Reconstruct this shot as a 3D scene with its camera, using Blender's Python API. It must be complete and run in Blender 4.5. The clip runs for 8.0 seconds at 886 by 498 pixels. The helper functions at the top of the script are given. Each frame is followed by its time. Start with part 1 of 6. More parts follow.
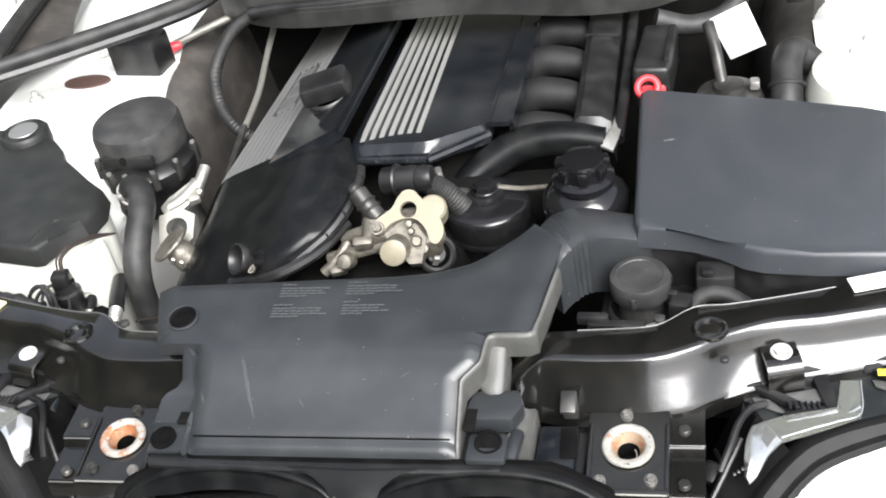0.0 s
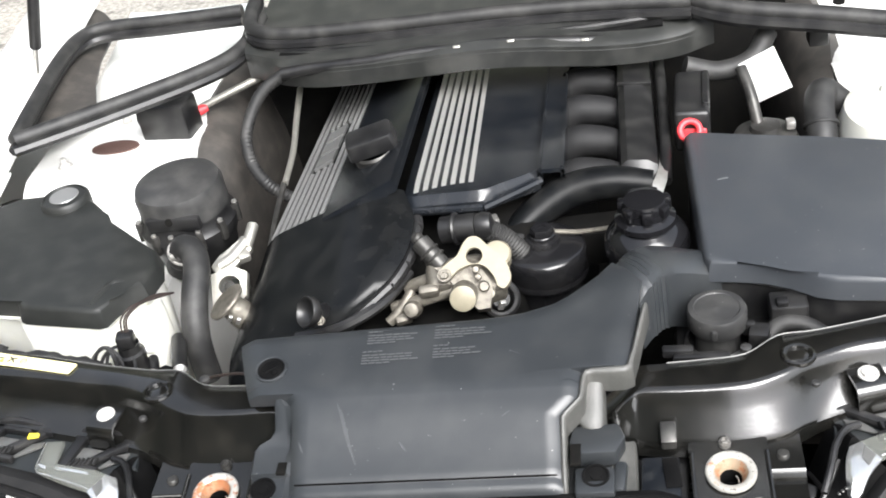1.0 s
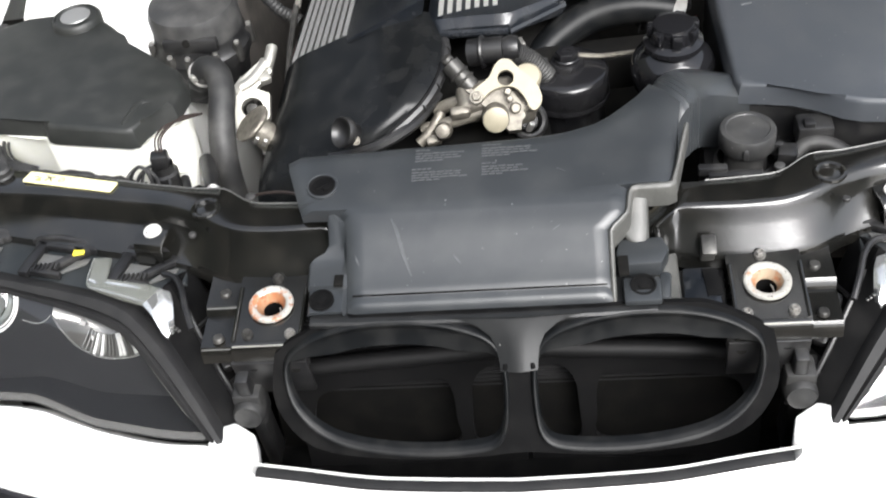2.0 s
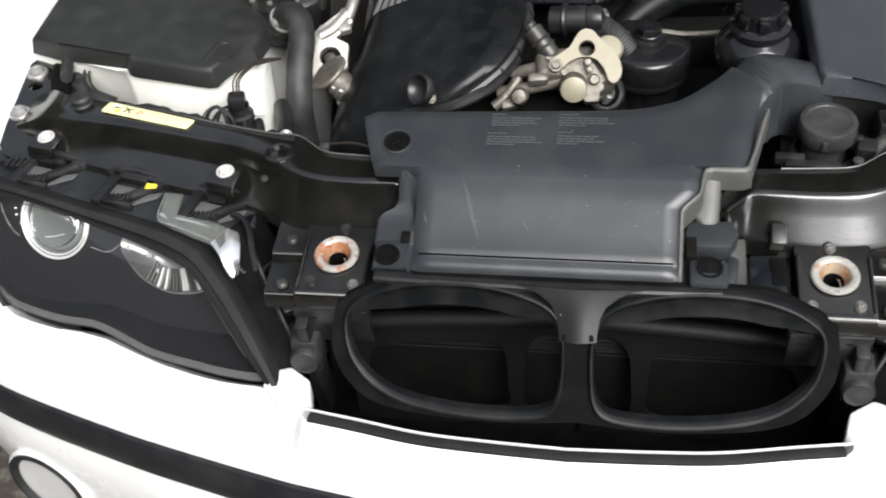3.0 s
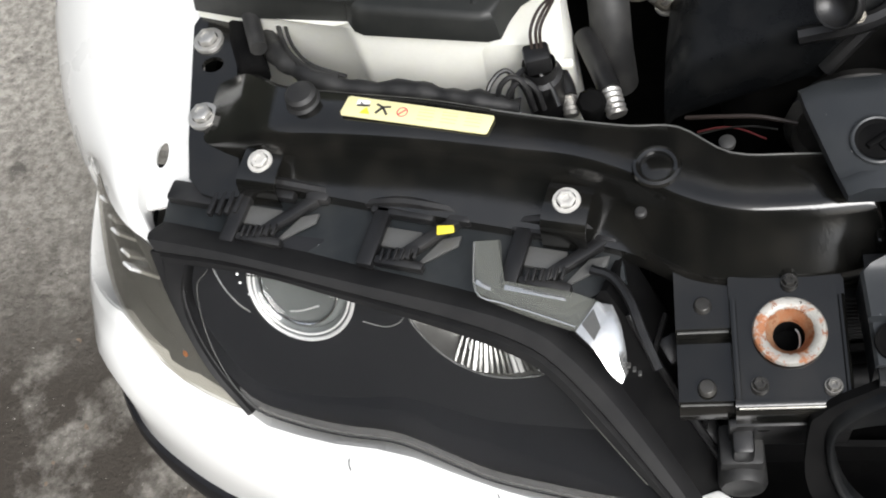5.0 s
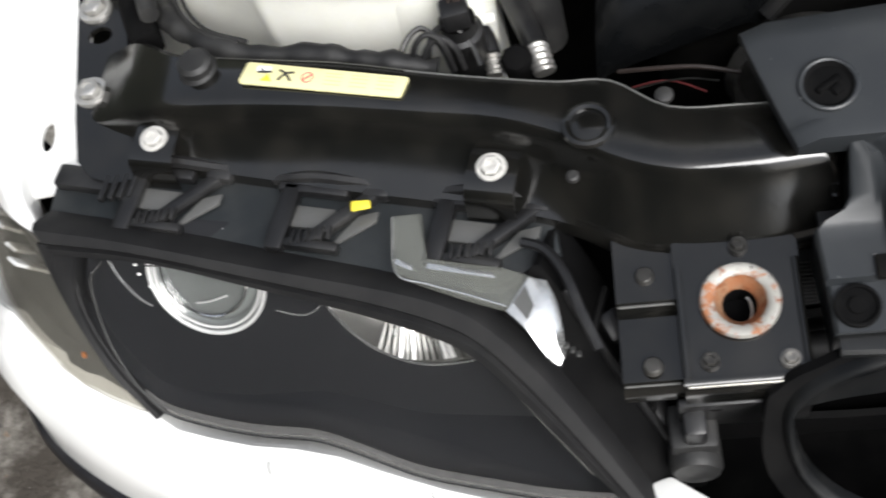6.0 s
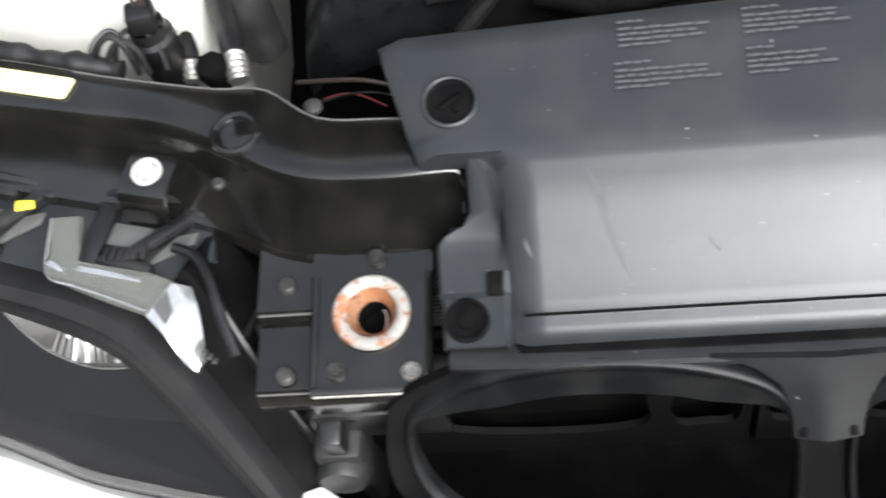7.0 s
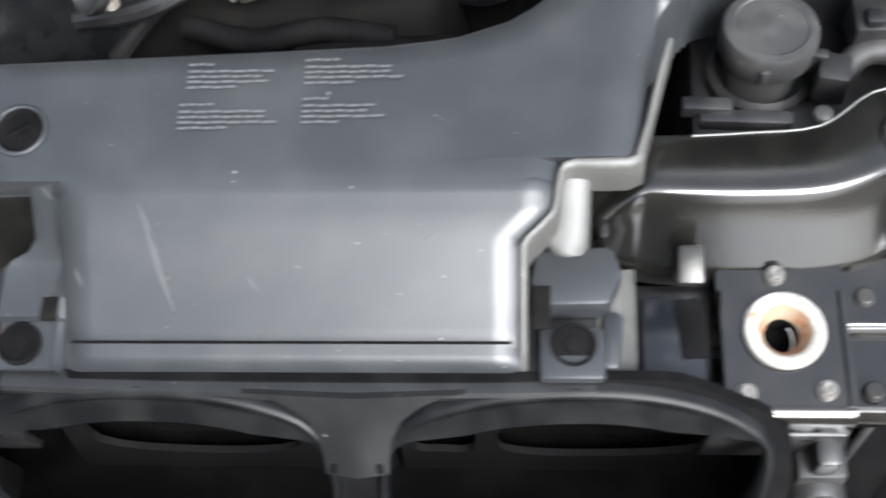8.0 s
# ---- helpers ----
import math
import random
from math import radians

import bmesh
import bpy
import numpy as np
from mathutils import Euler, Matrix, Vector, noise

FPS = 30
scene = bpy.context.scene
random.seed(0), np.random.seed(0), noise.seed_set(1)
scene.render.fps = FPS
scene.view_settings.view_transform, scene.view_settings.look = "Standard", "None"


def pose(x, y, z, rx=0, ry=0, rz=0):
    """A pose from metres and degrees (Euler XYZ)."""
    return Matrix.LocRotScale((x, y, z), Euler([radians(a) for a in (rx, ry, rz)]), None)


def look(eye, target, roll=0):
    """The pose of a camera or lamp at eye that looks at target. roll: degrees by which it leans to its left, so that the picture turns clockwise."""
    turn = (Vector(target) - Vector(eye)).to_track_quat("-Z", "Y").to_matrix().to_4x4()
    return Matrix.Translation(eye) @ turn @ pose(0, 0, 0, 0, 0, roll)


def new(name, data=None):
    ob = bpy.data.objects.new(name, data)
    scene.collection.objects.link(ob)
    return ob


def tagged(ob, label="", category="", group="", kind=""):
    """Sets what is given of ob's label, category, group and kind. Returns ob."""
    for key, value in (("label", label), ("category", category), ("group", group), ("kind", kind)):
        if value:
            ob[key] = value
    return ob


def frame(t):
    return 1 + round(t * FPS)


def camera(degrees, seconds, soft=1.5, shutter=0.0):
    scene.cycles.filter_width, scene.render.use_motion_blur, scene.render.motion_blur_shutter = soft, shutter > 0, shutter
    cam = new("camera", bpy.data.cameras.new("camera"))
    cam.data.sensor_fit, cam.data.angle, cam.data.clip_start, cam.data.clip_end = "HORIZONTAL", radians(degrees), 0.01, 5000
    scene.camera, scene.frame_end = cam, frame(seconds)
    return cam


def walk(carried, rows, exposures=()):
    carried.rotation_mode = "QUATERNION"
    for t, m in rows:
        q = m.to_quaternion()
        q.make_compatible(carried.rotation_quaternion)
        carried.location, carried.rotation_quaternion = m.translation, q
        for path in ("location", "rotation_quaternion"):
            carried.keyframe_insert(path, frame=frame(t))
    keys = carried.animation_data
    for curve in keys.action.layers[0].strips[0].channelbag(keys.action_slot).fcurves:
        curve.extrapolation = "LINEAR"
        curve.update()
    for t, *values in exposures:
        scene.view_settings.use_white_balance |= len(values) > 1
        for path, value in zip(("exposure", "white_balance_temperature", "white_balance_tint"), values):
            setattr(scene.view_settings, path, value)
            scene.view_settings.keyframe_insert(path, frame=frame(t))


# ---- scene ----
cam = camera(41.6, 8.0, soft=1.8, shutter=0.35)
PATH = [
    (0, (0.332, 0.204, 1.483), (-0.133, 1.734, 0.282), -11.7),
    (0.5, (0.282, 0.181, 1.49), (-0.16, 1.739, 0.317), -12.3),
    (1, (0.191, 0.153, 1.501), (-0.158, 1.767, 0.373), -11.3),
    (1.5, (0.108, 0.119, 1.52), (-0.15, 1.673, 0.287), -10.0),
    (1.7, (0.087, 0.11, 1.524), (-0.147, 1.609, 0.221), -9.6),
    (2.8, (0.056, 0.099, 1.53), (-0.233, 1.517, 0.116), -6.8),
    (3, (0.049, 0.099, 1.533), (-0.261, 1.492, 0.132), -6.5),
    (3.5, (0.012, 0.154, 1.519), (-0.399, 1.503, 0.1), -7.9),
    (4, (-0.121, 0.324, 1.447), (-0.594, 1.58, -0.035), -12.3),
    (4.5, (-0.253, 0.466, 1.407), (-0.706, 1.591, -0.183), -17.8),
    (4.7, (-0.293, 0.526, 1.409), (-0.737, 1.566, -0.241), -21.1),
    (5.8, (-0.296, 0.612, 1.335), (-0.71, 1.57, -0.372), -25.7),
    (6, (-0.29, 0.614, 1.328), (-0.641, 1.575, -0.391), -23.1),
    (6.5, (-0.232, 0.606, 1.314), (-0.489, 1.587, -0.41), -17.4),
    (7, (-0.114, 0.611, 1.299), (-0.366, 1.591, -0.426), -16.2),
    (7.5, (-0.032, 0.587, 1.283), (-0.176, 1.658, -0.4), -9.2),
    (8, (0.104, 0.619, 1.309), (-0.044, 1.606, -0.424), -7.6),
]
EXPOSURES = [(0, 1.28, 6330, 10), (1.5, 1.41, 6320, 10), (3, 0.71, 6340, 10), (3.5, 0.53, 6350, 10), (4.5, 0.43, 6360, 10), (6, 0.5, 6340, 10), (6.5, 0.81, 6320, 10), (7, 1.15, 6250, 10), (7.5, 1.45, 6180, 10), (8, 1.67, 6130, 10)]
walk(cam, [(t, look(eye, target, roll)) for t, eye, target, roll in PATH], EXPOSURES)

# ---------- light ----------
world = bpy.data.worlds.new("overcast_sky")
scene.world = world
world.use_nodes = True
wn = world.node_tree.nodes
sky = wn.new("ShaderNodeTexSky")
sky.sky_type = "NISHITA"
sky.sun_disc = False
sky.sun_elevation, sky.sun_rotation = radians(46), radians(151)
sky.air_density, sky.dust_density = 1.0, 4.0
hsv = wn.new("ShaderNodeHueSaturation")
hsv.inputs["Saturation"].default_value = 0.35
world.node_tree.links.new(sky.outputs["Color"], hsv.inputs["Color"])
world.node_tree.links.new(hsv.outputs["Color"], wn["Background"].inputs["Color"])
wn["Background"].inputs["Strength"].default_value = 0.15
sun = new("sun", bpy.data.lights.new("sun", "SUN"))
sun.data.energy, sun.data.angle, sun.data.color = 2.9, radians(42), (1.0, 0.98, 0.95)
sun.matrix_world = look((1.15, -2.1, 2.4), (0, 0, 0))


# ---------- materials ----------
def material(name, color, rough=0.5, metal=0.0, var=0.14, scale=60.0, bump=0.1, dust=0.0,
             dust_color=(0.28, 0.27, 0.25), dust_scale=9.0, coat=0.0, rough_var=0.05, trans=0.0, spec=0.5, specks=0.0):
    m = bpy.data.materials.new(name)
    m.use_nodes = True
    nt = m.node_tree
    n, link = nt.nodes, nt.links.new
    b = n["Principled BSDF"]
    co = n.new("ShaderNodeTexCoord").outputs["Object"]
    fine, broad = n.new("ShaderNodeTexNoise"), n.new("ShaderNodeTexNoise")
    fine.inputs["Scale"].default_value, fine.inputs["Detail"].default_value = scale * 8, 4
    broad.inputs["Scale"].default_value, broad.inputs["Detail"].default_value = dust_scale, 6
    link(co, fine.inputs["Vector"]), link(co, broad.inputs["Vector"])
    mix = n.new("ShaderNodeMix")
    mix.data_type = "RGBA"
    lo, hi = [c * (1 - var) for c in color], [min(1, c * (1 + var)) for c in color]
    mix.inputs["A"].default_value, mix.inputs["B"].default_value = (*lo, 1), (*hi, 1)
    add = n.new("ShaderNodeMath")
    add.operation = "MULTIPLY_ADD"
    add.inputs[1].default_value = 0.5
    link(fine.outputs["Fac"], add.inputs[0])
    half = n.new("ShaderNodeMath")
    half.operation = "MULTIPLY"
    half.inputs[1].default_value = 0.5
    link(broad.outputs["Fac"], half.inputs[0])
    link(half.outputs[0], add.inputs[2])
    link(add.outputs[0], mix.inputs["Factor"])
    colour = mix.outputs["Result"]
    if dust:
        speck = n.new("ShaderNodeTexNoise")
        speck.inputs["Scale"].default_value, speck.inputs["Detail"].default_value = dust_scale * 4, 8
        link(co, speck.inputs["Vector"])
        ramp = n.new("ShaderNodeMapRange")
        ramp.inputs["From Min"].default_value, ramp.inputs["From Max"].default_value = 0.42, 0.78
        ramp.inputs["To Min"].default_value, ramp.inputs["To Max"].default_value = 0.0, dust
        link(speck.outputs["Fac"], ramp.inputs["Value"])
        over = n.new("ShaderNodeMix")
        over.data_type = "RGBA"
        over.inputs["B"].default_value = (*dust_color, 1)
        link(colour, over.inputs["A"]), link(ramp.outputs[0], over.inputs["Factor"])
        colour = over.outputs["Result"]
    if specks:
        fleck = n.new("ShaderNodeTexNoise")
        fleck.inputs["Scale"].default_value, fleck.inputs["Detail"].default_value = 260, 1
        link(co, fleck.inputs["Vector"])
        rf = n.new("ShaderNodeMapRange")
        rf.inputs["From Min"].default_value, rf.inputs["From Max"].default_value = 0.775, 0.82
        rf.inputs["To Max"].default_value = specks
        link(fleck.outputs["Fac"], rf.inputs["Value"])
        ov = n.new("ShaderNodeMix")
        ov.data_type = "RGBA"
        ov.inputs["B"].default_value = (0.4, 0.4, 0.38, 1)
        link(colour, ov.inputs["A"]), link(rf.outputs[0], ov.inputs["Factor"])
        colour = ov.outputs["Result"]
    link(colour, b.inputs["Base Color"])
    rr = n.new("ShaderNodeMapRange")
    rr.inputs["To Min"].default_value, rr.inputs["To Max"].default_value = max(0.02, rough - rough_var), min(1, rough + rough_var)
    link(broad.outputs["Fac"], rr.inputs["Value"])
    link(rr.outputs[0], b.inputs["Roughness"])
    b.inputs["Metallic"].default_value = metal
    b.inputs["Coat Weight"].default_value = coat
    b.inputs["Coat Roughness"].default_value = 0.06
    b.inputs["Specular IOR Level"].default_value = spec
    if trans:
        b.inputs["Subsurface Weight"].default_value = trans
        b.inputs["Subsurface Radius"].default_value = (0.02, 0.02, 0.015)
    if bump:
        bp = n.new("ShaderNodeBump")
        bp.inputs["Strength"].default_value, bp.inputs["Distance"].default_value = bump, 0.001
        link(fine.outputs["Fac"], bp.inputs["Height"])
        link(bp.outputs["Normal"], b.inputs["Normal"])
    return m


COVER = material("grained_cover_plastic", (0.0225, 0.025, 0.0275), 0.35, var=0.15, scale=160, bump=0.12, dust=0.12, dust_scale=6, dust_color=(0.12, 0.12, 0.115), specks=0.4, rough_var=0.12)
CAPGREY = material("greyed_cap_plastic", (0.026, 0.026, 0.026), 0.45, scale=120, bump=0.15, dust=0.15, specks=0.3)
PLASTIC = material("black_plastic", (0.009, 0.009, 0.0095), 0.36, scale=110, bump=0.15, dust=0.07)
TRIM = material("soft_black_gasket", (0.007, 0.007, 0.0075), 0.66, scale=90, bump=0.12, dust=0.03, spec=0.35)
LIDMAT = material("airbox_plastic", (0.038, 0.042, 0.048), 0.45, var=0.15, scale=150, bump=0.12, dust=0.12, dust_scale=7, dust_color=(0.12, 0.12, 0.115), specks=0.4, rough_var=0.12)
TANKLID = material("moulded_tank_lid", (0.012, 0.013, 0.012), 0.5, scale=120, bump=0.12, dust=0.05)
ENGINE = material("satin_engine_cover", (0.008, 0.0095, 0.012), 0.13, var=0.15, scale=120, bump=0.05, dust=0.05)
BEAM = material("black_painted_steel", (0.0055, 0.0055, 0.005), 0.16, scale=50, bump=0.05, dust=0.09, dust_color=(0.09, 0.08, 0.065), spec=0.85, rough_var=0.09)
RUBBER = material("black_rubber", (0.013, 0.013, 0.013), 0.58, scale=80, bump=0.15, dust=0.12)
# INNER and DARK: below real black plastic, recess shade put into the colour
INNER = material("duct_black_with_shade", (0.0018, 0.0018, 0.002), 0.8, scale=60, bump=0.2, dust=0.02, spec=0.1)
DARK = material("bay_dark_with_shade", (0.0045, 0.0044, 0.0042), 0.85, scale=40, bump=0.3, spec=0.1, dust=0.05, dust_color=(0.1, 0.09, 0.07))
SHIELD = material("dusty_heat_shield", (0.036, 0.033, 0.030), 0.6, scale=30, bump=0.3, dust=0.3, dust_color=(0.16, 0.14, 0.12))
PAINT = material("white_car_paint", (0.75, 0.75, 0.73), 0.28, var=0.02, scale=30, bump=0.0, coat=0.6, dust=0.05, dust_color=(0.55, 0.54, 0.5))
BAYPAINT = material("white_bay_paint", (0.78, 0.78, 0.75), 0.4, var=0.03, scale=30, bump=0.02, dust=0.14, dust_color=(0.42, 0.40, 0.34))
MILKY = material("milky_tank_plastic", (0.74, 0.74, 0.68), 0.42, var=0.06, scale=40, bump=0.05, dust=0.2, dust_color=(0.5, 0.48, 0.4), trans=0.3)
ALLOY = material("cast_alloy", (0.42, 0.41, 0.37), 0.42, 0.75, var=0.2, scale=60, bump=0.4, dust=0.35, dust_color=(0.2, 0.18, 0.15), dust_scale=25)
CREAM = material("passivated_plate", (0.25, 0.225, 0.165), 0.42, 0.2, var=0.1, scale=50, bump=0.15, dust=0.2, dust_color=(0.4, 0.36, 0.27), dust_scale=20)
STEEL = material("zinc_plated_steel", (0.58, 0.57, 0.54), 0.38, 0.8, var=0.15, scale=80, bump=0.2, dust=0.25, dust_color=(0.25, 0.2, 0.15), dust_scale=40)
BOLTPAINT = material("pale_painted_bolt", (0.54, 0.53, 0.50), 0.5, 0.1, var=0.2, scale=80, bump=0.3, dust=0.3, dust_color=(0.25, 0.23, 0.2), dust_scale=60)
BLACKBOLT = material("dull_black_bolt", (0.035, 0.034, 0.032), 0.4, 0.5, scale=80, bump=0.2, dust=0.3)
CHROME = material("chrome", (0.85, 0.86, 0.87), 0.07, 1.0, var=0.02, bump=0.0, rough_var=0.03)
STRIPE = material("brushed_silver_stripe", (0.66, 0.65, 0.62), 0.34, 0.7, var=0.08, scale=100, bump=0.05)
GREYSTRIPE = material("dull_grey_rib", (0.25, 0.25, 0.245), 0.4, 0.5, var=0.1, scale=100, bump=0.05)
LABEL = material("yellow_paper_label", (0.80, 0.74, 0.40), 0.45, var=0.05, scale=50, bump=0.02, dust=0.08)
TEXTBAR = material("pale_ochre_print", (0.66, 0.60, 0.30), 0.5, bump=0.0)
PRINT = material("black_print", (0.03, 0.03, 0.03), 0.5, bump=0.0)
REDPRINT = material("red_print", (0.6, 0.12, 0.12), 0.5, bump=0.0)
# pale grey for drawn highlight lines on pressed steel edges
EDGESHINE = material("pale_edge_highlight", (0.13, 0.13, 0.125), 0.4, 0.3, var=0.5, scale=30, bump=0.1)
RIMGREY = material("worn_grey_rim", (0.055, 0.055, 0.051), 0.44, var=0.35, scale=40, bump=0.15, dust=0.15, specks=0.4)
DULLSTEEL = material("dull_dirty_steel", (0.30, 0.29, 0.27), 0.42, 0.7, var=0.4, scale=60, bump=0.3, dust=0.5, dust_color=(0.1, 0.09, 0.08), dust_scale=60)
GUIDE = material("dusty_black_guide", (0.0055, 0.0055, 0.0058), 0.6, var=0.3, scale=40, bump=0.15, dust=0.06, dust_color=(0.05, 0.046, 0.042), spec=0.25)
FAINT = material("faint_moulded_lettering", (0.088, 0.092, 0.096), 0.5, var=0.3, scale=60, bump=0.05)
RED = material("red_plastic", (0.75, 0.05, 0.06), 0.4, scale=60, bump=0.05)
YELLOW = material("yellow_plastic", (0.80, 0.66, 0.05), 0.45, scale=60, bump=0.05)
SILVERED = material("silvered_plastic_and_glint", (0.80, 0.81, 0.80), 0.22, 0.85, var=0.08, scale=40, bump=0.15, dust=0.2, dust_scale=30)
WHITECARD = material("white_plastic_tag", (0.82, 0.82, 0.80), 0.5, var=0.03, scale=40, bump=0.02)
REDWIRE = material("dull_red_insulation", (0.16, 0.03, 0.03), 0.5, bump=0.05)
COPPER = material("wire_insulation", (0.028, 0.020, 0.017), 0.5, bump=0.05)
TEALBLACK = material("headlamp_housing_plastic", (0.010, 0.0125, 0.014), 0.5, scale=120, bump=0.12, dust=0.06)
LAMPBLACK = material("lamp_inner_black", (0.0145, 0.015, 0.0165), 0.5, scale=60, bump=0.03, spec=0.3)
SMOKE = material("smoked_grey_reflector", (0.22, 0.22, 0.21), 0.3, 0.6, var=0.2, scale=40, bump=0.1)
# pale plating, also the colour of modelled glints in the lamps
BRIGHT = material("bright_plating_and_glint", (0.90, 0.90, 0.88), 0.2, 0.45, var=0.05, scale=60, bump=0.03)
GRIMY = material("oily_cast_alloy", (0.20, 0.185, 0.155), 0.42, 0.5, var=0.4, scale=60, bump=0.7, dust=0.9, dust_color=(0.05, 0.042, 0.035), dust_scale=30)
REFLECTOR = material("aluminised_reflector", (0.40, 0.41, 0.41), 0.12, 1.0, var=0.06, bump=0.0, rough_var=0.04)
STRIP = material("weathered_strip_plastic", (0.010, 0.010, 0.012), 0.42, scale=110, bump=0.08, dust=0.05, spec=0.3)
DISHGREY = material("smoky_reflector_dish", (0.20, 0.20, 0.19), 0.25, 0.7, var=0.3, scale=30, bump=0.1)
LENSGREY = material("projector_glass", (0.15, 0.16, 0.155), 0.06, 0.0, var=0.05, bump=0.0, coat=1.0, rough_var=0.02)
WINDOWGREY = material("dull_moulded_window", (0.12, 0.12, 0.115), 0.3, 0.3, var=0.2, scale=80, bump=0.2)
AMBER = material("amber_reflection", (0.75, 0.25, 0.06), 0.3, bump=0.0)
GLOSSCAP = material("gloss_black_moulding", (0.008, 0.008, 0.009), 0.10, scale=60, bump=0.02)
SATIN = material("satin_black_moulding", (0.008, 0.008, 0.009), 0.22, scale=90, bump=0.05, dust=0.04)
FINS = material("condenser_fin", (0.009, 0.009, 0.0095), 0.7, 0.0, scale=60, bump=0.2)


def rusty(name, base, lo, hi, chips):
    """Galvanised steel with crisp rust patches and small dark pits."""
    m = material(name, base, 0.5, 0.25, var=0.16, scale=60, bump=0.5)
    n, link = m.node_tree.nodes, m.node_tree.links.new
    b = n["Principled BSDF"]
    colour = b.inputs["Base Color"].links[0].from_socket
    co = n.new("ShaderNodeTexCoord").outputs["Object"]
    for scale, a, z, tone in ((70, lo, hi, (0.36, 0.15, 0.07)), (160, lo + .06, hi + .06, (0.24, 0.085, 0.035)), (420, chips, chips + .05, (0.06, 0.05, 0.045))):
        t, r, mx = n.new("ShaderNodeTexNoise"), n.new("ShaderNodeMapRange"), n.new("ShaderNodeMix")
        t.inputs["Scale"].default_value, t.inputs["Detail"].default_value, t.inputs["Roughness"].default_value = scale, 7, 0.6
        link(co, t.inputs["Vector"])
        r.inputs["From Min"].default_value, r.inputs["From Max"].default_value = a, z
        link(t.outputs["Fac"], r.inputs["Value"])
        mx.data_type = "RGBA"
        mx.inputs["B"].default_value = (*tone, 1)
        link(colour, mx.inputs["A"]), link(r.outputs[0], mx.inputs["Factor"])
        colour = mx.outputs["Result"]
    link(colour, b.inputs["Base Color"])
    return m


RUST = rusty("rusty_galvanised_ring", (0.38, 0.37, 0.34), 0.535, 0.60, 0.62)
PALERUST = rusty("lightly_rusted_ring", (0.34, 0.33, 0.30), 0.60, 0.68, 0.60)
RUSTHOLE = material("dark_rusty_hole", (0.09, 0.05, 0.04), 0.8, 0.1, var=0.4, scale=60, bump=0.5)
PALECUP = rusty("stained_cup", (0.34, 0.26, 0.18), 0.50, 0.62, 0.66)
RUSTCUP = rusty("rusted_cup", (0.33, 0.19, 0.11), 0.46, 0.58, 0.64)


def clear(name, tint=(1, 1, 1), gloss=0.04):
    m = bpy.data.materials.new(name)
    m.use_nodes = True
    n, link = m.node_tree.nodes, m.node_tree.links.new
    n.remove(n["Principled BSDF"])
    t, g, f, mx = n.new("ShaderNodeBsdfTransparent"), n.new("ShaderNodeBsdfGlossy"), n.new("ShaderNodeLayerWeight"), n.new("ShaderNodeMixShader")
    p, a = n.new("ShaderNodeMath"), n.new("ShaderNodeMath")
    p.operation, a.operation = "POWER", "MULTIPLY_ADD"
    p.inputs[1].default_value = 5
    a.inputs[1].default_value, a.inputs[2].default_value = 0.95, 0.04
    t.inputs["Color"].default_value = (*tint, 1)
    g.inputs["Roughness"].default_value = gloss
    link(f.outputs["Facing"], p.inputs[0]), link(p.outputs[0], a.inputs[0]), link(a.outputs[0], mx.inputs[0])
    link(t.outputs[0], mx.inputs[1]), link(g.outputs[0], mx.inputs[2])
    link(mx.outputs[0], n["Material Output"].inputs["Surface"])
    return m


CLEAR = clear("clear_polycarbonate")


def hazy(name, colour, amount):
    """Clear plastic gone milky: a thin scattering skin on a see-through sheet."""
    m = clear(name, (0.85, 0.84, 0.81), 0.12)
    n, link = m.node_tree.nodes, m.node_tree.links.new
    out = n["Material Output"].inputs["Surface"]
    old = out.links[0].from_socket
    d, mx, t = n.new("ShaderNodeBsdfDiffuse"), n.new("ShaderNodeMixShader"), n.new("ShaderNodeTexNoise")
    d.inputs["Color"].default_value = (*colour, 1)
    t.inputs["Scale"].default_value = 30
    r = n.new("ShaderNodeMapRange")
    r.inputs["To Min"].default_value, r.inputs["To Max"].default_value = amount * 0.8, amount * 1.2
    link(t.outputs["Fac"], r.inputs["Value"]), link(r.outputs[0], mx.inputs[0])
    link(old, mx.inputs[1]), link(d.outputs[0], mx.inputs[2]), link(mx.outputs[0], out)
    return m


HAZY = hazy("hazy_smoked_lens", (0.34, 0.33, 0.31), 0.06)
FROST = hazy("frosted_clear_plastic", (0.45, 0.47, 0.43), 0.16)
SKIRT = hazy("milky_lens_edge", (0.5, 0.5, 0.5), 0.10)
SHELLBLACK = material("dull_shield_plastic", (0.005, 0.0055, 0.006), 0.24, scale=100, bump=0.04, dust=0.03, spec=0.2)
# dusty black cowl, lightened: its pale reflection is put into the colour
COWL = material("sheen_lightened_cowl_plastic", (0.022, 0.023, 0.022), 0.34, scale=100, bump=0.1, dust=0.15, dust_color=(0.16, 0.155, 0.14))
FRAMEGREY = material("worn_black_frame", (0.010, 0.0105, 0.011), 0.34, scale=90, bump=0.1, dust=0.10, dust_color=(0.10, 0.10, 0.095), specks=0.3, rough_var=0.1)
FRAMEBLACK = material("satin_black_frame", (0.0045, 0.005, 0.0055), 0.34, scale=90, bump=0.08, dust=0.04, rough_var=0.1, spec=0.15)
GLASS = clear("windscreen_glass", (0.75, 0.82, 0.84), 0.01)


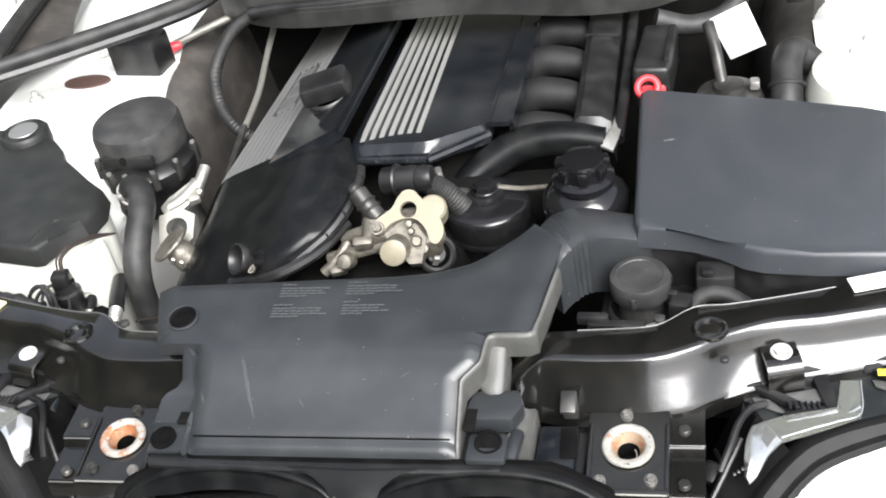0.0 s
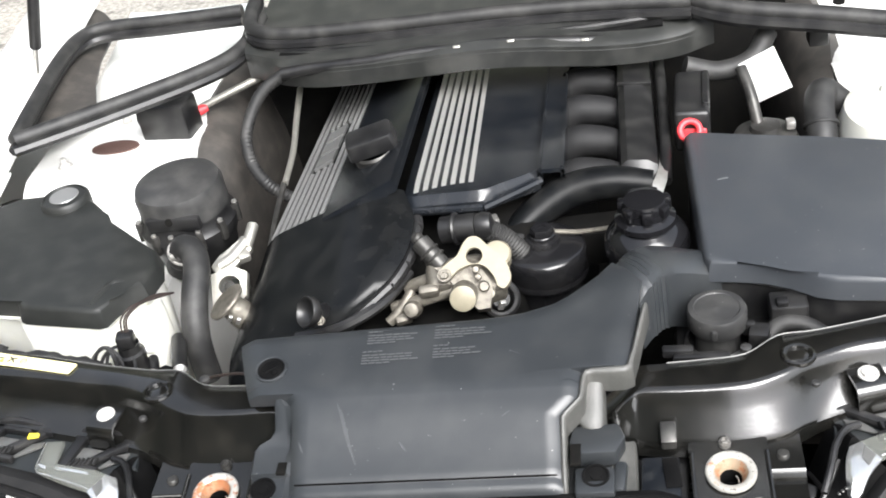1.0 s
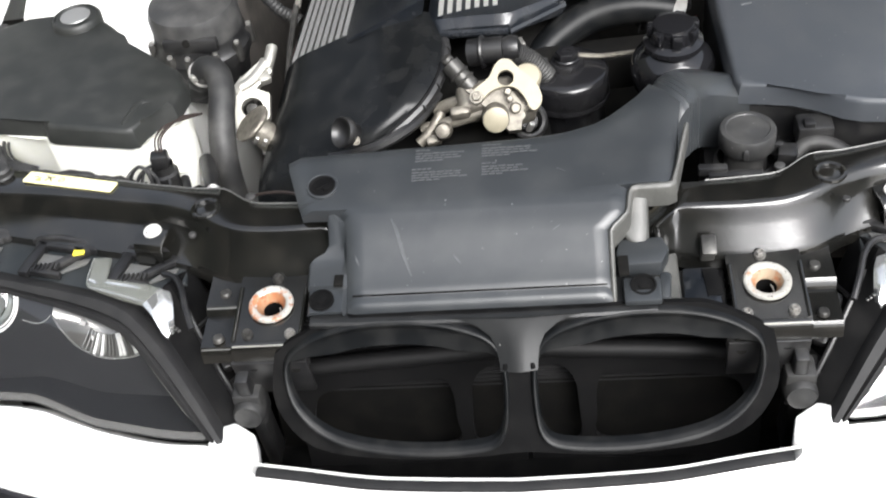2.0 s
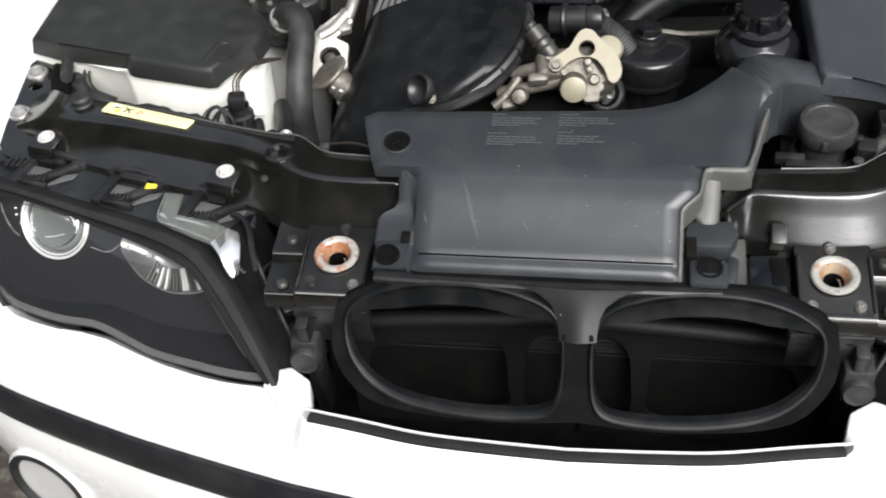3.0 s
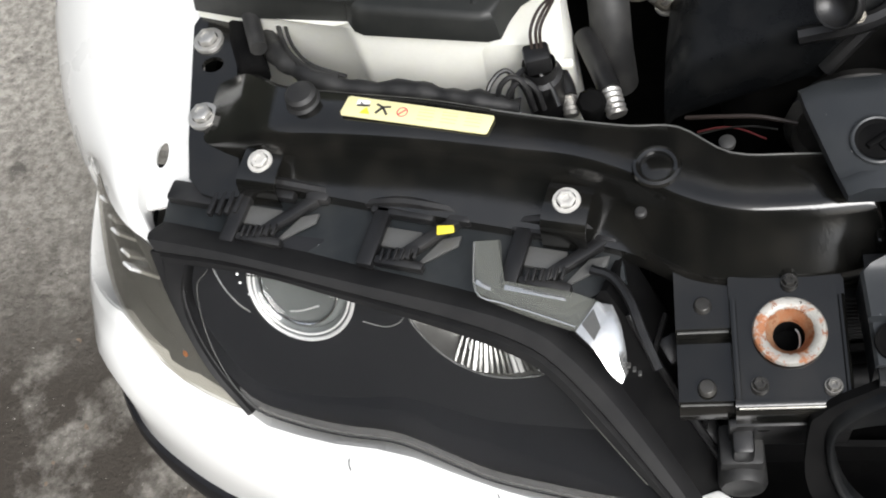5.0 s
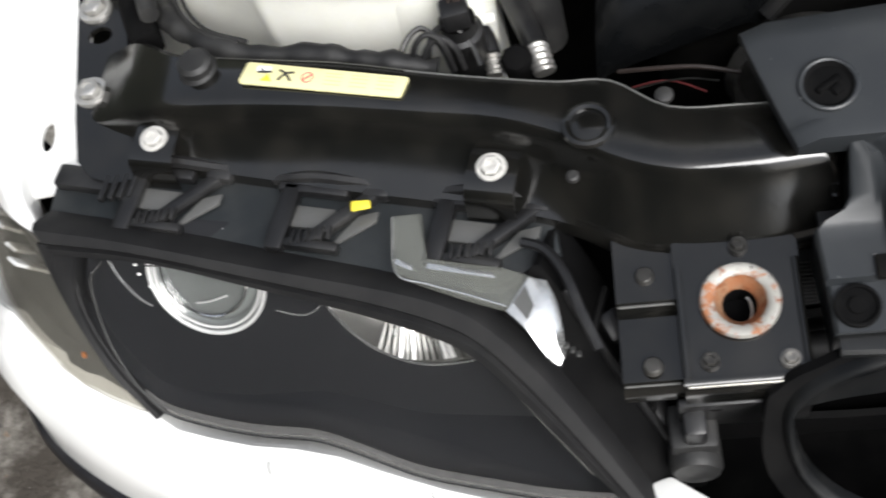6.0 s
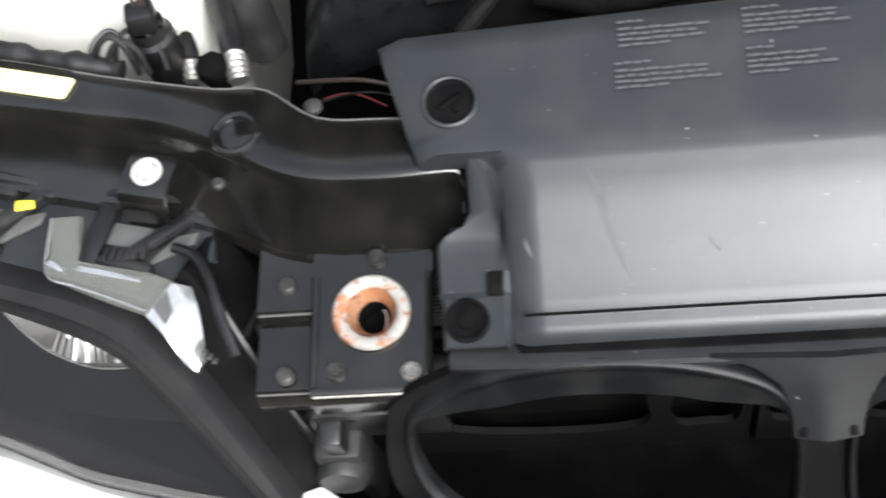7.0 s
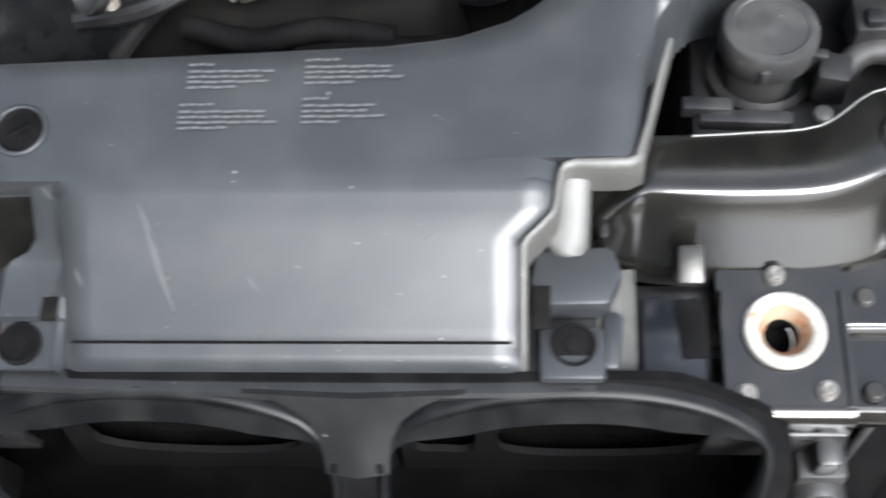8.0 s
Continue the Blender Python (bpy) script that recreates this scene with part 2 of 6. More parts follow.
def ground_material():
    """Worn concrete: pale patches, dark oily dirt, small stones; darker brown towards low y."""
    m = bpy.data.materials.new("weathered_concrete")
    m.use_nodes = True
    n, link = m.node_tree.nodes, m.node_tree.links.new
    b = n["Principled BSDF"]
    co = n.new("ShaderNodeTexCoord").outputs["Object"]

    def noise_at(scale, detail, lo, hi):
        t, r = n.new("ShaderNodeTexNoise"), n.new("ShaderNodeMapRange")
        t.inputs["Scale"].default_value, t.inputs["Detail"].default_value, t.inputs["Roughness"].default_value = scale, detail, 0.65
        r.inputs["From Min"].default_value, r.inputs["From Max"].default_value = lo, hi
        link(co, t.inputs["Vector"]), link(t.outputs["Fac"], r.inputs["Value"])
        return r.outputs[0]

    def over(a, colour, fac):
        mx = n.new("ShaderNodeMix")
        mx.data_type = "RGBA"
        if isinstance(a, tuple):
            mx.inputs["A"].default_value = a
        else:
            link(a, mx.inputs["A"])
        mx.inputs["B"].default_value = colour
        link(fac, mx.inputs["Factor"])
        return mx.outputs["Result"]

    c = over((0.44, 0.415, 0.37, 1), (0.25, 0.235, 0.205, 1), noise_at(60, 8, 0.40, 0.60))
    c = over(c, (0.14, 0.13, 0.115, 1), noise_at(14, 10, 0.56, 0.66))
    c = over(c, (0.045, 0.04, 0.033, 1), noise_at(2.4, 9, 0.56, 0.70))
    # darker brown from y 1.75 down to 1.2 and below, broken by noise
    sep, near, near_dark = n.new("ShaderNodeSeparateXYZ"), n.new("ShaderNodeMapRange"), n.new("ShaderNodeMath")
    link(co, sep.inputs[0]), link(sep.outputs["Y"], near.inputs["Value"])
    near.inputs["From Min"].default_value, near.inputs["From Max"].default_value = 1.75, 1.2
    near_dark.operation = "MULTIPLY"
    link(near.outputs[0], near_dark.inputs[0]), link(noise_at(9, 8, 0.27, 0.52), near_dark.inputs[1])
    c = over(c, (0.05, 0.042, 0.033, 1), near_dark.outputs[0])
    c = over(c, (0.42, 0.40, 0.36, 1), noise_at(110, 3, 0.68, 0.73))
    c = over(c, (0.20, 0.15, 0.11, 1), noise_at(38, 2, 0.70, 0.74))
    c = over(c, (0.03, 0.027, 0.022, 1), noise_at(75, 4, 0.62, 0.72))
    link(c, b.inputs["Base Color"])
    b.inputs["Roughness"].default_value = 0.85
    bp = n.new("ShaderNodeBump")
    bp.inputs["Strength"].default_value, bp.inputs["Distance"].default_value = 0.8, 0.006
    link(noise_at(70, 8, 0.2, 0.8), bp.inputs["Height"])
    link(bp.outputs["Normal"], b.inputs["Normal"])
    return m


GROUND = ground_material()
# dark olive tone for the added out-of-view walls that the paint reflects
UNSEENWALL = material("unseen_wall_dark_olive", (0.060, 0.066, 0.048), 0.9, var=0.4, scale=4, bump=0.5, dust=0.4, dust_color=(0.03, 0.035, 0.02), dust_scale=0.8)


# ---------- mesh tools ----------
def curve(pts, n=6, closed=False):
    """Catmull-Rom through the points."""
    p = [Vector(q) for q in pts]
    k, out = len(p), []
    for i in range(k if closed else k - 1):
        a = p[(i - 1) % k] if closed or i else p[0] * 2 - p[1]
        b, c = p[i], p[(i + 1) % k]
        d = p[(i + 2) % k] if closed or i + 2 < k else p[-1] * 2 - p[-2]
        for j in range(n):
            t = j / n
            out.append(0.5 * ((2 * b) + (c - a) * t + (2 * a - 5 * b + 4 * c - d) * t * t + (3 * b - a - 3 * c + d) * t ** 3))
    if not closed:
        out.append(p[-1])
    return out


def finish(bm, smooth=38):
    bmesh.ops.recalc_face_normals(bm, faces=bm.faces)
    me = bpy.data.meshes.new("mesh")
    bm.to_mesh(me)
    bm.free()
    me.polygons.foreach_set("use_smooth", [True] * len(me.polygons))
    me.set_sharp_from_angle(angle=radians(smooth))
    return me


def thing(name, at, label, category, group="", kind=""):
    ob = new(name)
    ob.location = at
    ob.empty_display_size = 0.05
    return tagged(ob, label, category, group, kind)


def part(name, bm, mat, parent, label="", smooth=38):
    me = finish(bm, smooth)
    me.materials.append(mat)
    ob = new(name, me)
    ob.parent = parent
    if parent.type == "EMPTY":
        ob.matrix_parent_inverse = Matrix.Translation(-parent.location)
    return tagged(ob, label)


def single(name, bm, mat, label, category, group="", kind="", smooth=38):
    me = finish(bm, smooth)
    me.materials.append(mat)
    return tagged(new(name, me), label, category, group, kind)


def B():
    return bmesh.new()


def slab(bm, rows, thick=0.003, down=(0, 0, -1)):
    """A sheet through rows of points, with thickness."""
    off = Vector(down) * thick
    n, k = len(rows), len(rows[0])
    top = [[bm.verts.new(q) for q in r] for r in rows]
    low = [[bm.verts.new(Vector(q) + off) for q in r] for r in rows]
    for i in range(n - 1):
        for j in range(k - 1):
            bm.faces.new((top[i][j], top[i][j + 1], top[i + 1][j + 1], top[i + 1][j]))
            bm.faces.new((low[i][j], low[i + 1][j], low[i + 1][j + 1], low[i][j + 1]))
    rim = [(0, j) for j in range(k)] + [(i, k - 1) for i in range(1, n)] + [(n - 1, j) for j in range(k - 2, -1, -1)] + [(i, 0) for i in range(n - 2, 0, -1)]
    for a, b in zip(rim, rim[1:] + rim[:1]):
        bm.faces.new((top[a[0]][a[1]], low[a[0]][a[1]], low[b[0]][b[1]], top[b[0]][b[1]]))
    return bm


def tube(bm, pts, r, seg=12, n=6, ribs=0.0, smoothly=True):
    """A hose along the points; ribs: depth of its corrugation."""
    p = curve(pts, n) if smoothly else [Vector(q) for q in pts]
    t0 = (p[1] - p[0]).normalized()
    side = t0.orthogonal().normalized()
    rings = []
    for i, c in enumerate(p):
        t = (p[min(i + 1, len(p) - 1)] - p[max(i - 1, 0)]).normalized()
        side = (side - t * side.dot(t)).normalized()
        up = t.cross(side)
        rad = (r(i / (len(p) - 1)) if callable(r) else r) + (ribs if i % 2 else 0)
        rings.append([bm.verts.new(c + rad * (math.cos(a) * side + math.sin(a) * up)) for a in (2 * math.pi * j / seg for j in range(seg))])
    for a, b in zip(rings, rings[1:]):
        for j in range(seg):
            bm.faces.new((a[j], a[(j + 1) % seg], b[(j + 1) % seg], b[j]))
    bm.faces.new(rings[0][::-1]), bm.faces.new(rings[-1])
    return bm


def lathe(bm, prof, base, axis=(0, 0, 1), seg=32, lobes=0, depth=0.0):
    """Turns a profile of (radius, height) round an axis."""
    q = Vector((0, 0, 1)).rotation_difference(Vector(axis).normalized())
    base, rings = Vector(base), []
    for r, h in prof:
        if r < 1e-5:
            rings.append([bm.verts.new(base + q @ Vector((0, 0, h)))])
            continue
        ring = []
        for j in range(seg):
            a = 2 * math.pi * j / seg
            rr = r * (1 + (depth if lobes and (j * lobes * 2 // seg) % 2 else 0))
            ring.append(bm.verts.new(base + q @ Vector((rr * math.cos(a), rr * math.sin(a), h))))
        rings.append(ring)
    for a, b in zip(rings, rings[1:]):
        for j in range(seg):
            k = (j + 1) % seg
            if len(a) > 1 and len(b) > 1:
                bm.faces.new((a[j], a[k], b[k], b[j]))
            elif len(a) > 1:
                bm.faces.new((a[j], a[k], b[0]))
            elif len(b) > 1:
                bm.faces.new((a[0], b[k], b[j]))
    return bm


def soften(bm, edges, size, seg=2):
    if size:
        bmesh.ops.bevel(bm, geom=list(edges), offset=size, offset_type="OFFSET", segments=seg, profile=0.5, affect="EDGES", clamp_overlap=True)


def prism(bm, poly, z0, z1, bevel=0.003, m=None, inset=0.0, seg=2):
    """A polygon in x, y drawn up from z0 to z1; inset: the top's draft."""
    m = m or Matrix.Identity(4)
    c = Vector((sum(p[0] for p in poly) / len(poly), sum(p[1] for p in poly) / len(poly), 0))
    lo = [bm.verts.new(m @ Vector((p[0], p[1], z0))) for p in poly]
    hi = []
    for p in poly:
        q = Vector((p[0], p[1], 0))
        q = q - (q - c).normalized() * inset
        hi.append(bm.verts.new(m @ Vector((q.x, q.y, z1))))
    k, fs = len(poly), []
    for j in range(k):
        fs.append(bm.faces.new((lo[j], lo[(j + 1) % k], hi[(j + 1) % k], hi[j])))
    fs += [bm.faces.new(lo[::-1]), bm.faces.new(hi)]
    soften(bm, {e for e in fs[-1].edges} | ({e for f in fs for e in f.edges} if k <= 8 else set()), bevel, seg)
    return bm


def box(bm, c, size, rot=(0, 0, 0), bevel=0.003, seg=2):
    x, y, z = (s / 2 for s in size)
    return prism(bm, [(-x, -y), (x, -y), (x, y), (-x, y)], -z, z, bevel, pose(*c, *rot), seg=seg)


def torus(bm, c, axis, r, w, seg=32, sub=10):
    q = Vector((0, 0, 1)).rotation_difference(Vector(axis).normalized())
    rings = []
    for i in range(seg):
        a = 2 * math.pi * i / seg
        d = Vector((math.cos(a), math.sin(a), 0))
        rings.append([bm.verts.new(Vector(c) + q @ (d * (r + w * math.cos(b)) + Vector((0, 0, w * math.sin(b))))) for b in (2 * math.pi * j / sub for j in range(sub))])
    for i in range(seg):
        a, b = rings[i], rings[(i + 1) % seg]
        for j in range(sub):
            bm.faces.new((a[j], b[j], b[(j + 1) % sub], a[(j + 1) % sub]))
    return bm


def bolt(bm, c, r=0.008, axis=(0, 0, 1), h=0.005, washer=1.5):
    """A hexagon head on its washer."""
    lathe(bm, [(r * washer, -0.004), (r * washer, 0.0), (r * washer * 0.95, 0.0012), (r, 0.0012)], c, axis, 24)
    lathe(bm, [(r, 0.0005), (r, h), (r * 0.85, h + 0.0008), (r * 0.5, h + 0.0008), (r * 0.45, h - 0.0005), (0, h - 0.0005)], c, axis, 6)
    return bm


def fill(bm, loops, f, back, depth):
    """A flat shape with holes, laid on a surface f(u, v), and given depth along back."""
    edges = []
    for loop in loops:
        vs = [bm.verts.new((p[0], p[1], 0)) for p in loop]
        edges += [bm.edges.new((a, b)) for a, b in zip(vs, vs[1:] + vs[:1])]
    got = bmesh.ops.triangle_fill(bm, use_beauty=True, use_dissolve=False, edges=edges)
    faces = [g for g in got["geom"] if isinstance(g, bmesh.types.BMFace)]
    for v in bm.verts:
        v.co = f(v.co.x, v.co.y)
    ext = bmesh.ops.extrude_face_region(bm, geom=faces, use_keep_orig=True)
    for v in (g for g in ext["geom"] if isinstance(g, bmesh.types.BMVert)):
        v.co += Vector(back) * depth
    return bm


def dome(bm, outline, normal, bulge, rings=5, thick=0.002):
    """A pillow-shaped sheet inside an outline."""
    nrm = Vector(normal).normalized()
    c = sum((Vector(p) for p in outline), Vector()) / len(outline)
    layers = []
    for side in (0, -thick):
        layer = []
        for i in range(rings):
            s = 1 - i / rings
            layer.append([bm.verts.new(c + (Vector(p) - c) * s + nrm * (bulge * (1 - s * s) + side)) for p in outline])
        tip = bm.verts.new(c + nrm * (bulge + side))
        k = len(outline)
        for a, b in zip(layer, layer[1:]):
            for j in range(k):
                bm.faces.new((a[j], a[(j + 1) % k], b[(j + 1) % k], b[j]))
        for j in range(k):
            bm.faces.new((layer[-1][j], layer[-1][(j + 1) % k], tip))
        layers.append(layer[0])
    for j in range(k):
        bm.faces.new((layers[0][j], layers[0][(j + 1) % k], layers[1][(j + 1) % k], layers[1][j]))
    return bm


def lerp(x, xs, ys):
    return float(np.interp(x, xs, ys))


# ---------- the ground ----------
bm = B()
xs = [-60, -20, -6, -3, -1.5, 0, 1.5, 3, 6, 20, 60]
slab(bm, [[(x, y, 0) for x in xs] for y in [-60, -20, -6, -2, 0, 2, 4, 8, 20, 60]], 0.3)
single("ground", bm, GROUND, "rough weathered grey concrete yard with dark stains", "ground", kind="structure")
# plain walls out of view, added to stand in for dark surroundings in reflections
for name, c, size in (("unseen_wall_south", (-4.7, -5.0, 3.7), (6.6, .3, 7.4)), ("unseen_wall_south_low", (-.25, -5.0, 2.95), (2.3, .3, 5.9)), ("unseen_wall_west", (-7.5, 1, 3.3), (.3, 15, 6.6)), ("unseen_wall_east", (9.5, 1, 1.0), (.3, 15, 2.0)), ("unseen_wall_north", (0, 9, 2.5), (15, .3, 5.0))):
    single(name, box(B(), c, size, (0, 0, 0), .02), UNSEENWALL, "plain dark wall out of view, added to darken reflections", "wall", kind="structure")


# ---------- white bodywork ----------
car = thing("car_body", (0, 1.2, 0), "white car front with its bonnet raised and grille removed", "car")


def fender(s):
    """Outer wing: stations of (y, points across from the bonnet gap to the sill)."""
    nose_part = [
        ((1.010, 1.008, 1.014, 1.024, 1.042, 1.072, 1.098, 1.115), [(-.700, .690), (-.702, .697), (-.712, .699), (-.725, .699), (-.742, .695), (-.763, .686), (-.780, .665), (-.795, .62)]),
        ((1.05, 1.05, 1.055, 1.063, 1.080, 1.105, 1.130, 1.145), [(-.724, .680), (-.725, .703), (-.731, .708), (-.743, .707), (-.758, .700), (-.780, .684), (-.800, .65), (-.812, .58)]),
        (1.12, [(-.727, .690), (-.728, .711), (-.735, .717), (-.752, .716), (-.778, .704), (-.802, .672), (-.818, .60), (-.822, .50)]),
        (1.19, [(-.724, .700), (-.725, .722), (-.734, .730), (-.768, .729), (-.805, .712), (-.836, .675), (-.858, .58), (-.862, .45)]),
    ]
    rear_part = [
        (1.30, [(-.711, .712), (-.712, .738), (-.730, .746), (-.785, .744), (-.834, .722), (-.862, .680), (-.880, .58), (-.880, .62)]),
        (1.50, [(-.714, .742), (-.716, .768), (-.738, .776), (-.795, .772), (-.842, .746), (-.866, .70), (-.880, .66), (-.880, .64)]),
        (1.80, [(-.716, .785), (-.720, .812), (-.750, .820), (-.805, .814), (-.845, .786), (-.862, .74), (-.870, .60), (-.868, .40)]),
        (2.15, [(-.722, .826), (-.727, .850), (-.757, .858), (-.810, .850), (-.848, .82), (-.864, .77), (-.870, .60), (-.866, .25)]),
    ]
    st = nose_part + rear_part
    rows = []
    for k in range(8):
        rows.append(curve([(s * p[k][0], y[k] if isinstance(y, tuple) else y, p[k][1]) for y, p in st], 5))
    rows = [list(r) for r in zip(*rows)]
    rows = [curve(r, 3) for r in rows]
    part("fender", slab(B(), rows, 0.004, (s, 0, -0.3)), PAINT, car)
    # bonnet-gap flange with its slot
    bm = B()
    fl = lambda u, v: Vector((s * u, v, lerp(v, [1.05, 1.3, 1.8], [.700, .735, .80]) - 0.012))
    outer = [(-.728, 1.046), (-.691, 1.049), (-.6855, 1.058), (-.6855, 1.16), (-.692, 1.30), (-.698, 1.5), (-.716, 1.5), (-.714, 1.3), (-.728, 1.19), (-.730, 1.12)]
    hole = [(-.7125 + .0055 * math.cos(a), 1.094 + .012 * math.sin(a)) for a in (2 * math.pi * j / 14 for j in range(14))]
    fill(bm, [outer, hole], fl, (0, 0, -1), 0.003)
    part("fender_flange", bm, PAINT, car)


for s in (1, -1):
    fender(s)


def inner_wing(s):
    """Bay side panel with the raised strut tower and its holes."""
    bm = B()
    cx, cy = -.585, 1.605

    def zf(x, y):
        d = math.hypot(x - cx, (y - cy) * 0.95)
        base = lerp(y, [1.15, 1.45, 1.8, 2.05], [.60, .64, .70, .74]) + 0.10 * max(0, -x - .62)
        top = .716
        k = min(1, max(0, (0.19 - d) / 0.06))
        return base + (top - base) * k * k * (3 - 2 * k)

    cols, rws = 22, 46
    rows = [[(s * (x := -.70 + .245 * i / (cols - 1)), (y := 1.15 + .90 * j / (rws - 1)), zf(x, y)) for i in range(cols)] for j in range(rws)]
    slab(bm, rows, 0.004)
    wing = part("inner_wing", bm, BAYPAINT, car)
    hole = lathe(B(), [(.0, .0022), (.034, .0022), (.037, .0030), (.038, .0005)], (0, 0, 0), (0, 0, 1), 36)
    bmesh.ops.transform(hole, matrix=Matrix.Translation((s * cx, cy, .7155)) @ Matrix.Diagonal((1, .5, 1, 1)), verts=hole.verts)
    part("tower_opening", hole, RUSTHOLE, wing, "dark rusty hole in the strut tower")
    for a in (95, 215, 335):
        st = B()
        p = (s * (cx + .078 * math.cos(radians(a))), cy + .078 * math.sin(radians(a)), .7165)
        bolt(st, p, .008, h=.006)
        lathe(st, [(.0045, .005), (.0045, .014), (.003, .015)], p, seg=10)
        part("stud_nut", st, BOLTPAINT, wing, "pale hexagon nut on a stud")
    for p in ((-.60, 1.80), (-.625, 1.815), (-.50, 1.86)):
        part("drain_hole", lathe(B(), [(0, .0), (.009 if p[0] > -.61 else .005, .0), (.010 if p[0] > -.61 else .0055, -.004)], (s * p[0], p[1], zf(*p) + .0015), (0, 0, 1), 16), DARK, wing)
    # inner face down into the bay, with its heat shield
    rows = [[(s * (-.456 + .02 * min(1, dz / .1) + .006 * math.sin(y * 14)), y, zf(-.456, y) - dz) for dz in (.0, .03, .1, .2, .34)] for y in [1.15 + .07 * i for i in range(14)]]
    part("bay_side", slab(B(), rows, .01, (s * -1, 0, 0)), BAYPAINT, car)
    rows = [[(s * (x + .006 * math.sin(y * 23 + z * 30)), y, z + lerp(y, [1.48, 1.6, 1.75, 2.0], [-.05, .0, .012, .03])) for x, z in ((-.468, .700), (-.458, .709), (-.440, .703), (-.420, .690), (-.404, .655), (-.395, .60), (-.388, .50), (-.384, .38))] for y in [1.48 + .04 * i for i in range(15)]]
    part("heat_shield", slab(B(), rows, .006, (s * -.7, 0, -.7)), SHIELD, car, "dusty brown-grey pressed heat shield")


for s in (1, -1):
    inner_wing(s)

bm = B()
rows = [[(x, 1.86 - .05 * abs(x) + .012 * math.sin(x * 20), z) for z in (.30, .45, .60, .70, .76)] for x in [-.42 + .04 * i for i in range(22)]]
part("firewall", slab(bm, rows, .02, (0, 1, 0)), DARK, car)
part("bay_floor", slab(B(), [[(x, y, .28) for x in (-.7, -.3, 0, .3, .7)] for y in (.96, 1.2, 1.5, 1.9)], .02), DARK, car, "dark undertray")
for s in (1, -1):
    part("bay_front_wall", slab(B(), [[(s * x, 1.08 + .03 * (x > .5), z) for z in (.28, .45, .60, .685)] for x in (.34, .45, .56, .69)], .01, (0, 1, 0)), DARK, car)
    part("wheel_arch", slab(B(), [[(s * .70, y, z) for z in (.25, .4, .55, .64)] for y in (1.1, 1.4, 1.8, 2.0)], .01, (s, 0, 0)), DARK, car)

# cowl, windscreen foot and raised bonnet
bm = B()
cow = [(-.385, 1.712), (-.30, 1.685), (-.2, 1.668), (0, 1.66), (.15, 1.664), (.24, 1.675), (.30, 1.69)]
lip_z = lambda x: lerp(x, [-.385, -.31, -.26, -.117, .02, .12, .195, .30], [.790, .797, .801, .8115, .8134, .804, .789, .785])
rows = []
for dy, z in ((-.055, .770), (-.058, .795), (-.045, .803), (.0, .806), (.03, .812), (.12, .80), (.30, .82), (.42, .86)):
    rows.append(curve([(x, y + dy * (lerp(x, [-.385, -.27, .2, .30], [.1, 1, 1, .35]) if dy < 0 else 1), z + (lip_z(x) - .794 if dy < -.01 else .5 * (lip_z(x) - .794) if dy < .02 else 0)) for x, y in cow], 5))
part("cowl_panel", slab(bm, rows, .006), COWL, car, "black plastic cowl panel below the windscreen")
bm = B()
rows = [curve([(x * k, 2.02 - .12 * (1 - x * x) + t * .75, .87 + .42 * t) for x in (-.70, -.4, -.1, .1, .4, .70)], 4) for t, k in ((0, 1), (.5, .95), (1, .88))]
part("windscreen", slab(bm, rows, .005), GLASS, car)
bm = B()
c65, s65 = math.cos(radians(74)), math.sin(radians(74))
rows = []
for d in (0, .12, .3, .6, .9, 1.1, 1.18):
    w = lerp(d, [0, .3, .9, 1.18], [.73, .73, .70, .60])
    rows.append(curve([(x * w, 1.98 - d * c65 - .02 * (1 - x * x) * s65, .93 + d * s65 - .04 * (1 - x * x) * c65 + .0) for x in (-1, -.8, -.4, 0, .4, .8, 1)], 4))
hood = part("raised_bonnet", slab(bm, rows, .012, (0, .9, .44)), PAINT, car)
bm = B()
rows = [curve([(x * .68, 1.93 - d * c65, .915 + d * s65 - .03) for x in (-1, -.5, 0, .5, 1)], 3) for d in (.12, .4, .8, 1.08)]
part("bonnet_insulation", slab(bm, rows, .012, (0, .9, .44)), DARK, hood, "dark felt insulation mat")
for s in (1, -1):
    bm = B()
    tube(bm, [(s * .738, 1.715, .768), (s * .700, 1.70, .86)], .0042, 10, 2)
    rod = part("gas_strut_rod", bm, STEEL, hood, "thin bright strut rod")
    part("gas_strut_barrel", tube(B(), [(s * .704, 1.702, .85), (s * .58, 1.655, 1.16)], .009, 14, 2), PLASTIC, hood, "black strut barrel")
    part("strut_ball_joint", box(B(), (s * .740, 1.715, .762), (.02, .024, .03), (0, 0, 0), .005), BLACKBOLT, hood)


# ---------- front bumper ----------
NOSE = curve([(0, .722, 0), (-.08, .725, 0), (-.15, .730, 0), (-.22, .742, 0), (-.275, .751, 0), (-.31, .758, 0), (-.40, .779, 0), (-.50, .805, 0), (-.65, .853, 0), (-.735, .897, 0), (-.79, .948, 0), (-.828, 1.03, 0), (-.845, 1.12, 0), (-.852, 1.25, 0)], 5)


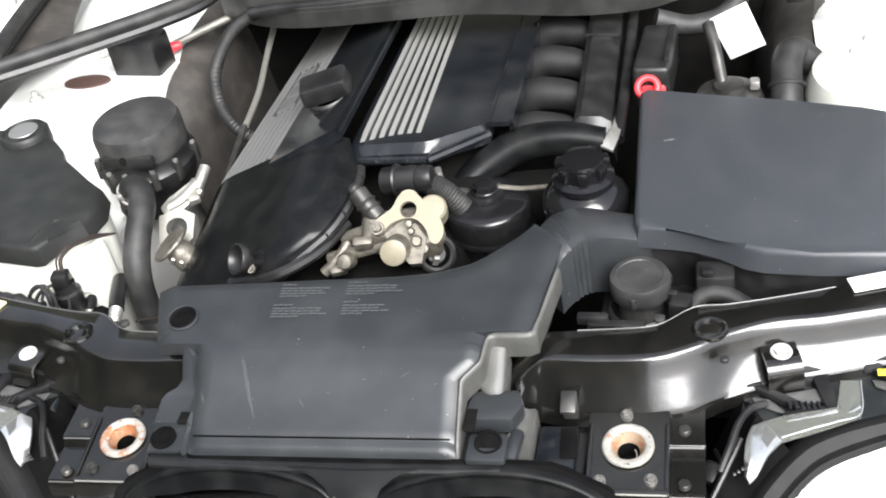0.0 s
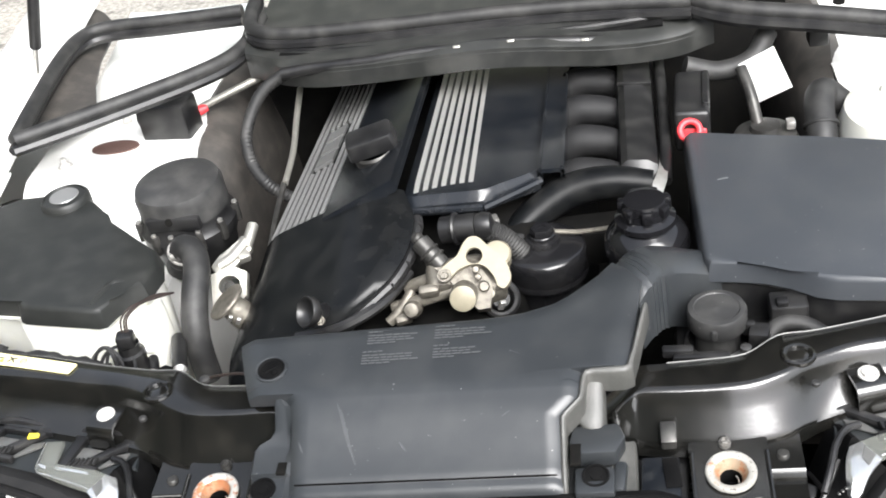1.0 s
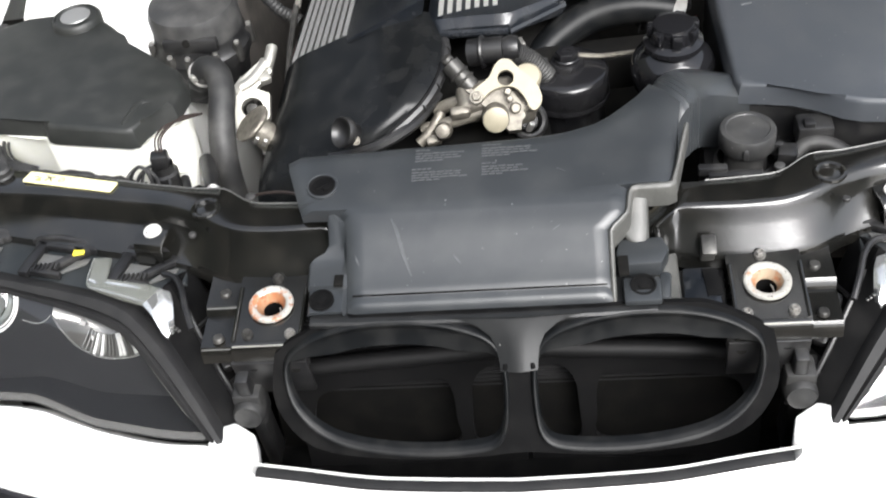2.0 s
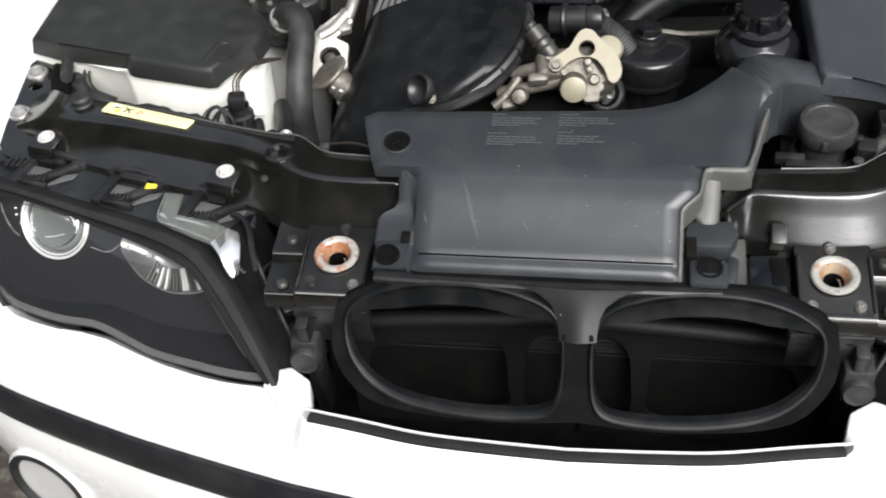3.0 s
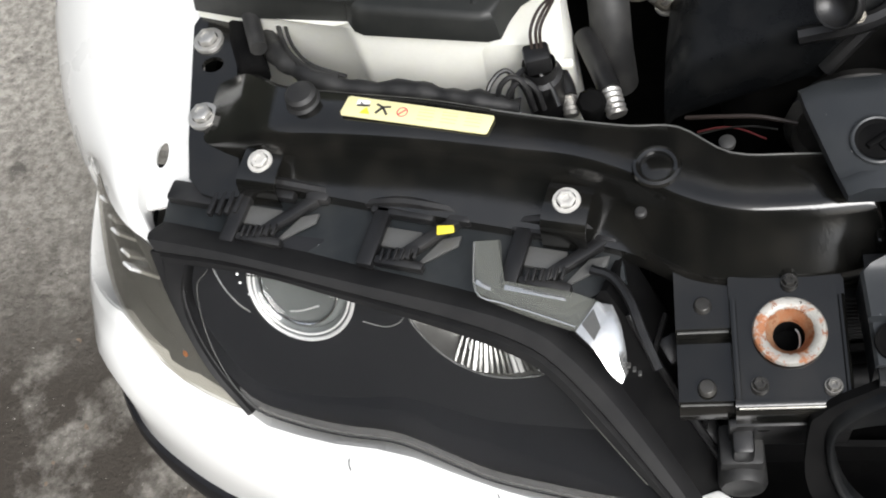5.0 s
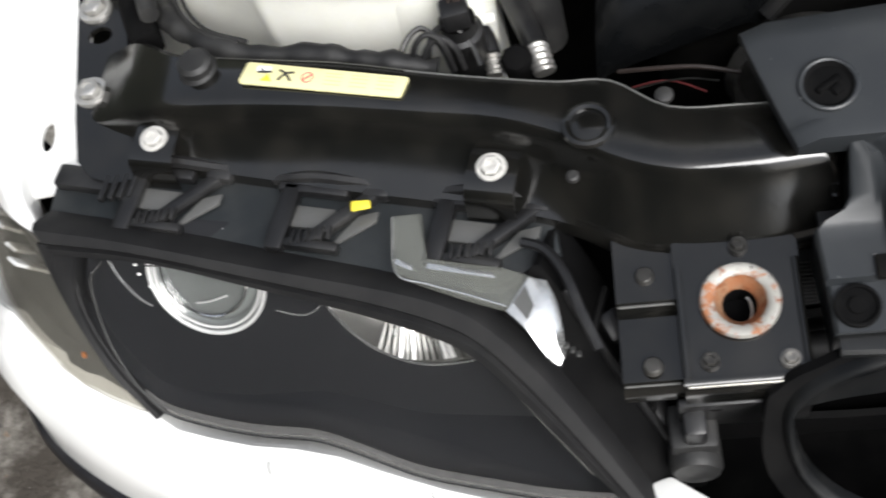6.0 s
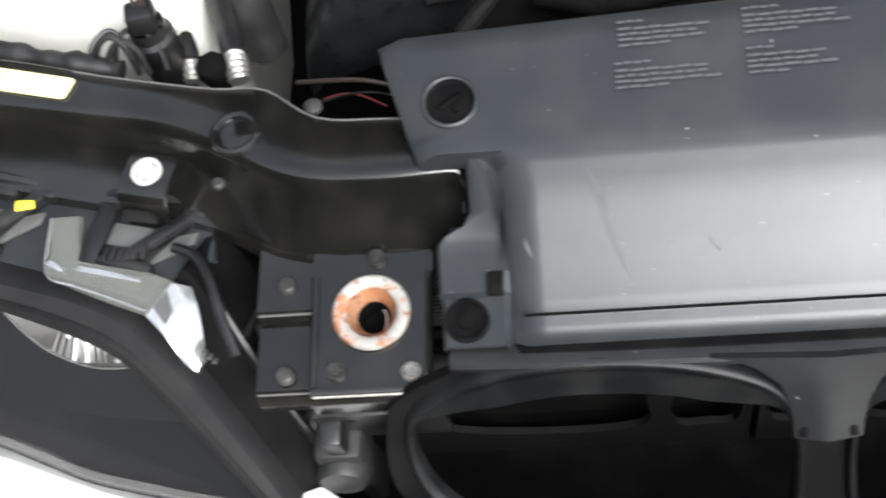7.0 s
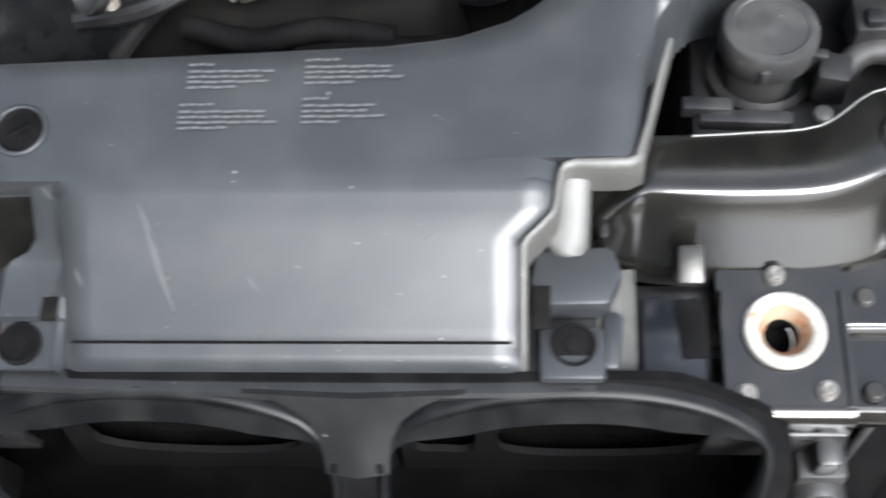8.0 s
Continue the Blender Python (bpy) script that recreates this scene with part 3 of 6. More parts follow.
def shell(prof):
    """Sweeps (inset, z) profiles, given by x, along both halves of the nose."""
    half = []
    for i, p in enumerate(NOSE):
        t = (NOSE[min(i + 1, len(NOSE) - 1)] - NOSE[max(i - 1, 0)]).normalized()
        inward = Vector((-t.y, t.x, 0)) if (-t.y * -p.x + t.x) > 0 else Vector((t.y, -t.x, 0))
        if inward.y < 0 and abs(inward.y) > .3:
            inward = -inward
        if abs(inward.y) <= .3 and inward.x < 0:
            inward = -inward
        half.append([p + inward * d + Vector((0, 0, z)) for d, z in prof(-p.x, p, inward)])
    mirror = [[Vector((-q.x, q.y, q.z)) for q in r] for r in half[:0:-1]]
    return mirror + half


def lens_low(x):
    """Height of the lens's lower edge."""
    return lerp(x, [-.650, -.605, -.565, -.542, -.530, -.515, -.500, -.472, -.440, -.395, -.360, -.316], [.5965, .5935, .5935, .5965, .5985, .5972, .5945, .5910, .5880, .5868, .5882, .5935])


def upper(x, p, inward):
    """Bumper top: it follows the lens's lower edge, and stands lower across the grille opening."""
    k = min(1, max(0, (x - .272) / .012))
    d = .028
    z = .598
    if k:
        dl = .060
        for _ in range(4):
            q = p + inward * dl
            zl = lens_low(q.x) - .0015
            dl += (-.2468 * q.x + .844 * zl + .2473 - .004 - q.y) / max(.5, inward.y)
        d, z = d + (dl - d) * k, z + (zl - z) * k
    if x > .655:
        w = min(1, (x - .655) / .03)
        d += (lerp(x, [.66, .75, .80, .83, .9], [.060, .062, .05, .02, .012]) - d) * w
        z += (lerp(x, [.66, .75, .80, .83, .9], [.598, .612, .63, .60, .58]) - z) * w
    return [(d + .012, z - .014), (d + .001, z - .002), (d - .001, z), (d * .80, z - .0030), (d * .76, z - .0048), (d * .5, z - .014), (d * .22, z - .032), (.006, .545), (.0, .516)]


bumper = part("front_bumper", slab(B(), shell(upper), .004, (0, .7, -.7)), PAINT, car, "white plastic front bumper")
part("lower_bumper_cover", slab(B(), shell(lambda x, p, inward: [(.0, .457), (-.004, .44), (-.008, .40), (-.006, .34), (.004, .27), (.03, .21), (.07, .19)]), .004, (0, 1, 0)), PAINT, bumper)
part("rub_strip", slab(B(), shell(lambda x, p, inward: [(.004, .520), (-.004, .517), (-.008, .508), (-.010, .487), (-.008, .466), (-.004, .457), (.004, .454)]), .006, (0, 1, 0)), STRIP, bumper, "black rubbing strip")
bm = B()
mid = [r for r in shell(lambda x, p, inward: [(.038, .598), (.0365, .6012), (.031, .6018), (.0275, .6005), (.0265, .598)]) if abs(r[0].x) < .268]
part("grille_trim_strip", slab(bm, mid, .003), TRIM, bumper, "black trim strip along the grille opening")
mid = [r for r in shell(lambda x, p, inward: [(.0410, .600), (.0402, .6018), (.0388, .6018)]) if abs(r[0].x) < .268]
part("grille_lip", slab(B(), mid, .003), PAINT, bumper, "thin white lip behind the trim strip")
for s in (1, -1):
    # tow-eye marks, side ends beside the opening and the fog lamp
    part("bumper_tongue", prism(B(), [(s * .262, .80), (s * .285, .790), (s * .318, .815), (s * .312, .835), (s * .292, .842), (s * .268, .825)], .578, .603, .004), PAINT, bumper)
    ax = Vector((s * -.28, -.93, .1)) if s == 1 else Vector((.28, -.93, .1))
    ax = Vector((-s * .30, -1, .08)).normalized()
    c = Vector((-s * .650, .846, .338))
    fog = part("fog_lamp_bezel", lathe(B(), [(.060, -.02), (.062, .006), (.059, .010), (.054, .009), (.051, .002), (.050, -.02)], c, ax, 36), PAINT, bumper, "white round fog lamp bezel")
    part("fog_lamp_ring", lathe(B(), [(.0585, .004), (.0570, .0125), (.052, .0128), (.047, .007), (.046, .002)], c, ax, 36), TRIM, fog, "black inner ring")
    part("fog_lamp_bowl", lathe(B(), [(.0, .0035), (.02, .003), (.036, .0035), (.047, .006)], c, ax, 36), BRIGHT, fog)
    part("fog_lamp_lens", lathe(B(), [(.047, .007), (.04, .009), (.02, .0115), (.0, .012)], c, ax, 36), CLEAR, fog)
    for x, y, a0 in ((-.553, .866, 150), (-.455, .838, -30)):
        arc = [(s * (x + .009 * math.cos(radians(a0 + k * 14))), y + .007 * math.sin(radians(a0 + k * 14)), .5945 + .008 * math.sin(radians(a0 + k * 14))) for k in range(5)]
        part("cap_seam", tube(B(), arc, .0005, 5, 2), FAINT, bumper, "fine seam of a washer cap")


for s in (1, -1):
    tyre = part("tyre", lathe(B(), [(.205, -.095), (.290, -.100), (.308, -.085), (.312, 0), (.308, .085), (.290, .100), (.205, .095)], (s * .76, 1.56, .312), (1, 0, 0), 40), RUBBER, car)
    part("rim", lathe(B(), [(.0, .03), (.06, .035), (.19, .06), (.205, .09)], (s * .76, 1.56, .312), (s, 0, 0), 40), ALLOY, tyre)


# ---------- headlamps ----------
HN = Vector((-.2468, -1, .844)).normalized()


def headlight(s):
    m = lambda p: Vector((s * p[0], p[1], p[2]))
    on = lambda x, z, d=0.0: m(Vector((x, -.2468 * x + .844 * z + .2473, z)) + HN * d)
    out = m(HN)
    lamp = thing("headlight", m((-.50, .93, .58)), "blacked-out twin headlamp with a clear lens and dark interior", "headlight", "headlamps")
    lens_line = [(-.671, .692), (-.612, .696), (-.539, .692), (-.492, .687), (-.447, .681), (-.412, .673), (-.390, .661), (-.365, .640), (-.340, .618), (-.315, .596),
                 (-.361, .589), (-.405, .588), (-.450, .588), (-.478, .592), (-.506, .597), (-.529, .599), (-.565, .596), (-.605, .596), (-.642, .601), (-.665, .621), (-.680, .645), (-.684, .670)]
    ring = curve([(x, z, 0) for x, z in lens_line], 3, True)
    rim = [on(p.x, p.y) for p in ring]
    part("lens", dome(B(), rim, out, .008, 6, .002), CLEAR, lamp, "clear glossy lens")
    # bezel plane set back behind the lens, with two openings
    BN = Vector((-.1138, -1, .844)).normalized()
    fb = lambda x, z, d=0.0: m(Vector((x, -.1138 * x + .844 * z + .3528, z)) + BN * d)
    back = m(BN)

    def sweep(cx, cz, r, top=.693, n=72):
        """Circle in the bezel plane, as much of it as lies below a height."""
        pts = [(cx + r * math.sin(a), cz - r * .764 * math.cos(a)) for a in (2 * math.pi * (j / n - .5) for j in range(n))]
        return [p for p in pts if p[1] < top]

    edge = [(p.x, p.y) for p in ring]
    leaf = [(p.x, p.y) for p in curve([(-.509, .652, 0), (-.500, .640, 0), (-.484, .6275, 0), (-.463, .6195, 0), (-.444, .6170, 0), (-.424, .6185, 0), (-.410, .6215, 0), (-.398, .628, 0), (-.394, .640, 0), (-.405, .655, 0), (-.44, .667, 0), (-.48, .668, 0), (-.503, .661, 0)], 4, True)]
    inner = B()
    fill(inner, [edge, sweep(-.5912, .6646, .0413), leaf], lambda u, v: fb(u, v), -back, .002)
    part("inner_bezel", inner, LAMPBLACK, lamp, "satin black inner bezel", smooth=30)
    rows = [[on(*p, -.003).lerp(fb(*p), t) for p in edge + edge[:1]] for t in (0, .5, 1.02)]
    part("bezel_wall", slab(B(), rows, .002, m((0, 1, 0))), LAMPBLACK, lamp)
    sill = [p for p in ring if p.y < .612]
    rows = [[on(p.x, p.y + h, d) for p in sill] for h, d in ((.000, .002), (.003, .0016), (.0065, .0010))]
    part("lens_skirt", slab(B(), rows, .0006, -out), SKIRT, lamp, "milky lower edge of the lens")
    seam = tube(B(), [on(p.x, p.y, .001) for p in ring] + [on(ring[0].x, ring[0].y, .001)], .0012, 6, 1, smoothly=False)
    part("lens_seal", seam, TRIM, lamp)
    # projector and main beam
    pr = part("projector", dome(B(), [fb(*p) for p in sweep(-.5912, .6646, .0413)], back, -.014, 6, .001), LENSGREY, lamp, "smoky projector bowl")
    part("projector_ring", tube(B(), [fb(*p, .001) for p in sweep(-.5912, .6646, .0415)], .0016, 10, 1, smoothly=False), BRIGHT, pr, "bright chrome ring")
    part("projector_ring", tube(B(), [fb(*p, .000) for p in sweep(-.5912, .6648, .0378)], .0010, 8, 1, smoothly=False), BRIGHT, pr, "thin bright ring")
    part("projector_collar", slab(B(), [[fb(*p, d) for p in sweep(-.592, .6660, r, .70)] for r, d in ((.0362, -.004), (.034, -.001), (.0315, .001), (.0300, .001))], .001, -back), LENSGREY, pr, "smoky collar round the projector lens")
    part("projector_rim", tube(B(), [fb(*p, .0015) for p in sweep(-.592, .6660, .0302, .70)], .0010, 8, 1, smoothly=False), CHROME, pr, "thin inner chrome ring")
    part("projector_glass", dome(B(), [fb(*p, -.001) for p in sweep(-.592, .6660, .0300, .70)], back, -.004, 6, .001), LENSGREY, pr, "grey glass of the projector")
    part("projector_lens", dome(B(), [fb(*p, .001) for p in sweep(-.592, .6660, .0296, .70)], back, .008, 6, .001), CLEAR, pr, "clear projector lens")
    part("shutter_edge", tube(B(), [fb(-.602, .6505, .002), fb(-.592, .6515, .002), fb(-.578, .6550, .002)], .0008, 6, 4), BRIGHT, pr, "bright edge of the cut-off plate")
    # silvered thread drawn where the lens edge reflects between the lamps
    part("bezel_highlight", tube(B(), [fb(*p, .001) for p in ((-.545, .6465), (-.528, .6440), (-.517, .6470), (-.511, .6520))], .0008, 6, 4), SILVERED, lamp, "thin bright line drawn as an edge reflection between the two lamps")
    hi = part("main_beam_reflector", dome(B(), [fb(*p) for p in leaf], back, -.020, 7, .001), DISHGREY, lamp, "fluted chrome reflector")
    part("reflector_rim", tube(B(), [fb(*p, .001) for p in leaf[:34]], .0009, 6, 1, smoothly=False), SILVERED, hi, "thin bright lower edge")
    # a few flutes get the pale colour as painted reflections
    for k in range(16):
        x = -.4780 + .0046 * k
        z = .6178 + .14 * max(0, x + .440) + .35 * max(0, -.463 - x)
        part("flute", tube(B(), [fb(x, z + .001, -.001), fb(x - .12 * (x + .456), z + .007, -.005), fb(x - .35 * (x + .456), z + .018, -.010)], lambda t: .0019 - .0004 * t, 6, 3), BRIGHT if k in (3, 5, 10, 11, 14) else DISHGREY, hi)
    # small pale slabs stand in for highlights in the dish
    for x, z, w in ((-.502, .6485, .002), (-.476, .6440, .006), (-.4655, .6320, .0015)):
        part("facet_glint", slab(B(), [[fb(x - w / 2, z + .0008, -.002), fb(x + w / 2, z - .0005, -.002)], [fb(x - w / 2, z + .0035, -.004), fb(x + w / 2, z + .0025, -.004)]], .001, -back), BRIGHT, hi)
    # thin pale tubes drawn as the highlights of the lens edges
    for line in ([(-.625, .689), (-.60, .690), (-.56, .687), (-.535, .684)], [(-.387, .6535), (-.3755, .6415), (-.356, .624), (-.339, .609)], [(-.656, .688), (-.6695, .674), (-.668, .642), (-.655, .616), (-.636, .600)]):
        part("lens_edge_highlight", tube(B(), [on(x, z, .0040) for x, z in line], .0006, 6, 5), DISHGREY, lamp, "thin line drawn as the highlight along the lens edge")
    # curved highlight line, likewise a thin bright tube
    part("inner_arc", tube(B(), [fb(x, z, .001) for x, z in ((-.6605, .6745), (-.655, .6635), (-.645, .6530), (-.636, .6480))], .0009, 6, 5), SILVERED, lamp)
    # tiny pale chips stand in for glints on the bezel
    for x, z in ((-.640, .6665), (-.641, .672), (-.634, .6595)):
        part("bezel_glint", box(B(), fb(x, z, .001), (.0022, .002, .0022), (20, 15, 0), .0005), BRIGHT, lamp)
    # gasket strip along the top and down the inner edge
    top = curve([(-.700, .706, 0), (-.636, .705, 0), (-.538, .701, 0), (-.446, .698, 0), (-.406, .693, 0), (-.385, .684, 0), (-.364, .669, 0), (-.343, .649, 0), (-.318, .621, 0), (-.296, .594, 0)], 4)
    low = curve([(-.684, .690, 0), (-.612, .693, 0), (-.539, .687, 0), (-.468, .680, 0), (-.420, .672, 0), (-.398, .663, 0), (-.376, .646, 0), (-.354, .627, 0), (-.332, .609, 0), (-.308, .590, 0)], 4)
    rows = []
    for a, b in zip(top, low):
        r = []
        for k, h in ((-.04, -.012), (0, .004), (.12, .010), (.5, .012), (.62, .008), (.70, .012), (.92, .011), (1, .002)):
            q = a.lerp(b, k)
            r.append(on(q.x, q.y, h + .002))
        rows.append(r)
    part("top_gasket", slab(B(), rows, .006, -out), TRIM, lamp, "soft black gasket strip along the upper edge")
    # housing top, inner side and fixings
    hb = B()
    poly = [(-.702, 1.020), (-.60, .985), (-.50, .962), (-.42, .945), (-.385, .938), (-.345, .958), (-.350, 1.000), (-.45, 1.035), (-.58, 1.055), (-.665, 1.075), (-.70, 1.055)]
    prism(hb, [(s * x, y) for x, y in poly], .684, .694, .003)
    part("housing", hb, TEALBLACK, lamp, "dark moulded housing")
    hb = B()
    rows = [[on(-.385, .684, -.004), on(-.343, .649, -.004), on(-.318, .621, -.004), on(-.296, .594, -.004)],
            [m(p) for p in ((-.358, .945, .705), (-.330, .915, .665), (-.308, .885, .635), (-.285, .862, .600))],
            [m(p) for p in ((-.345, .985, .69), (-.322, .955, .655), (-.302, .92, .62), (-.280, .885, .585))],
            [m(p) for p in ((-.343, 1.01, .60), (-.322, .99, .58), (-.30, .95, .56), (-.28, .91, .54))]]
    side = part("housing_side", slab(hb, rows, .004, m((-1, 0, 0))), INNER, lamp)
    for a, b in (((-.330, .916, .668), (-.322, .950, .655)), ((-.316, .896, .648), (-.309, .930, .632)), ((-.300, .878, .622), (-.294, .905, .608))):
        part("side_rib", tube(B(), [m(a), m(b)], .0025, 6, 2), PLASTIC, side)
    part("side_rail", tube(B(), [m(p) for p in ((-.345, .935, .688), (-.330, .912, .668), (-.308, .882, .637), (-.286, .858, .602))], .003, 8, 4), PLASTIC, side)
    for p, r in (((-.318, .925, .652), 20), ((-.304, .90, .632), 20), ((-.296, .878, .612), 20)):
        part("side_lug", box(B(), m(p), (.016, .02, .014), (20, 0, s * 30), .003), PLASTIC, side)
    # clear flange and silvered end of the lens moulding
    hb = B()
    prism(hb, [(s * x, y) for x, y in ((-.450, .988), (-.446, .946), (-.426, .936), (-.404, .926), (-.374, .914), (-.362, .936), (-.380, .944), (-.405, .949), (-.428, .953), (-.431, .988))], .7035, .7085, .0015)
    fl = part("clear_flange", hb, FROST, lamp, "clear plastic flange of the lens")
    # silvered strips on the clear flange stand in for its bright flashes
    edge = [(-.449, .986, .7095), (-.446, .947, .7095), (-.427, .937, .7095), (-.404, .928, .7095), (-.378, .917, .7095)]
    part("flange_edge_glint", tube(B(), [m(p) for p in edge], .0008, 8, 4), SILVERED, fl)
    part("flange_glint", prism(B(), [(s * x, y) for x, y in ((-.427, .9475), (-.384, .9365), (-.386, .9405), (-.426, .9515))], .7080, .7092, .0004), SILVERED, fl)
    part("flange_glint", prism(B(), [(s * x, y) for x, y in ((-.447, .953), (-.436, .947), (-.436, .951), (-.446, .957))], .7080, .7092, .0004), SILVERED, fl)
    hb = B()
    rows = [curve([m(p) for p in a], 3) for a in (((-.378, .914, .7085), (-.366, .902, .7035), (-.357, .890, .692), (-.350, .885, .688)), ((-.364, .934, .7105), (-.355, .918, .7075), (-.351, .898, .6975), (-.348, .889, .690)), ((-.354, .934, .705), (-.349, .921, .702), (-.3465, .905, .695), (-.346, .893, .688)))]
    cr = part("silvered_corner", slab(hb, rows, .003), SILVERED, lamp, "bright silvered lens corner")
    part("corner_window", slab(B(), [[m((-.374, .919, .7092)), m((-.366, .908, .7072))], [m((-.366, .929, .7108)), m((-.3615, .916, .7092))]], .001), WINDOWGREY, cr)
    for k in range(3):
        part("corner_mark", box(B(), m((-.345 + .0035 * k, .896 - .003 * k, .692)), (.0022, .005, .0015), (-30, 0, 0), .0003), WINDOWGREY, cr)
    part("side_frame", tube(B(), [m(p) for p in ((-.368, .962, .7045), (-.354, .955, .705), (-.343, .938, .704), (-.335, .915, .699), (-.326, .893, .690))], .0035, 8, 5), PLASTIC, lamp, "dark moulded frame round the lens corner")
    for cx, cy, tilt in ((-.615, 1.012, 14), (-.505, .985, 14), (-.400, .962, 14)):
        hb = B()
        z = .6965
        for dx, dy, w, l, a in ((-.020, .016, .013, .050, 0), (.022, .012, .009, .062, -42), (.0, -.008, .038, .007, 0), (.0, .034, .05, .008, 0)):
            box(hb, (s * (cx + dx), cy + dy, z + .0030), (w, l, .009), (0, 0, s * (-tilt + a)), .0022)
        for k in range(6):
            box(hb, (s * (cx - .012 + k * .0050), cy - .002, z + .0075), (.0022, .010, .004), (0, 0, s * -tilt), .0008)
        clip = part("clip_bracket", hb, PLASTIC, lamp, "ribbed black clip bracket")
        part("clip_window", box(B(), (s * (cx - .001), cy + .014, z + .0005), (.030, .016, .004), (0, 0, s * -tilt), .001), WINDOWGREY, clip)
        part("clip_window", prism(B(), [(s * x, y) for x, y in ((cx + .010, cy - .010), (cx + .042, cy + .006), (cx + .044, cy + .014), (cx + .030, cy + .012))], z - .001, z + .0012, .0004), WINDOWGREY, clip)
        part("clip_web", box(B(), (s * (cx + .044), cy + .030, z + .004), (.020, .018, .010), (0, 0, s * -tilt), .004), PLASTIC, clip)
        part("clip_rail", tube(B(), [(s * (cx - .028), cy + .046, z + .004), (s * (cx + .005), cy + .040, z + .010), (s * (cx + .05), cy + .030, z + .006)], .0045, 8, 4), PLASTIC, clip)
    part("adjuster_tag", prism(B(), [(-.010, -.006), (.011, -.004), (.010, .005), (-.010, .006)], -.002, .002, .001, pose(s * -.471, .999, .707, 10, 0, 0) @ Matrix.Scale(.62, 4)), YELLOW, lamp, "yellow plastic tag")
    # corner indicator
    ind = [(-.706, 1.004, .690), (-.736, 1.032, .692), (-.768, 1.078, .683), (-.788, 1.100, .662), (-.788, 1.065, .640), (-.772, 1.012, .628), (-.746, .972, .618), (-.702, .934, .607), (-.650, .911, .600), (-.672, .934, .622), (-.689, .958, .645), (-.700, .982, .670)]
    dirn = m((-.55, -.65, .5)).normalized()
    ring = curve([m(p) for p in ind], 3, True)
    corner = part("corner_indicator", dome(B(), ring, dirn, .014, 5, .002), HAZY, lamp, "smoked corner indicator lens")
    part("indicator_reflector", dome(B(), [p - dirn * .004 for p in ring], dirn, -.004, 5, .002), SMOKE, corner, "pale fluted reflector behind the lens")
    # amber dot painted for the soft amber reflection in the indicator
    part("indicator_amber_glint", lathe(B(), [(.0, .0), (.0025, .001), (.003, .002), (.0, .004)], m((-.700, .950, .622)) - dirn * .004, dirn, 16), AMBER, corner)
    # pale slabs put the indicator's white reflected streaks into the shape
    for k in range(5):
        part("facet_glint", box(B(), m((-.722 - .011 * k, 1.004 + .017 * k, .668 - .004 * (k % 2))) + dirn * .003, (.011, .003, .036 - .006 * k), (20, 12 * (k % 2), s * -40), .001), BRIGHT, corner)
    rows = []
    for a, b in zip(curve([(-.704, 1.006, .694), (-.698, .984, .668), (-.686, .958, .643), (-.670, .933, .620), (-.646, .909, .597)], 4), curve([(-.672, .998, .694), (-.684, .981, .668), (-.680, .960, .645), (-.665, .936, .621), (-.641, .911, .599)], 4)):
        rows.append([m(a) - out * .004, m(a) + out * .004, m(a.lerp(b, .3)) + out * .004, m(a.lerp(b, .4)) + out * .0065, m(b) + out * .006, m(b) - out * .002])
    part("indicator_divider", slab(B(), rows, .008, -out), TRIM, lamp)
    # loose end bracket at the wing corner
    hb = B()
    box(hb, (s * -.672, 1.050, .692), (.05, .018, .02), (0, 0, s * -15), .003)
    for k in range(4):
        box(hb, (s * (-.655 + .007 * k), 1.037, .703), (.004, .02, .006), (0, 0, s * -15), .001)
    part("end_bracket", hb, PLASTIC, lamp)
    return lamp


for s in (1, -1):
    headlight(s)


# ---------- radiator support ----------
support = thing("radiator_support", (0, 1.0, .6), "black painted steel radiator support behind the headlamps", "panel")


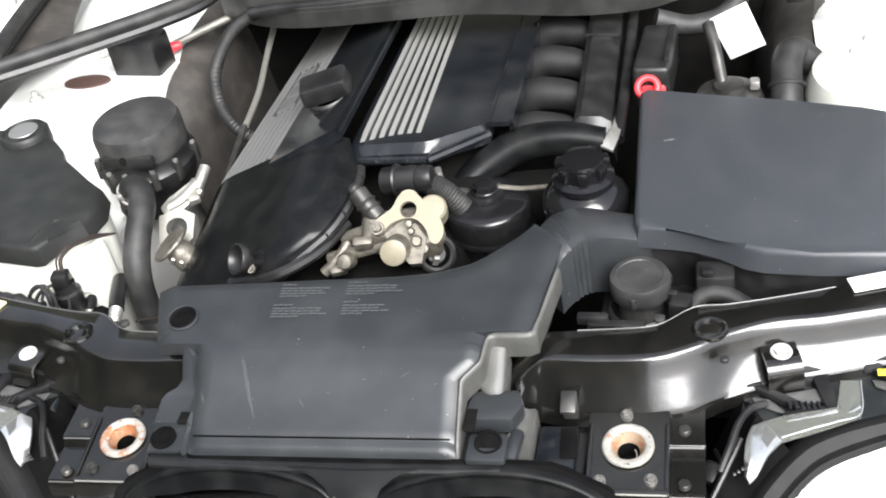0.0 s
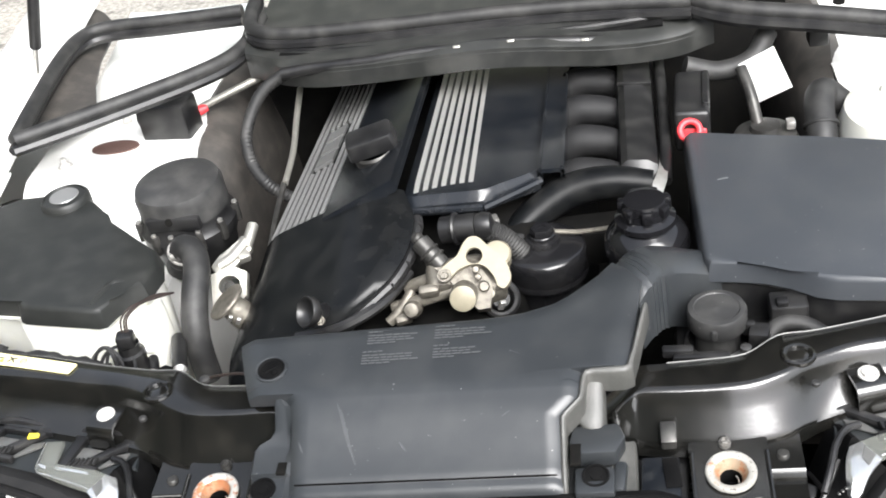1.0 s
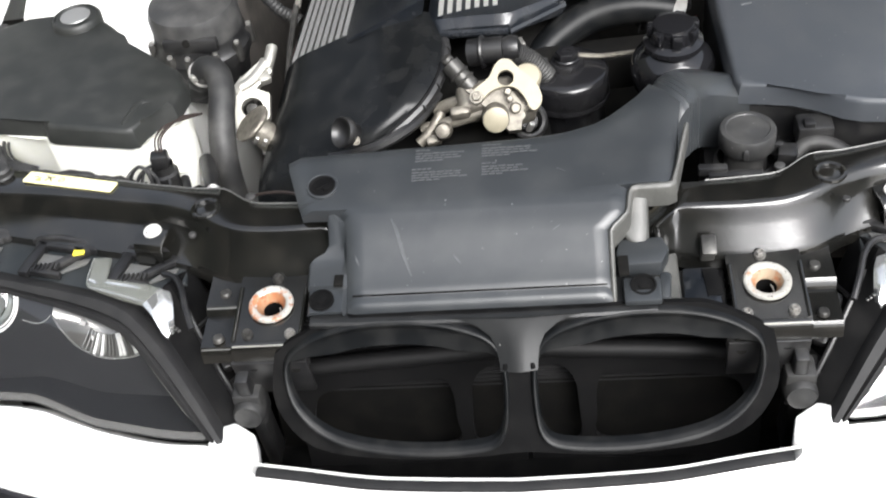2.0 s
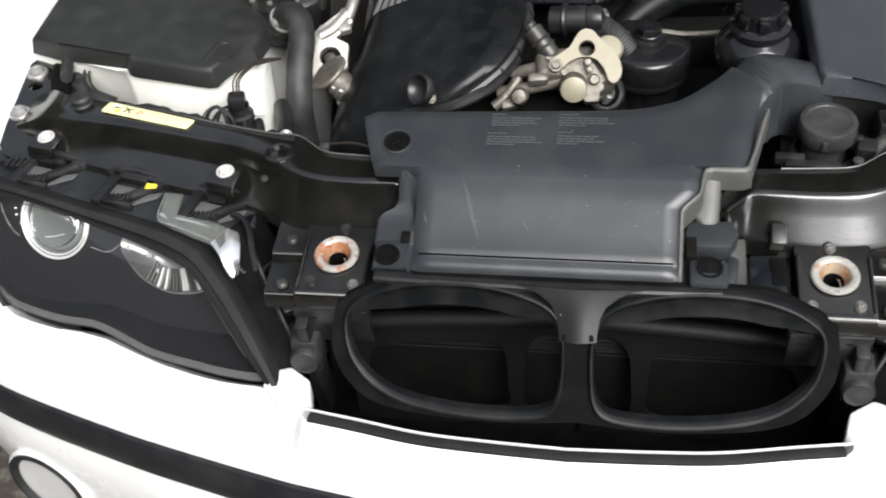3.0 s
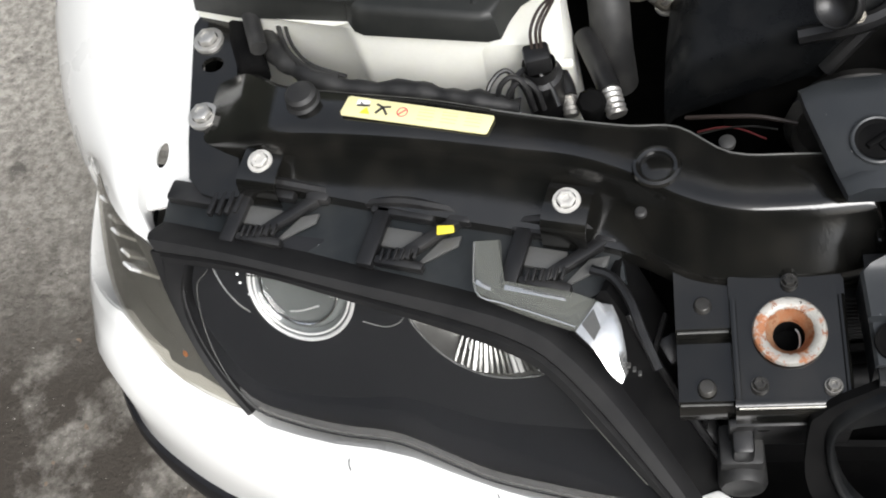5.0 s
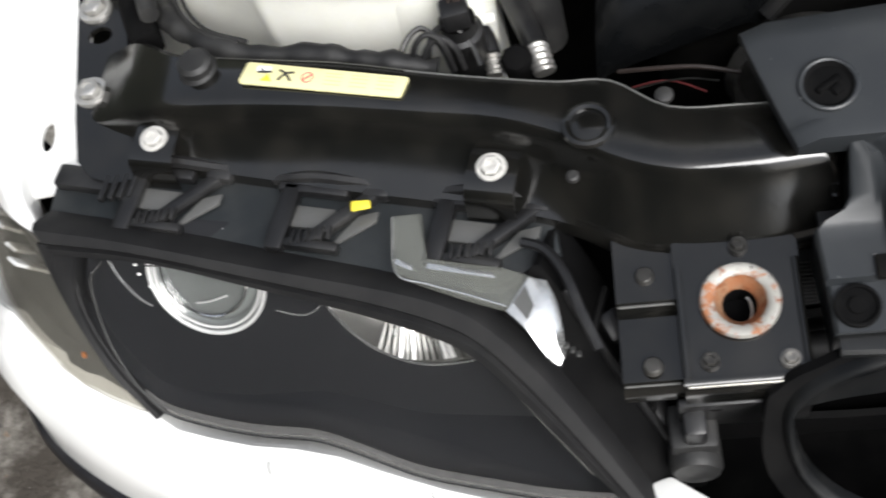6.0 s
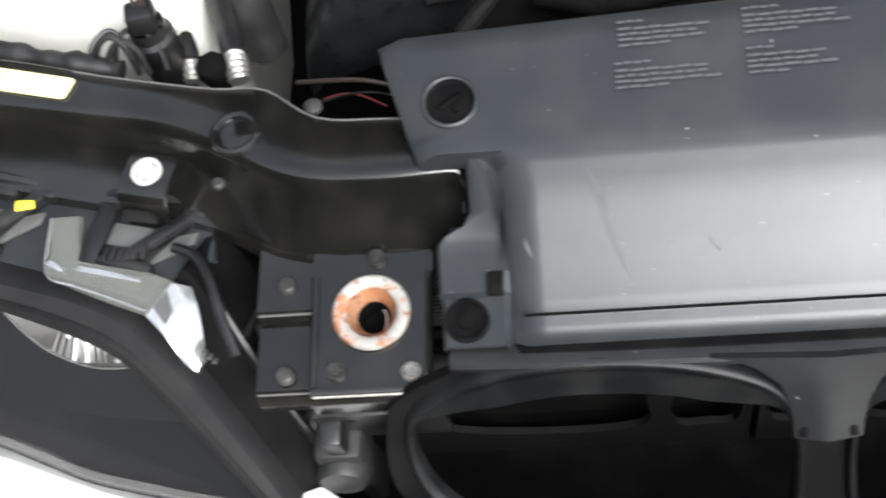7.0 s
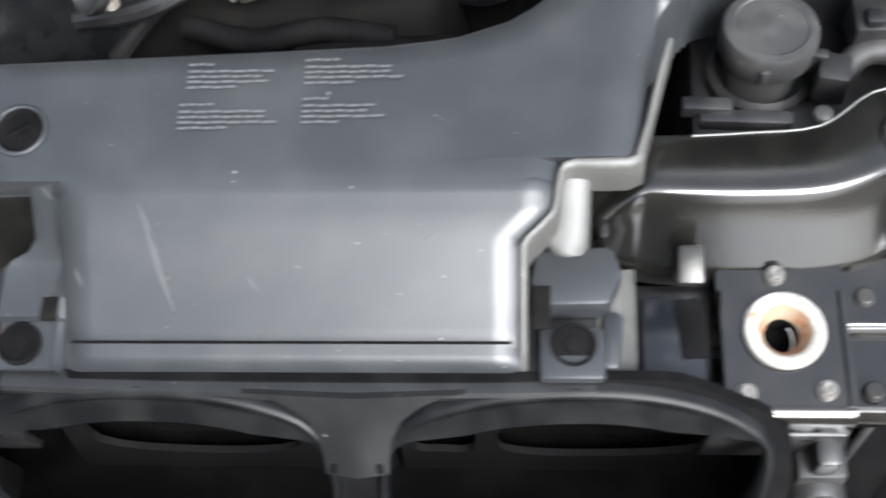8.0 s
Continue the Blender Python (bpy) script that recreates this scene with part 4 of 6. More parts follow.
def support_beam(s):
    st = [(-.682, 1.148, 1.097, 1.074, .7030, .698), (-.672, 1.149, 1.093, 1.068, .7085, .699), (-.655, 1.149, 1.088, 1.061, .7165, .7005), (-.636, 1.145, 1.083, 1.055, .7265, .702), (-.618, 1.131, 1.079, 1.050, .7350, .703), (-.595, 1.115, 1.073, 1.045, .7415, .704), (-.54, 1.100, 1.064, 1.030, .745, .704), (-.48, 1.087, 1.053, 1.013, .746, .704), (-.42, 1.070, 1.040, .998, .746, .703),
          (-.375, 1.058, 1.029, .986, .747, .702), (-.337, 1.049, 1.011, .973, .748, .701), (-.305, 1.045, .990, .955, .748, .700), (-.272, 1.022, .978, .947, .747, .700), (-.23, 1.018, .976, .946, .746, .701), (-.192, 1.016, .978, .950, .745, .704), (-.185, 1.014, .976, .951, .742, .705), (-.1815, 1.006, .970, .954, .734, .708)]
    if s == -1:
        st = st[:-3] + [(-.19, 1.016, .977, .948, .746, .702), (-.170, 1.016, .978, .950, .745, .703), (-.162, 1.014, .975, .951, .741, .704), (-.148, 1.006, .970, .953, .730, .706), (-.138, 1.004, .968, .954, .722, .706)]
    rows = []
    cols = list(zip(*[curve([(a[0], a[k], 0) for a in st], 4) for k in range(1, 6)]))
    for r, c, f, t, l in cols:
        x, yr, yc, yf, zt, zl = r.x, r.y, c.y, f.y, t.y, l.y
        if s == -1:
            yc -= lerp(-x, [.30, .36, .42], [0, .004, .009])
        q = min(1, max(0, (-x - .295) / .06))
        q = q * q * (3 - 2 * q)
        rows.append([(s * x, yr + .004, zt - .035), (s * x, yr + .002, zt - .004), (s * x, yr - .003, zt), (s * x, (yr + yc) / 2, zt + .0005), (s * x, yc + .005, zt + .0004), (s * x, yc + .001, zt - .0004), (s * x, yc - .002, zt - .0030),
                     *((s * x, a + (c - a) * q, b + (d - b) * q) for a, b, c, d in ((yc - .004, zt - .0085, yc - .006, zt - .010), (yf + (yc - yf) * .6, zl + (zt - zl) * .57, yc - .010, zt - .0205), (yf + (yc - yf) * .3, zl + (zt - zl) * .28, yc - .0135, zt - .0255), (yf + .004, zl + .006, yf + .006, zl + .0035))),
                     (s * x, yf, zl), (s * x, yf - .001, zl - .012)])
    beam = part("cross_beam", slab(B(), rows, .002), BEAM, support, "gloss black pressed beam with dust")
    e = B()
    box(e, (s * -.184 if s == 1 else .146, .980, .714), (.006, .044, .028), (0, 0, 0), .003)
    part("beam_end", e, BEAM, beam)
    # wing mounting plate
    pl = B()
    outer = [(-.702, 1.222), (-.698, 1.230), (-.690, 1.234), (-.668, 1.230), (-.655, 1.16), (-.640, 1.055), (-.655, 1.053), (-.672, 1.060), (-.684, 1.074), (-.690, 1.11)]
    hole = [(-.6795 + .0095 * math.cos(a), 1.180 + .0075 * math.sin(a)) for a in (2 * math.pi * j / 16 for j in range(16))]
    fill(pl, [outer, hole], lambda u, v: Vector((s * (u + .006), v - .014, .7105 + .06 * (v - 1.135))), (0, 0, -1), .004)
    part("wing_plate", pl, BEAM, support)
    for p in ((-.674, 1.116, .7118), (-.680, 1.190, .7163)):
        part("wing_bolt", bolt(B(), (s * p[0], p[1], p[2]), .0085, h=.006), STEEL, support, "dull zinc hexagon bolt")
    for x, y, z in ((-.614, 1.057, .7235), (-.382, 1.000, .730)):
        br = B()
        turn = pose(s * x, y, z, 0, 0, s * -13)
        rows = [[turn @ Vector((u, v, h)) for u in (-.0160, -.0145, .0145, .0160)] for v, h in ((.017, -.003), (.013, -.0015), (-.004, -.0015), (-.011, -.003), (-.0155, -.007), (-.0175, -.014), (-.019, -.030))]
        slab(br, rows, .0035, (0, .3, -1))
        tab = part("lamp_bracket", br, BEAM, support, "black bracket holding the headlamp")
        part("bracket_bolt", bolt(B(), (s * x, y + .003, z - .001), .0068, (0, -.1, 1), .0034, 1.45), BOLTPAINT, tab, "pale painted bolt")
    part("rubber_buffer", lathe(B(), [(.0135, -.006), (.0140, .001), (.0115, .004), (.0122, .010), (.0095, .0125), (.0, .0125)], (s * -.577, 1.097, .742), seg=24), RUBBER, support, "round rubber bump stop")
    plug = B()
    torus(plug, (s * -.320, 1.012, .7485), (0, 0, 1), .0135, .003, 28, 8)
    lathe(plug, [(.0115, -.004), (.0115, .0005), (.009, .0015), (.0, .0015)], (s * -.320, 1.012, .7475), seg=6)
    part("socket_bolt", plug, BEAM, support, "recessed round plug with a hexagon")
    for x, y, z, r in ((-.274, 1.028, .748, .0055), (-.332, .985, .737, .004)):
        part("small_rivet", lathe(B(), [(r, -.002), (r, .001), (r * .7, .002), (0, .002)], (s * x, y, z), seg=14), RUBBER, support)
    # thin pale tube painted in as the highlight of the rear edge
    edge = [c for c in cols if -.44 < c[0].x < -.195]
    part("edge_highlight", tube(B(), [(s * c[0].x, c[0].y - .0015, c[3].y - .0003) for c in edge], .0007, 6, 1, smoothly=False), EDGESHINE, beam, "thin pale line drawn as the highlight on the beam's edge")
    # lock plate with its cup
    lx = -.243 if s == 1 else -.2475
    o = lx + .243
    lz = lambda y: .700 + .12 * (y - .911)
    lk = B()
    fill(lk, [[(o + x, y) for x, y in ((-.279, .866), (-.208, .866), (-.207, .946), (-.215, .958), (-.262, .958), (-.279, .950))], [(lx + .0168 * math.cos(a), .911 + .0168 * math.sin(a)) for a in (2 * math.pi * j / 24 for j in range(24))]],
         lambda u, v: Vector((s * u, v, lz(v))), (0, 0, -1), .004)
    slab(lk, [[(s * (o + x), y, z) for x in (-.279, -.244, -.2085)] for y, z in ((.8662, .6950), (.8630, .6935), (.8612, .6905), (.8605, .685), (.8605, .674))], .002, (0, 1, 0))
    lock = part("lock_plate", lk, BEAM, support, "gloss black bonnet lock plate")
    cup = B()
    lathe(cup, [(.0222, .0002), (.0232, .0016), (.0231, .0034), (.0220, .0048), (.0200, .0051), (.0172, .0044), (.0154, .0034), (.0148, .0022)], (s * lx, .911, .7005), (0, -.12, 1), 48)
    for v in cup.verts:
        v.co += Vector((0, 0, .0005 * noise.noise(v.co * 260)))
    rg = part("lock_cup", cup, RUST if s == 1 else PALERUST, lock, "rusty pale catch ring" if s == 1 else "pale catch ring with light rust")
    cup = B()
    lathe(cup, [(.0152, .0030), (.0140, .0006), (.0122, -.0028), (.0104, -.0062), (.0100, -.0075)], (s * lx, .911, .7005), (0, -.12, 1), 40)
    part("cup_bore", cup, RUSTCUP if s == 1 else PALECUP, rg, "stained bore")
    part("catch_hole", lathe(B(), [(.0102, -.0072), (.0100, -.026), (.0, -.026)], (s * lx, .911, .7005), (0, -.12, 1), 28), INNER, rg)
    wire = [(s * lx + .0040 + .0030 * math.cos(a), .911 + .0075 * math.sin(a), .6895) for a in (radians(-75 + 15 * k) for k in range(11))]
    part("catch_spring", tube(B(), wire, .0007, 6, 2), STEEL, rg)
    for x, y in ((-.2635, .8765), (-.2195, .8745), (-.2405, .9445)):
        part("plate_bolt", bolt(B(), (s * (o + x), y, lz(y) + .0025), .0044, h=.003, washer=1.3), DULLSTEEL if x == -.2195 or s == -1 else BLACKBOLT, lock, "small torx bolt")
    for a, b in (((-.277, .868), (-.277, .935)), ((-.2095, .868), (-.2095, .935))):
        part("plate_edge", tube(B(), [(s * (o + p[0]), p[1], lz(p[1]) + .0005) for p in (a, b)], .0022, 8, 2), BEAM, lock)
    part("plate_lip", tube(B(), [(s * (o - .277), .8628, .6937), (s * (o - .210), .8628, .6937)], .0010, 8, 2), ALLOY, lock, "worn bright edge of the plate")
    # ledges beside the lock plate
    rows = [[(s * x, y, z) for y, z in ((.962, .700), (.955, .6985), (.918, .6965), (.914, .693), (.912, .6865), (.872, .6845), (.868, .680), (.867, .67))] for x in (-.314, -.31, -.285, -.277)]
    part("support_ledge", slab(B(), rows, .004), BEAM, support, "stepped ledge beside the lock plate")
    # the same drawn highlights on the steps of the ledge
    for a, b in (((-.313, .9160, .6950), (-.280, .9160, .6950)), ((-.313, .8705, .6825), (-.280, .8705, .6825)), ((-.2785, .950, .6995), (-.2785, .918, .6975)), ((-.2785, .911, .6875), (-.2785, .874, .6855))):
        part("edge_highlight", tube(B(), [(s * p[0], p[1], p[2]) for p in (a, b)], .0009, 6, 2), EDGESHINE, support, "pale line drawn as the highlight on a pressed edge")
    for y, z in ((.938, .6985), (.884, .6885)):
        part("ledge_bolt", lathe(B(), [(.0062, -.002), (.0055, .0015), (.0045, .0024), (.0, .0024)], (s * -.296, y - .004, z), seg=18), BLACKBOLT, support)
    post = B()
    box(post, (s * -.245, .866, .645), (.078, .006, .054), (8, 0, 0), .002)
    box(post, (s * -.275, .870, .58), (.014, .03, .16), (6, 0, 0), .003)
    part("support_post", post, PLASTIC, support)
    for x, z in ((-.262, .664), (-.219, .660)):
        part("post_hole", lathe(B(), [(0, .0), (.005, .0), (.0055, -.002)], (s * x, .8610, z), (0, -1, .15), 14), DARK, support)
    kn = B()
    lathe(kn, [(.016, -.02), (.0165, .0), (.014, .004), (.012, .003), (.005, .004), (.0, .004)], (s * -.276, .842, .612), (0, -1, .1), 22)
    box(kn, (s * -.276, .862, .612), (.030, .03, .045), (0, 0, 0), .004)
    part("rubber_stop", kn, RUBBER, support, "round black rubber stop")


for s in (1, -1):
    support_beam(s)
# bonnet release arm beside one lock only
rel = thing("bonnet_release", (.19, .9, .69), "black bonnet release arm with a bent steel tab", "latch")
bm = B()
prism(bm, [(.166, .870), (.202, .870), (.203, .932), (.168, .932)], .690, .705, .003)
part("housing", bm, ENGINE, rel)
part("bracket", prism(B(), [(.138, .884), (.208, .884), (.212, .950), (.140, .950)], .676, .6845, .003), PLASTIC, rel, "dusty black bracket plate")
# no opening here: a near-black slab paints the slot's shade
part("slot", box(B(), (.1955, .9100, .7058), (.0145, .036, .0022), (0, 0, 4), .0005), INNER, rel)
rows = []
for y in (.944, .940, .928, .910, .892, .880, .874):
    x0 = lerp(y, [.874, .892, .942], [.1410, .1395, .1450])
    z = lerp(y, [.874, .944], [.7045, .7130])
    rows.append([(x0, y, z + .006), (x0 + .004, y, z + .0055), (x0 + .009, y, z + .001), (.157, y, z), (.1625, y, z + .001), (.1645, y, z - .002), (.165, y, z - .02)])
part("duct_edge", slab(B(), rows, .003), RIMGREY, rel, "worn grey plastic edge beside the release", smooth=60)

bm = B()
box(bm, (.1945, .947, .714), (.014, .005, .026), (-10, 0, 0), .002)
box(bm, (.1945, .940, .7265), (.0145, .022, .006), (22, 0, 0), .002)
part("tab", bm, BLACKBOLT, rel, "bent worn steel tab")
tube(bm := B(), [(.150, .872, .715), (.158, .865, .705), (.170, .868, .70), (.20, .866, .697)], .0020, 8, 5)
part("cable", bm, RUBBER, rel)

# warning label on the beam
label = thing("warning_label", (-.496, 1.077, .747), "pale yellow warning sticker with black pictograms", "label")
ang = math.degrees(math.atan2(1.064 - 1.094, .118))
LM = pose(-.4880, 1.0715, .7485, 0, 0, ang)
part("sticker", prism(B(), [(-.0570, -.0065), (-.0560, -.0082), (-.0545, -.0085), (.0540, -.0085), (.0558, -.0080), (.0565, -.0065), (.0580, .0055), (.0575, .0068), (.0560, .0072), (-.0530, .0085), (-.0548, .0080), (-.0555, .0068)], -.001, .0008, .0003, LM), LABEL, label)
pic = B()
for (x0, y0), (x1, y1), w in (((-.030, -.004), (-.026, .002), .0018), ((-.026, .002), (-.021, -.004), .0018), ((-.026, .002), (-.031, .004), .0015), ((-.026, .002), (-.020, .003), .0015), ((-.046, .001), (-.036, .002), .0015), ((-.044, .004), (-.040, .0005), .001)):
    d = Vector((x1 - x0, y1 - y0, 0))
    box(pic, LM @ Vector(((x0 + x1) / 2, (y0 + y1) / 2, .0010)), (d.length, w, .0004), (0, 0, ang + math.degrees(math.atan2(d.y, d.x))), 0)
part("pictogram", pic, PRINT, label, "black pictogram strokes")
part("picture_patch", prism(B(), [(-.047, .0015), (-.037, .0015), (-.037, .006), (-.047, .006)], .0008, .0011, 0, LM), WHITECARD, label, "small white printed patch")
part("picture_patch", prism(B(), [(-.042, -.0055), (-.034, -.0055), (-.038, .0005)], .0008, .0012, 0, LM), YELLOW, label, "small yellow printed triangle")
tor = torus(B(), LM @ Vector((-.010, 0, .001)), (0, 0, 1), .0038, .0005, 20, 4)
box(tor, LM @ Vector((-.010, 0, .0011)), (.007, .001, .0004), (0, 0, ang + 45), 0)
part("prohibition_mark", tor, REDPRINT, label, "small red crossed circle")
pic = B()
for x in (.004, .022, .040):
    for y in (-.004, -.001, .002, .0045):
        box(pic, LM @ Vector((x + .004, y, .0009)), (.012, .0009, .0003), (0, 0, ang), 0)
part("text_bars", pic, TEXTBAR, label, "faint lines of text")
label2 = prism(B(), [(-.055, -.010), (.055, -.010), (.055, .010), (-.055, .010)], -.001, .0008, .0003, pose(.500, 1.085, .7485, 0, 0, 15))
single("sticker", label2, WHITECARD, "pale sticker on the black support beam", "label")

# ---------- intake cover ----------
cov = thing("intake_cover", (0, .96, .70), "dark grey plastic air intake cover over the radiator", "engine cover")


def cover_z(y):
    return lerp(y, [.876, .8775, .8805, .889, .905, .945, .962, .972, 1.07], [.714, .7205, .7250, .730, .7385, .764, .7725, .7755, .789])


def cover_left(y):
    return lerp(y, [.862, .872, .940, .952, .962, .968, .9685, .985, 1.03, 1.07], [-.157, -.158, -.159, -.160, -.163, -.168, -.206, -.212, -.226, -.234])


def cover_right(y):
    return lerp(y, [.862, .872, .889, .938, .9385, .952, .953, .9795, .980, 1.0, 1.05, 1.09], [.101, .1015, .101, .101, .1015, .1175, .118, .1205, .1625, .1690, .182, .189])


rows = []
for v in sorted([.876, .8765, .8775, .879, .8805, .884, .8885, .889, .8905, .897, .905, .915, .925, .935, .940, .938, .9385, .948, .952, .953, .955, .958, .960, .962, .966, .968, .9685, .970, .975, .9795, .980, .985, 1.0, 1.015, 1.03, 1.04, 1.045]):
    a, b = cover_left(v), cover_right(v)
    r = []
    for i in range(29):
        u = i / 28
        x = a + (b - a) * u
        back = max(0, v - .985) / .06 * lerp(x, [-.235, .02, .06, .10, .135, .151, .182, .19], [.0, .010, .015, .030, .061, .082, .045, .040])
        y = v + back
        edge = min(u, 1 - u) * (b - a)
        z = cover_z(min(v, 1.045)) + lerp(x, [.09, .15, .19], [0, .006, .016]) * max(0, v - .97) / .075
        z -= .007 * max(0, 1 - edge / .009) ** 2 + (.0012 if abs(v - .889) < .0006 else 0)
        if v > 1.042:
            z -= .004
        r.append((x, y, z))
    rows.append(r)
panel = part("panel", slab(B(), rows, .008), COVER, cov, smooth=50)
rows = []
for y in (.876, .880, .888, .903, .9045, .915, .925, .934, .938, .942, .948, .956, .963, .968):
    x, z = cover_left(y) + .001, cover_z(y)
    low = lerp(y, [.866, .903, .9045, .935, .945, .968], [.722, .727, .732, .735, .744, .768])
    xo = lerp(y, [.866, .903, .9045, .934, .938, .944, .968], [-.197, -.198, -.199, -.2005, -.196, -.180, -.1795])
    rows.append([(xo, y, low - .030), (xo, y, low - .002), (xo + .002, y, low), (x - .010, y, low), (x - .006, y, low + .001), (x - .002, y, min(z - .0095, low + .012)), (x + .0005, y, z - .0085)])
part("side_wall", slab(B(), rows, .003), COVER, cov, "moulded step beside the cover")
part("side_notch", box(B(), (-.1675, .9085, .7335), (.009, .014, .004), (0, 0, 0), .0005), DARK, cov)
rim_line = [(.0995, .877, 1, .22), (.0995, .889, 1, .22), (.0995, .915, 1, .22), (.0995, .936, 1, .22), (.1025, .9400, .9, .25), (.1100, .9460, .8, .22), (.1160, .9515, .9, .22), (.1178, .9560, 1, .22), (.1192, .9660, 1, .22),
            (.1205, .9735, .85, .22), (.1230, .9780, .45, .25), (.1290, .9798, .1, .3), (.1450, .9800, .0, .35), (.1580, .9800, .1, .35), (.1625, .9810, .7, .35), (.1645, .9870, 1, .22), (.1690, 1.0000, 1, .2), (.1755, 1.0250, 1, .2), (.1815, 1.0450, 1, .2)]
rows = []
for x, y, k, w in rim_line:
    z = cover_z(min(y, 1.04)) + lerp(x, [.09, .15, .19], [0, .006, .016]) * max(0, y - .97) / .075
    d = Vector((.1, -1, 0)).lerp(Vector((1, -.1, 0)), k).normalized()
    p = Vector((x, y, 0))
    rows.append([p + d * (a * w) + Vector((0, 0, z + h)) for a, h in ((-.003 / max(w, .3), -.0045), (.0005, -.0012), (.004, -.0012), (.0130, -.0030), (.0155, -.0058), (.0162, -.024))])
part("side_wall", slab(B(), rows, .003, (0, 0, -1)), RIMGREY, cov, "turned-down rim of the cover", smooth=60)
rows = []
for y in (.9795, .977, .970, .962, .954, .947, .942, .9395):
    z = lerp(y, [.9395, .945, .979], [.7345, .7395, .7655])
    x0 = lerp(y, [.9395, .945, .952, .979], [.1240, .1120, .1180, .1215])
    x1 = lerp(y, [.9395, .943, .950, .979], [.1320, .1365, .1375, .1385])
    rows.append([(x0, y, z - .001), (x0 + .003, y, z), ((x0 + x1) / 2, y, z - .0005), (x1 - .002, y, z - .001), (x1, y, z - .004), (x1 + .001, y, z - .026)])
part("side_flange", slab(B(), rows, .003), RIMGREY, cov, "worn pale flange below the cover edge", smooth=60)
part("panel_seam", box(B(), (-.029, .8893, .7305), (.246, .0009, .0016), (0, 0, 0), 0), INNER, cov, "fine dark seam across the cover")
for p, r, n in (((-.1865, .999, .7790), .0135, "clip"),):
    c = B()
    lathe(c, [(r + .0026, -.001), (r + .002, .0022), (r + .0004, .0026), (r - .001, .0016), (r - .0018, .0008), (.005, .0012), (.0, .0012)], p, (0, -.15, 1), 28)
    box(c, (p[0], p[1], p[2] + .0016), (.016, .004, .003), (-8, 0, 35), .001)
    box(c, (p[0] + .004, p[1] - .004, p[2] + .0016), (.006, .006, .003), (-8, 0, 125), .001)
    part("quarter_turn_clip", c, INNER, cov, "round black quarter-turn fastener")
    part("clip_ring", torus(B(), (p[0], p[1], p[2] + .0015), (0, -.15, 1), r + .0015, .0016, 32, 8), COVER, cov)
txt = B()
for bx, by, n, w in ((-.092, 1.040, 5, .056), (-.024, 1.042, 5, .062), (-.095, 1.014, 5, .062), (-.024, 1.017, 5, .050)):
    for k in range(n):
        ww = w * (.33 if k == 0 else (.55 if k == n - 1 else 1 - .08 * ((k * 7) % 3)))
        y = by - .0034 * k - (.0012 if k else 0)
        x = 0.0
        for j in range(9):
            word = .004 + .0011 * ((j * 5 + k * 3) % 5)
            if x + word > ww:
                break
            box(txt, (bx + x + word / 2, y + .0003 * ((j + k) % 2), cover_z(y - .004) + .0019), (word, .0017, .0004), (-7, 0, 1), 0)
            x += word + .0012
part("moulded_text", txt, FAINT, cov, "four blocks of faint grey text lines")

SCUFF = material("pale_scuffed_plastic", (0.048, 0.051, 0.054), 0.5, var=0.5, scale=30, bump=0.05)
for pts, w in (([(-.1135, .9560), (-.107, .940), (-.101, .922), (-.094, .905)], .0018), ([(-.1095, .950), (-.1045, .936)], .0012), ([(-.052, .921), (-.046, .914)], .0010), ([(-.150, .925), (-.146, .916)], .0009), ([(.052, 1.006), (.060, 1.002)], .0008), ([(.045, .938), (.052, .942)], .0009)):
    line = curve([(x, y, 0) for x, y in pts], 4)
    k = len(line) - 1
    rows = [[(p.x + e * w * (.25 + .75 * math.sin(math.pi * i / k)), p.y, cover_z(p.y) + .0004) for e in (-1, 1)] for i, p in enumerate(line)]
    part("scuff", slab(B(), rows, .0005), SCUFF, cov, "pale rubbed scratch")

# ---------- grille surround ----------
gs = thing("grille_surround", (0, .85, .56), "black plastic frame with two kidney-shaped openings", "grille frame")
face = lambda u, v: Vector((u, .795 + .73 * (v - .622) + .05 * u * u + 1.2 * u ** 4, v))


def kidney(s, grow=0.0):
    """Outline of one opening's rolled lip; grow widens it evenly."""
    k = [(-.0140, .654), (-.0170, .682), (-.032, .700), (-.077, .712), (-.133, .7145), (-.179, .7088), (-.2135, .6960), (-.2295, .679), (-.2205, .646), (-.184, .6215), (-.119, .6110), (-.048, .6115), (-.0205, .6215)]
    ring = curve([(x, z, 0) for x, z in k], 5, True)
    out = []
    for i, p in enumerate(ring):
        t = (ring[(i + 1) % len(ring)] - ring[i - 1]).normalized()
        out.append((.0065 + s * (p.x + t.y * grow), p.y - t.x * grow))
    return out


bm = B()
outer = curve([(-.2355, .683, 0), (-.2285, .692, 0), (-.218, .699, 0), (-.2057, .704, 0), (-.182, .7135, 0), (-.16, .7175, 0), (-.10, .7185, 0), (.0065, .7185, 0), (.11, .7185, 0), (.173, .7175, 0), (.195, .7135, 0), (.2187, .704, 0), (.231, .699, 0), (.2415, .692, 0), (.2485, .683, 0), (.248, .645, 0), (.21, .6125, 0), (.13, .603, 0), (.06, .603, 0), (.0065, .606, 0), (-.045, .603, 0), (-.12, .603, 0), (-.20, .6125, 0), (-.236, .645, 0)], 4, True)
sunk = lambda u, v: face(u, v) + Vector((0, .006, 0))
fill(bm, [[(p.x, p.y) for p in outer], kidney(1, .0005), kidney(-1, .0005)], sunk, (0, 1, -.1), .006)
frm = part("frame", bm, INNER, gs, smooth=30)
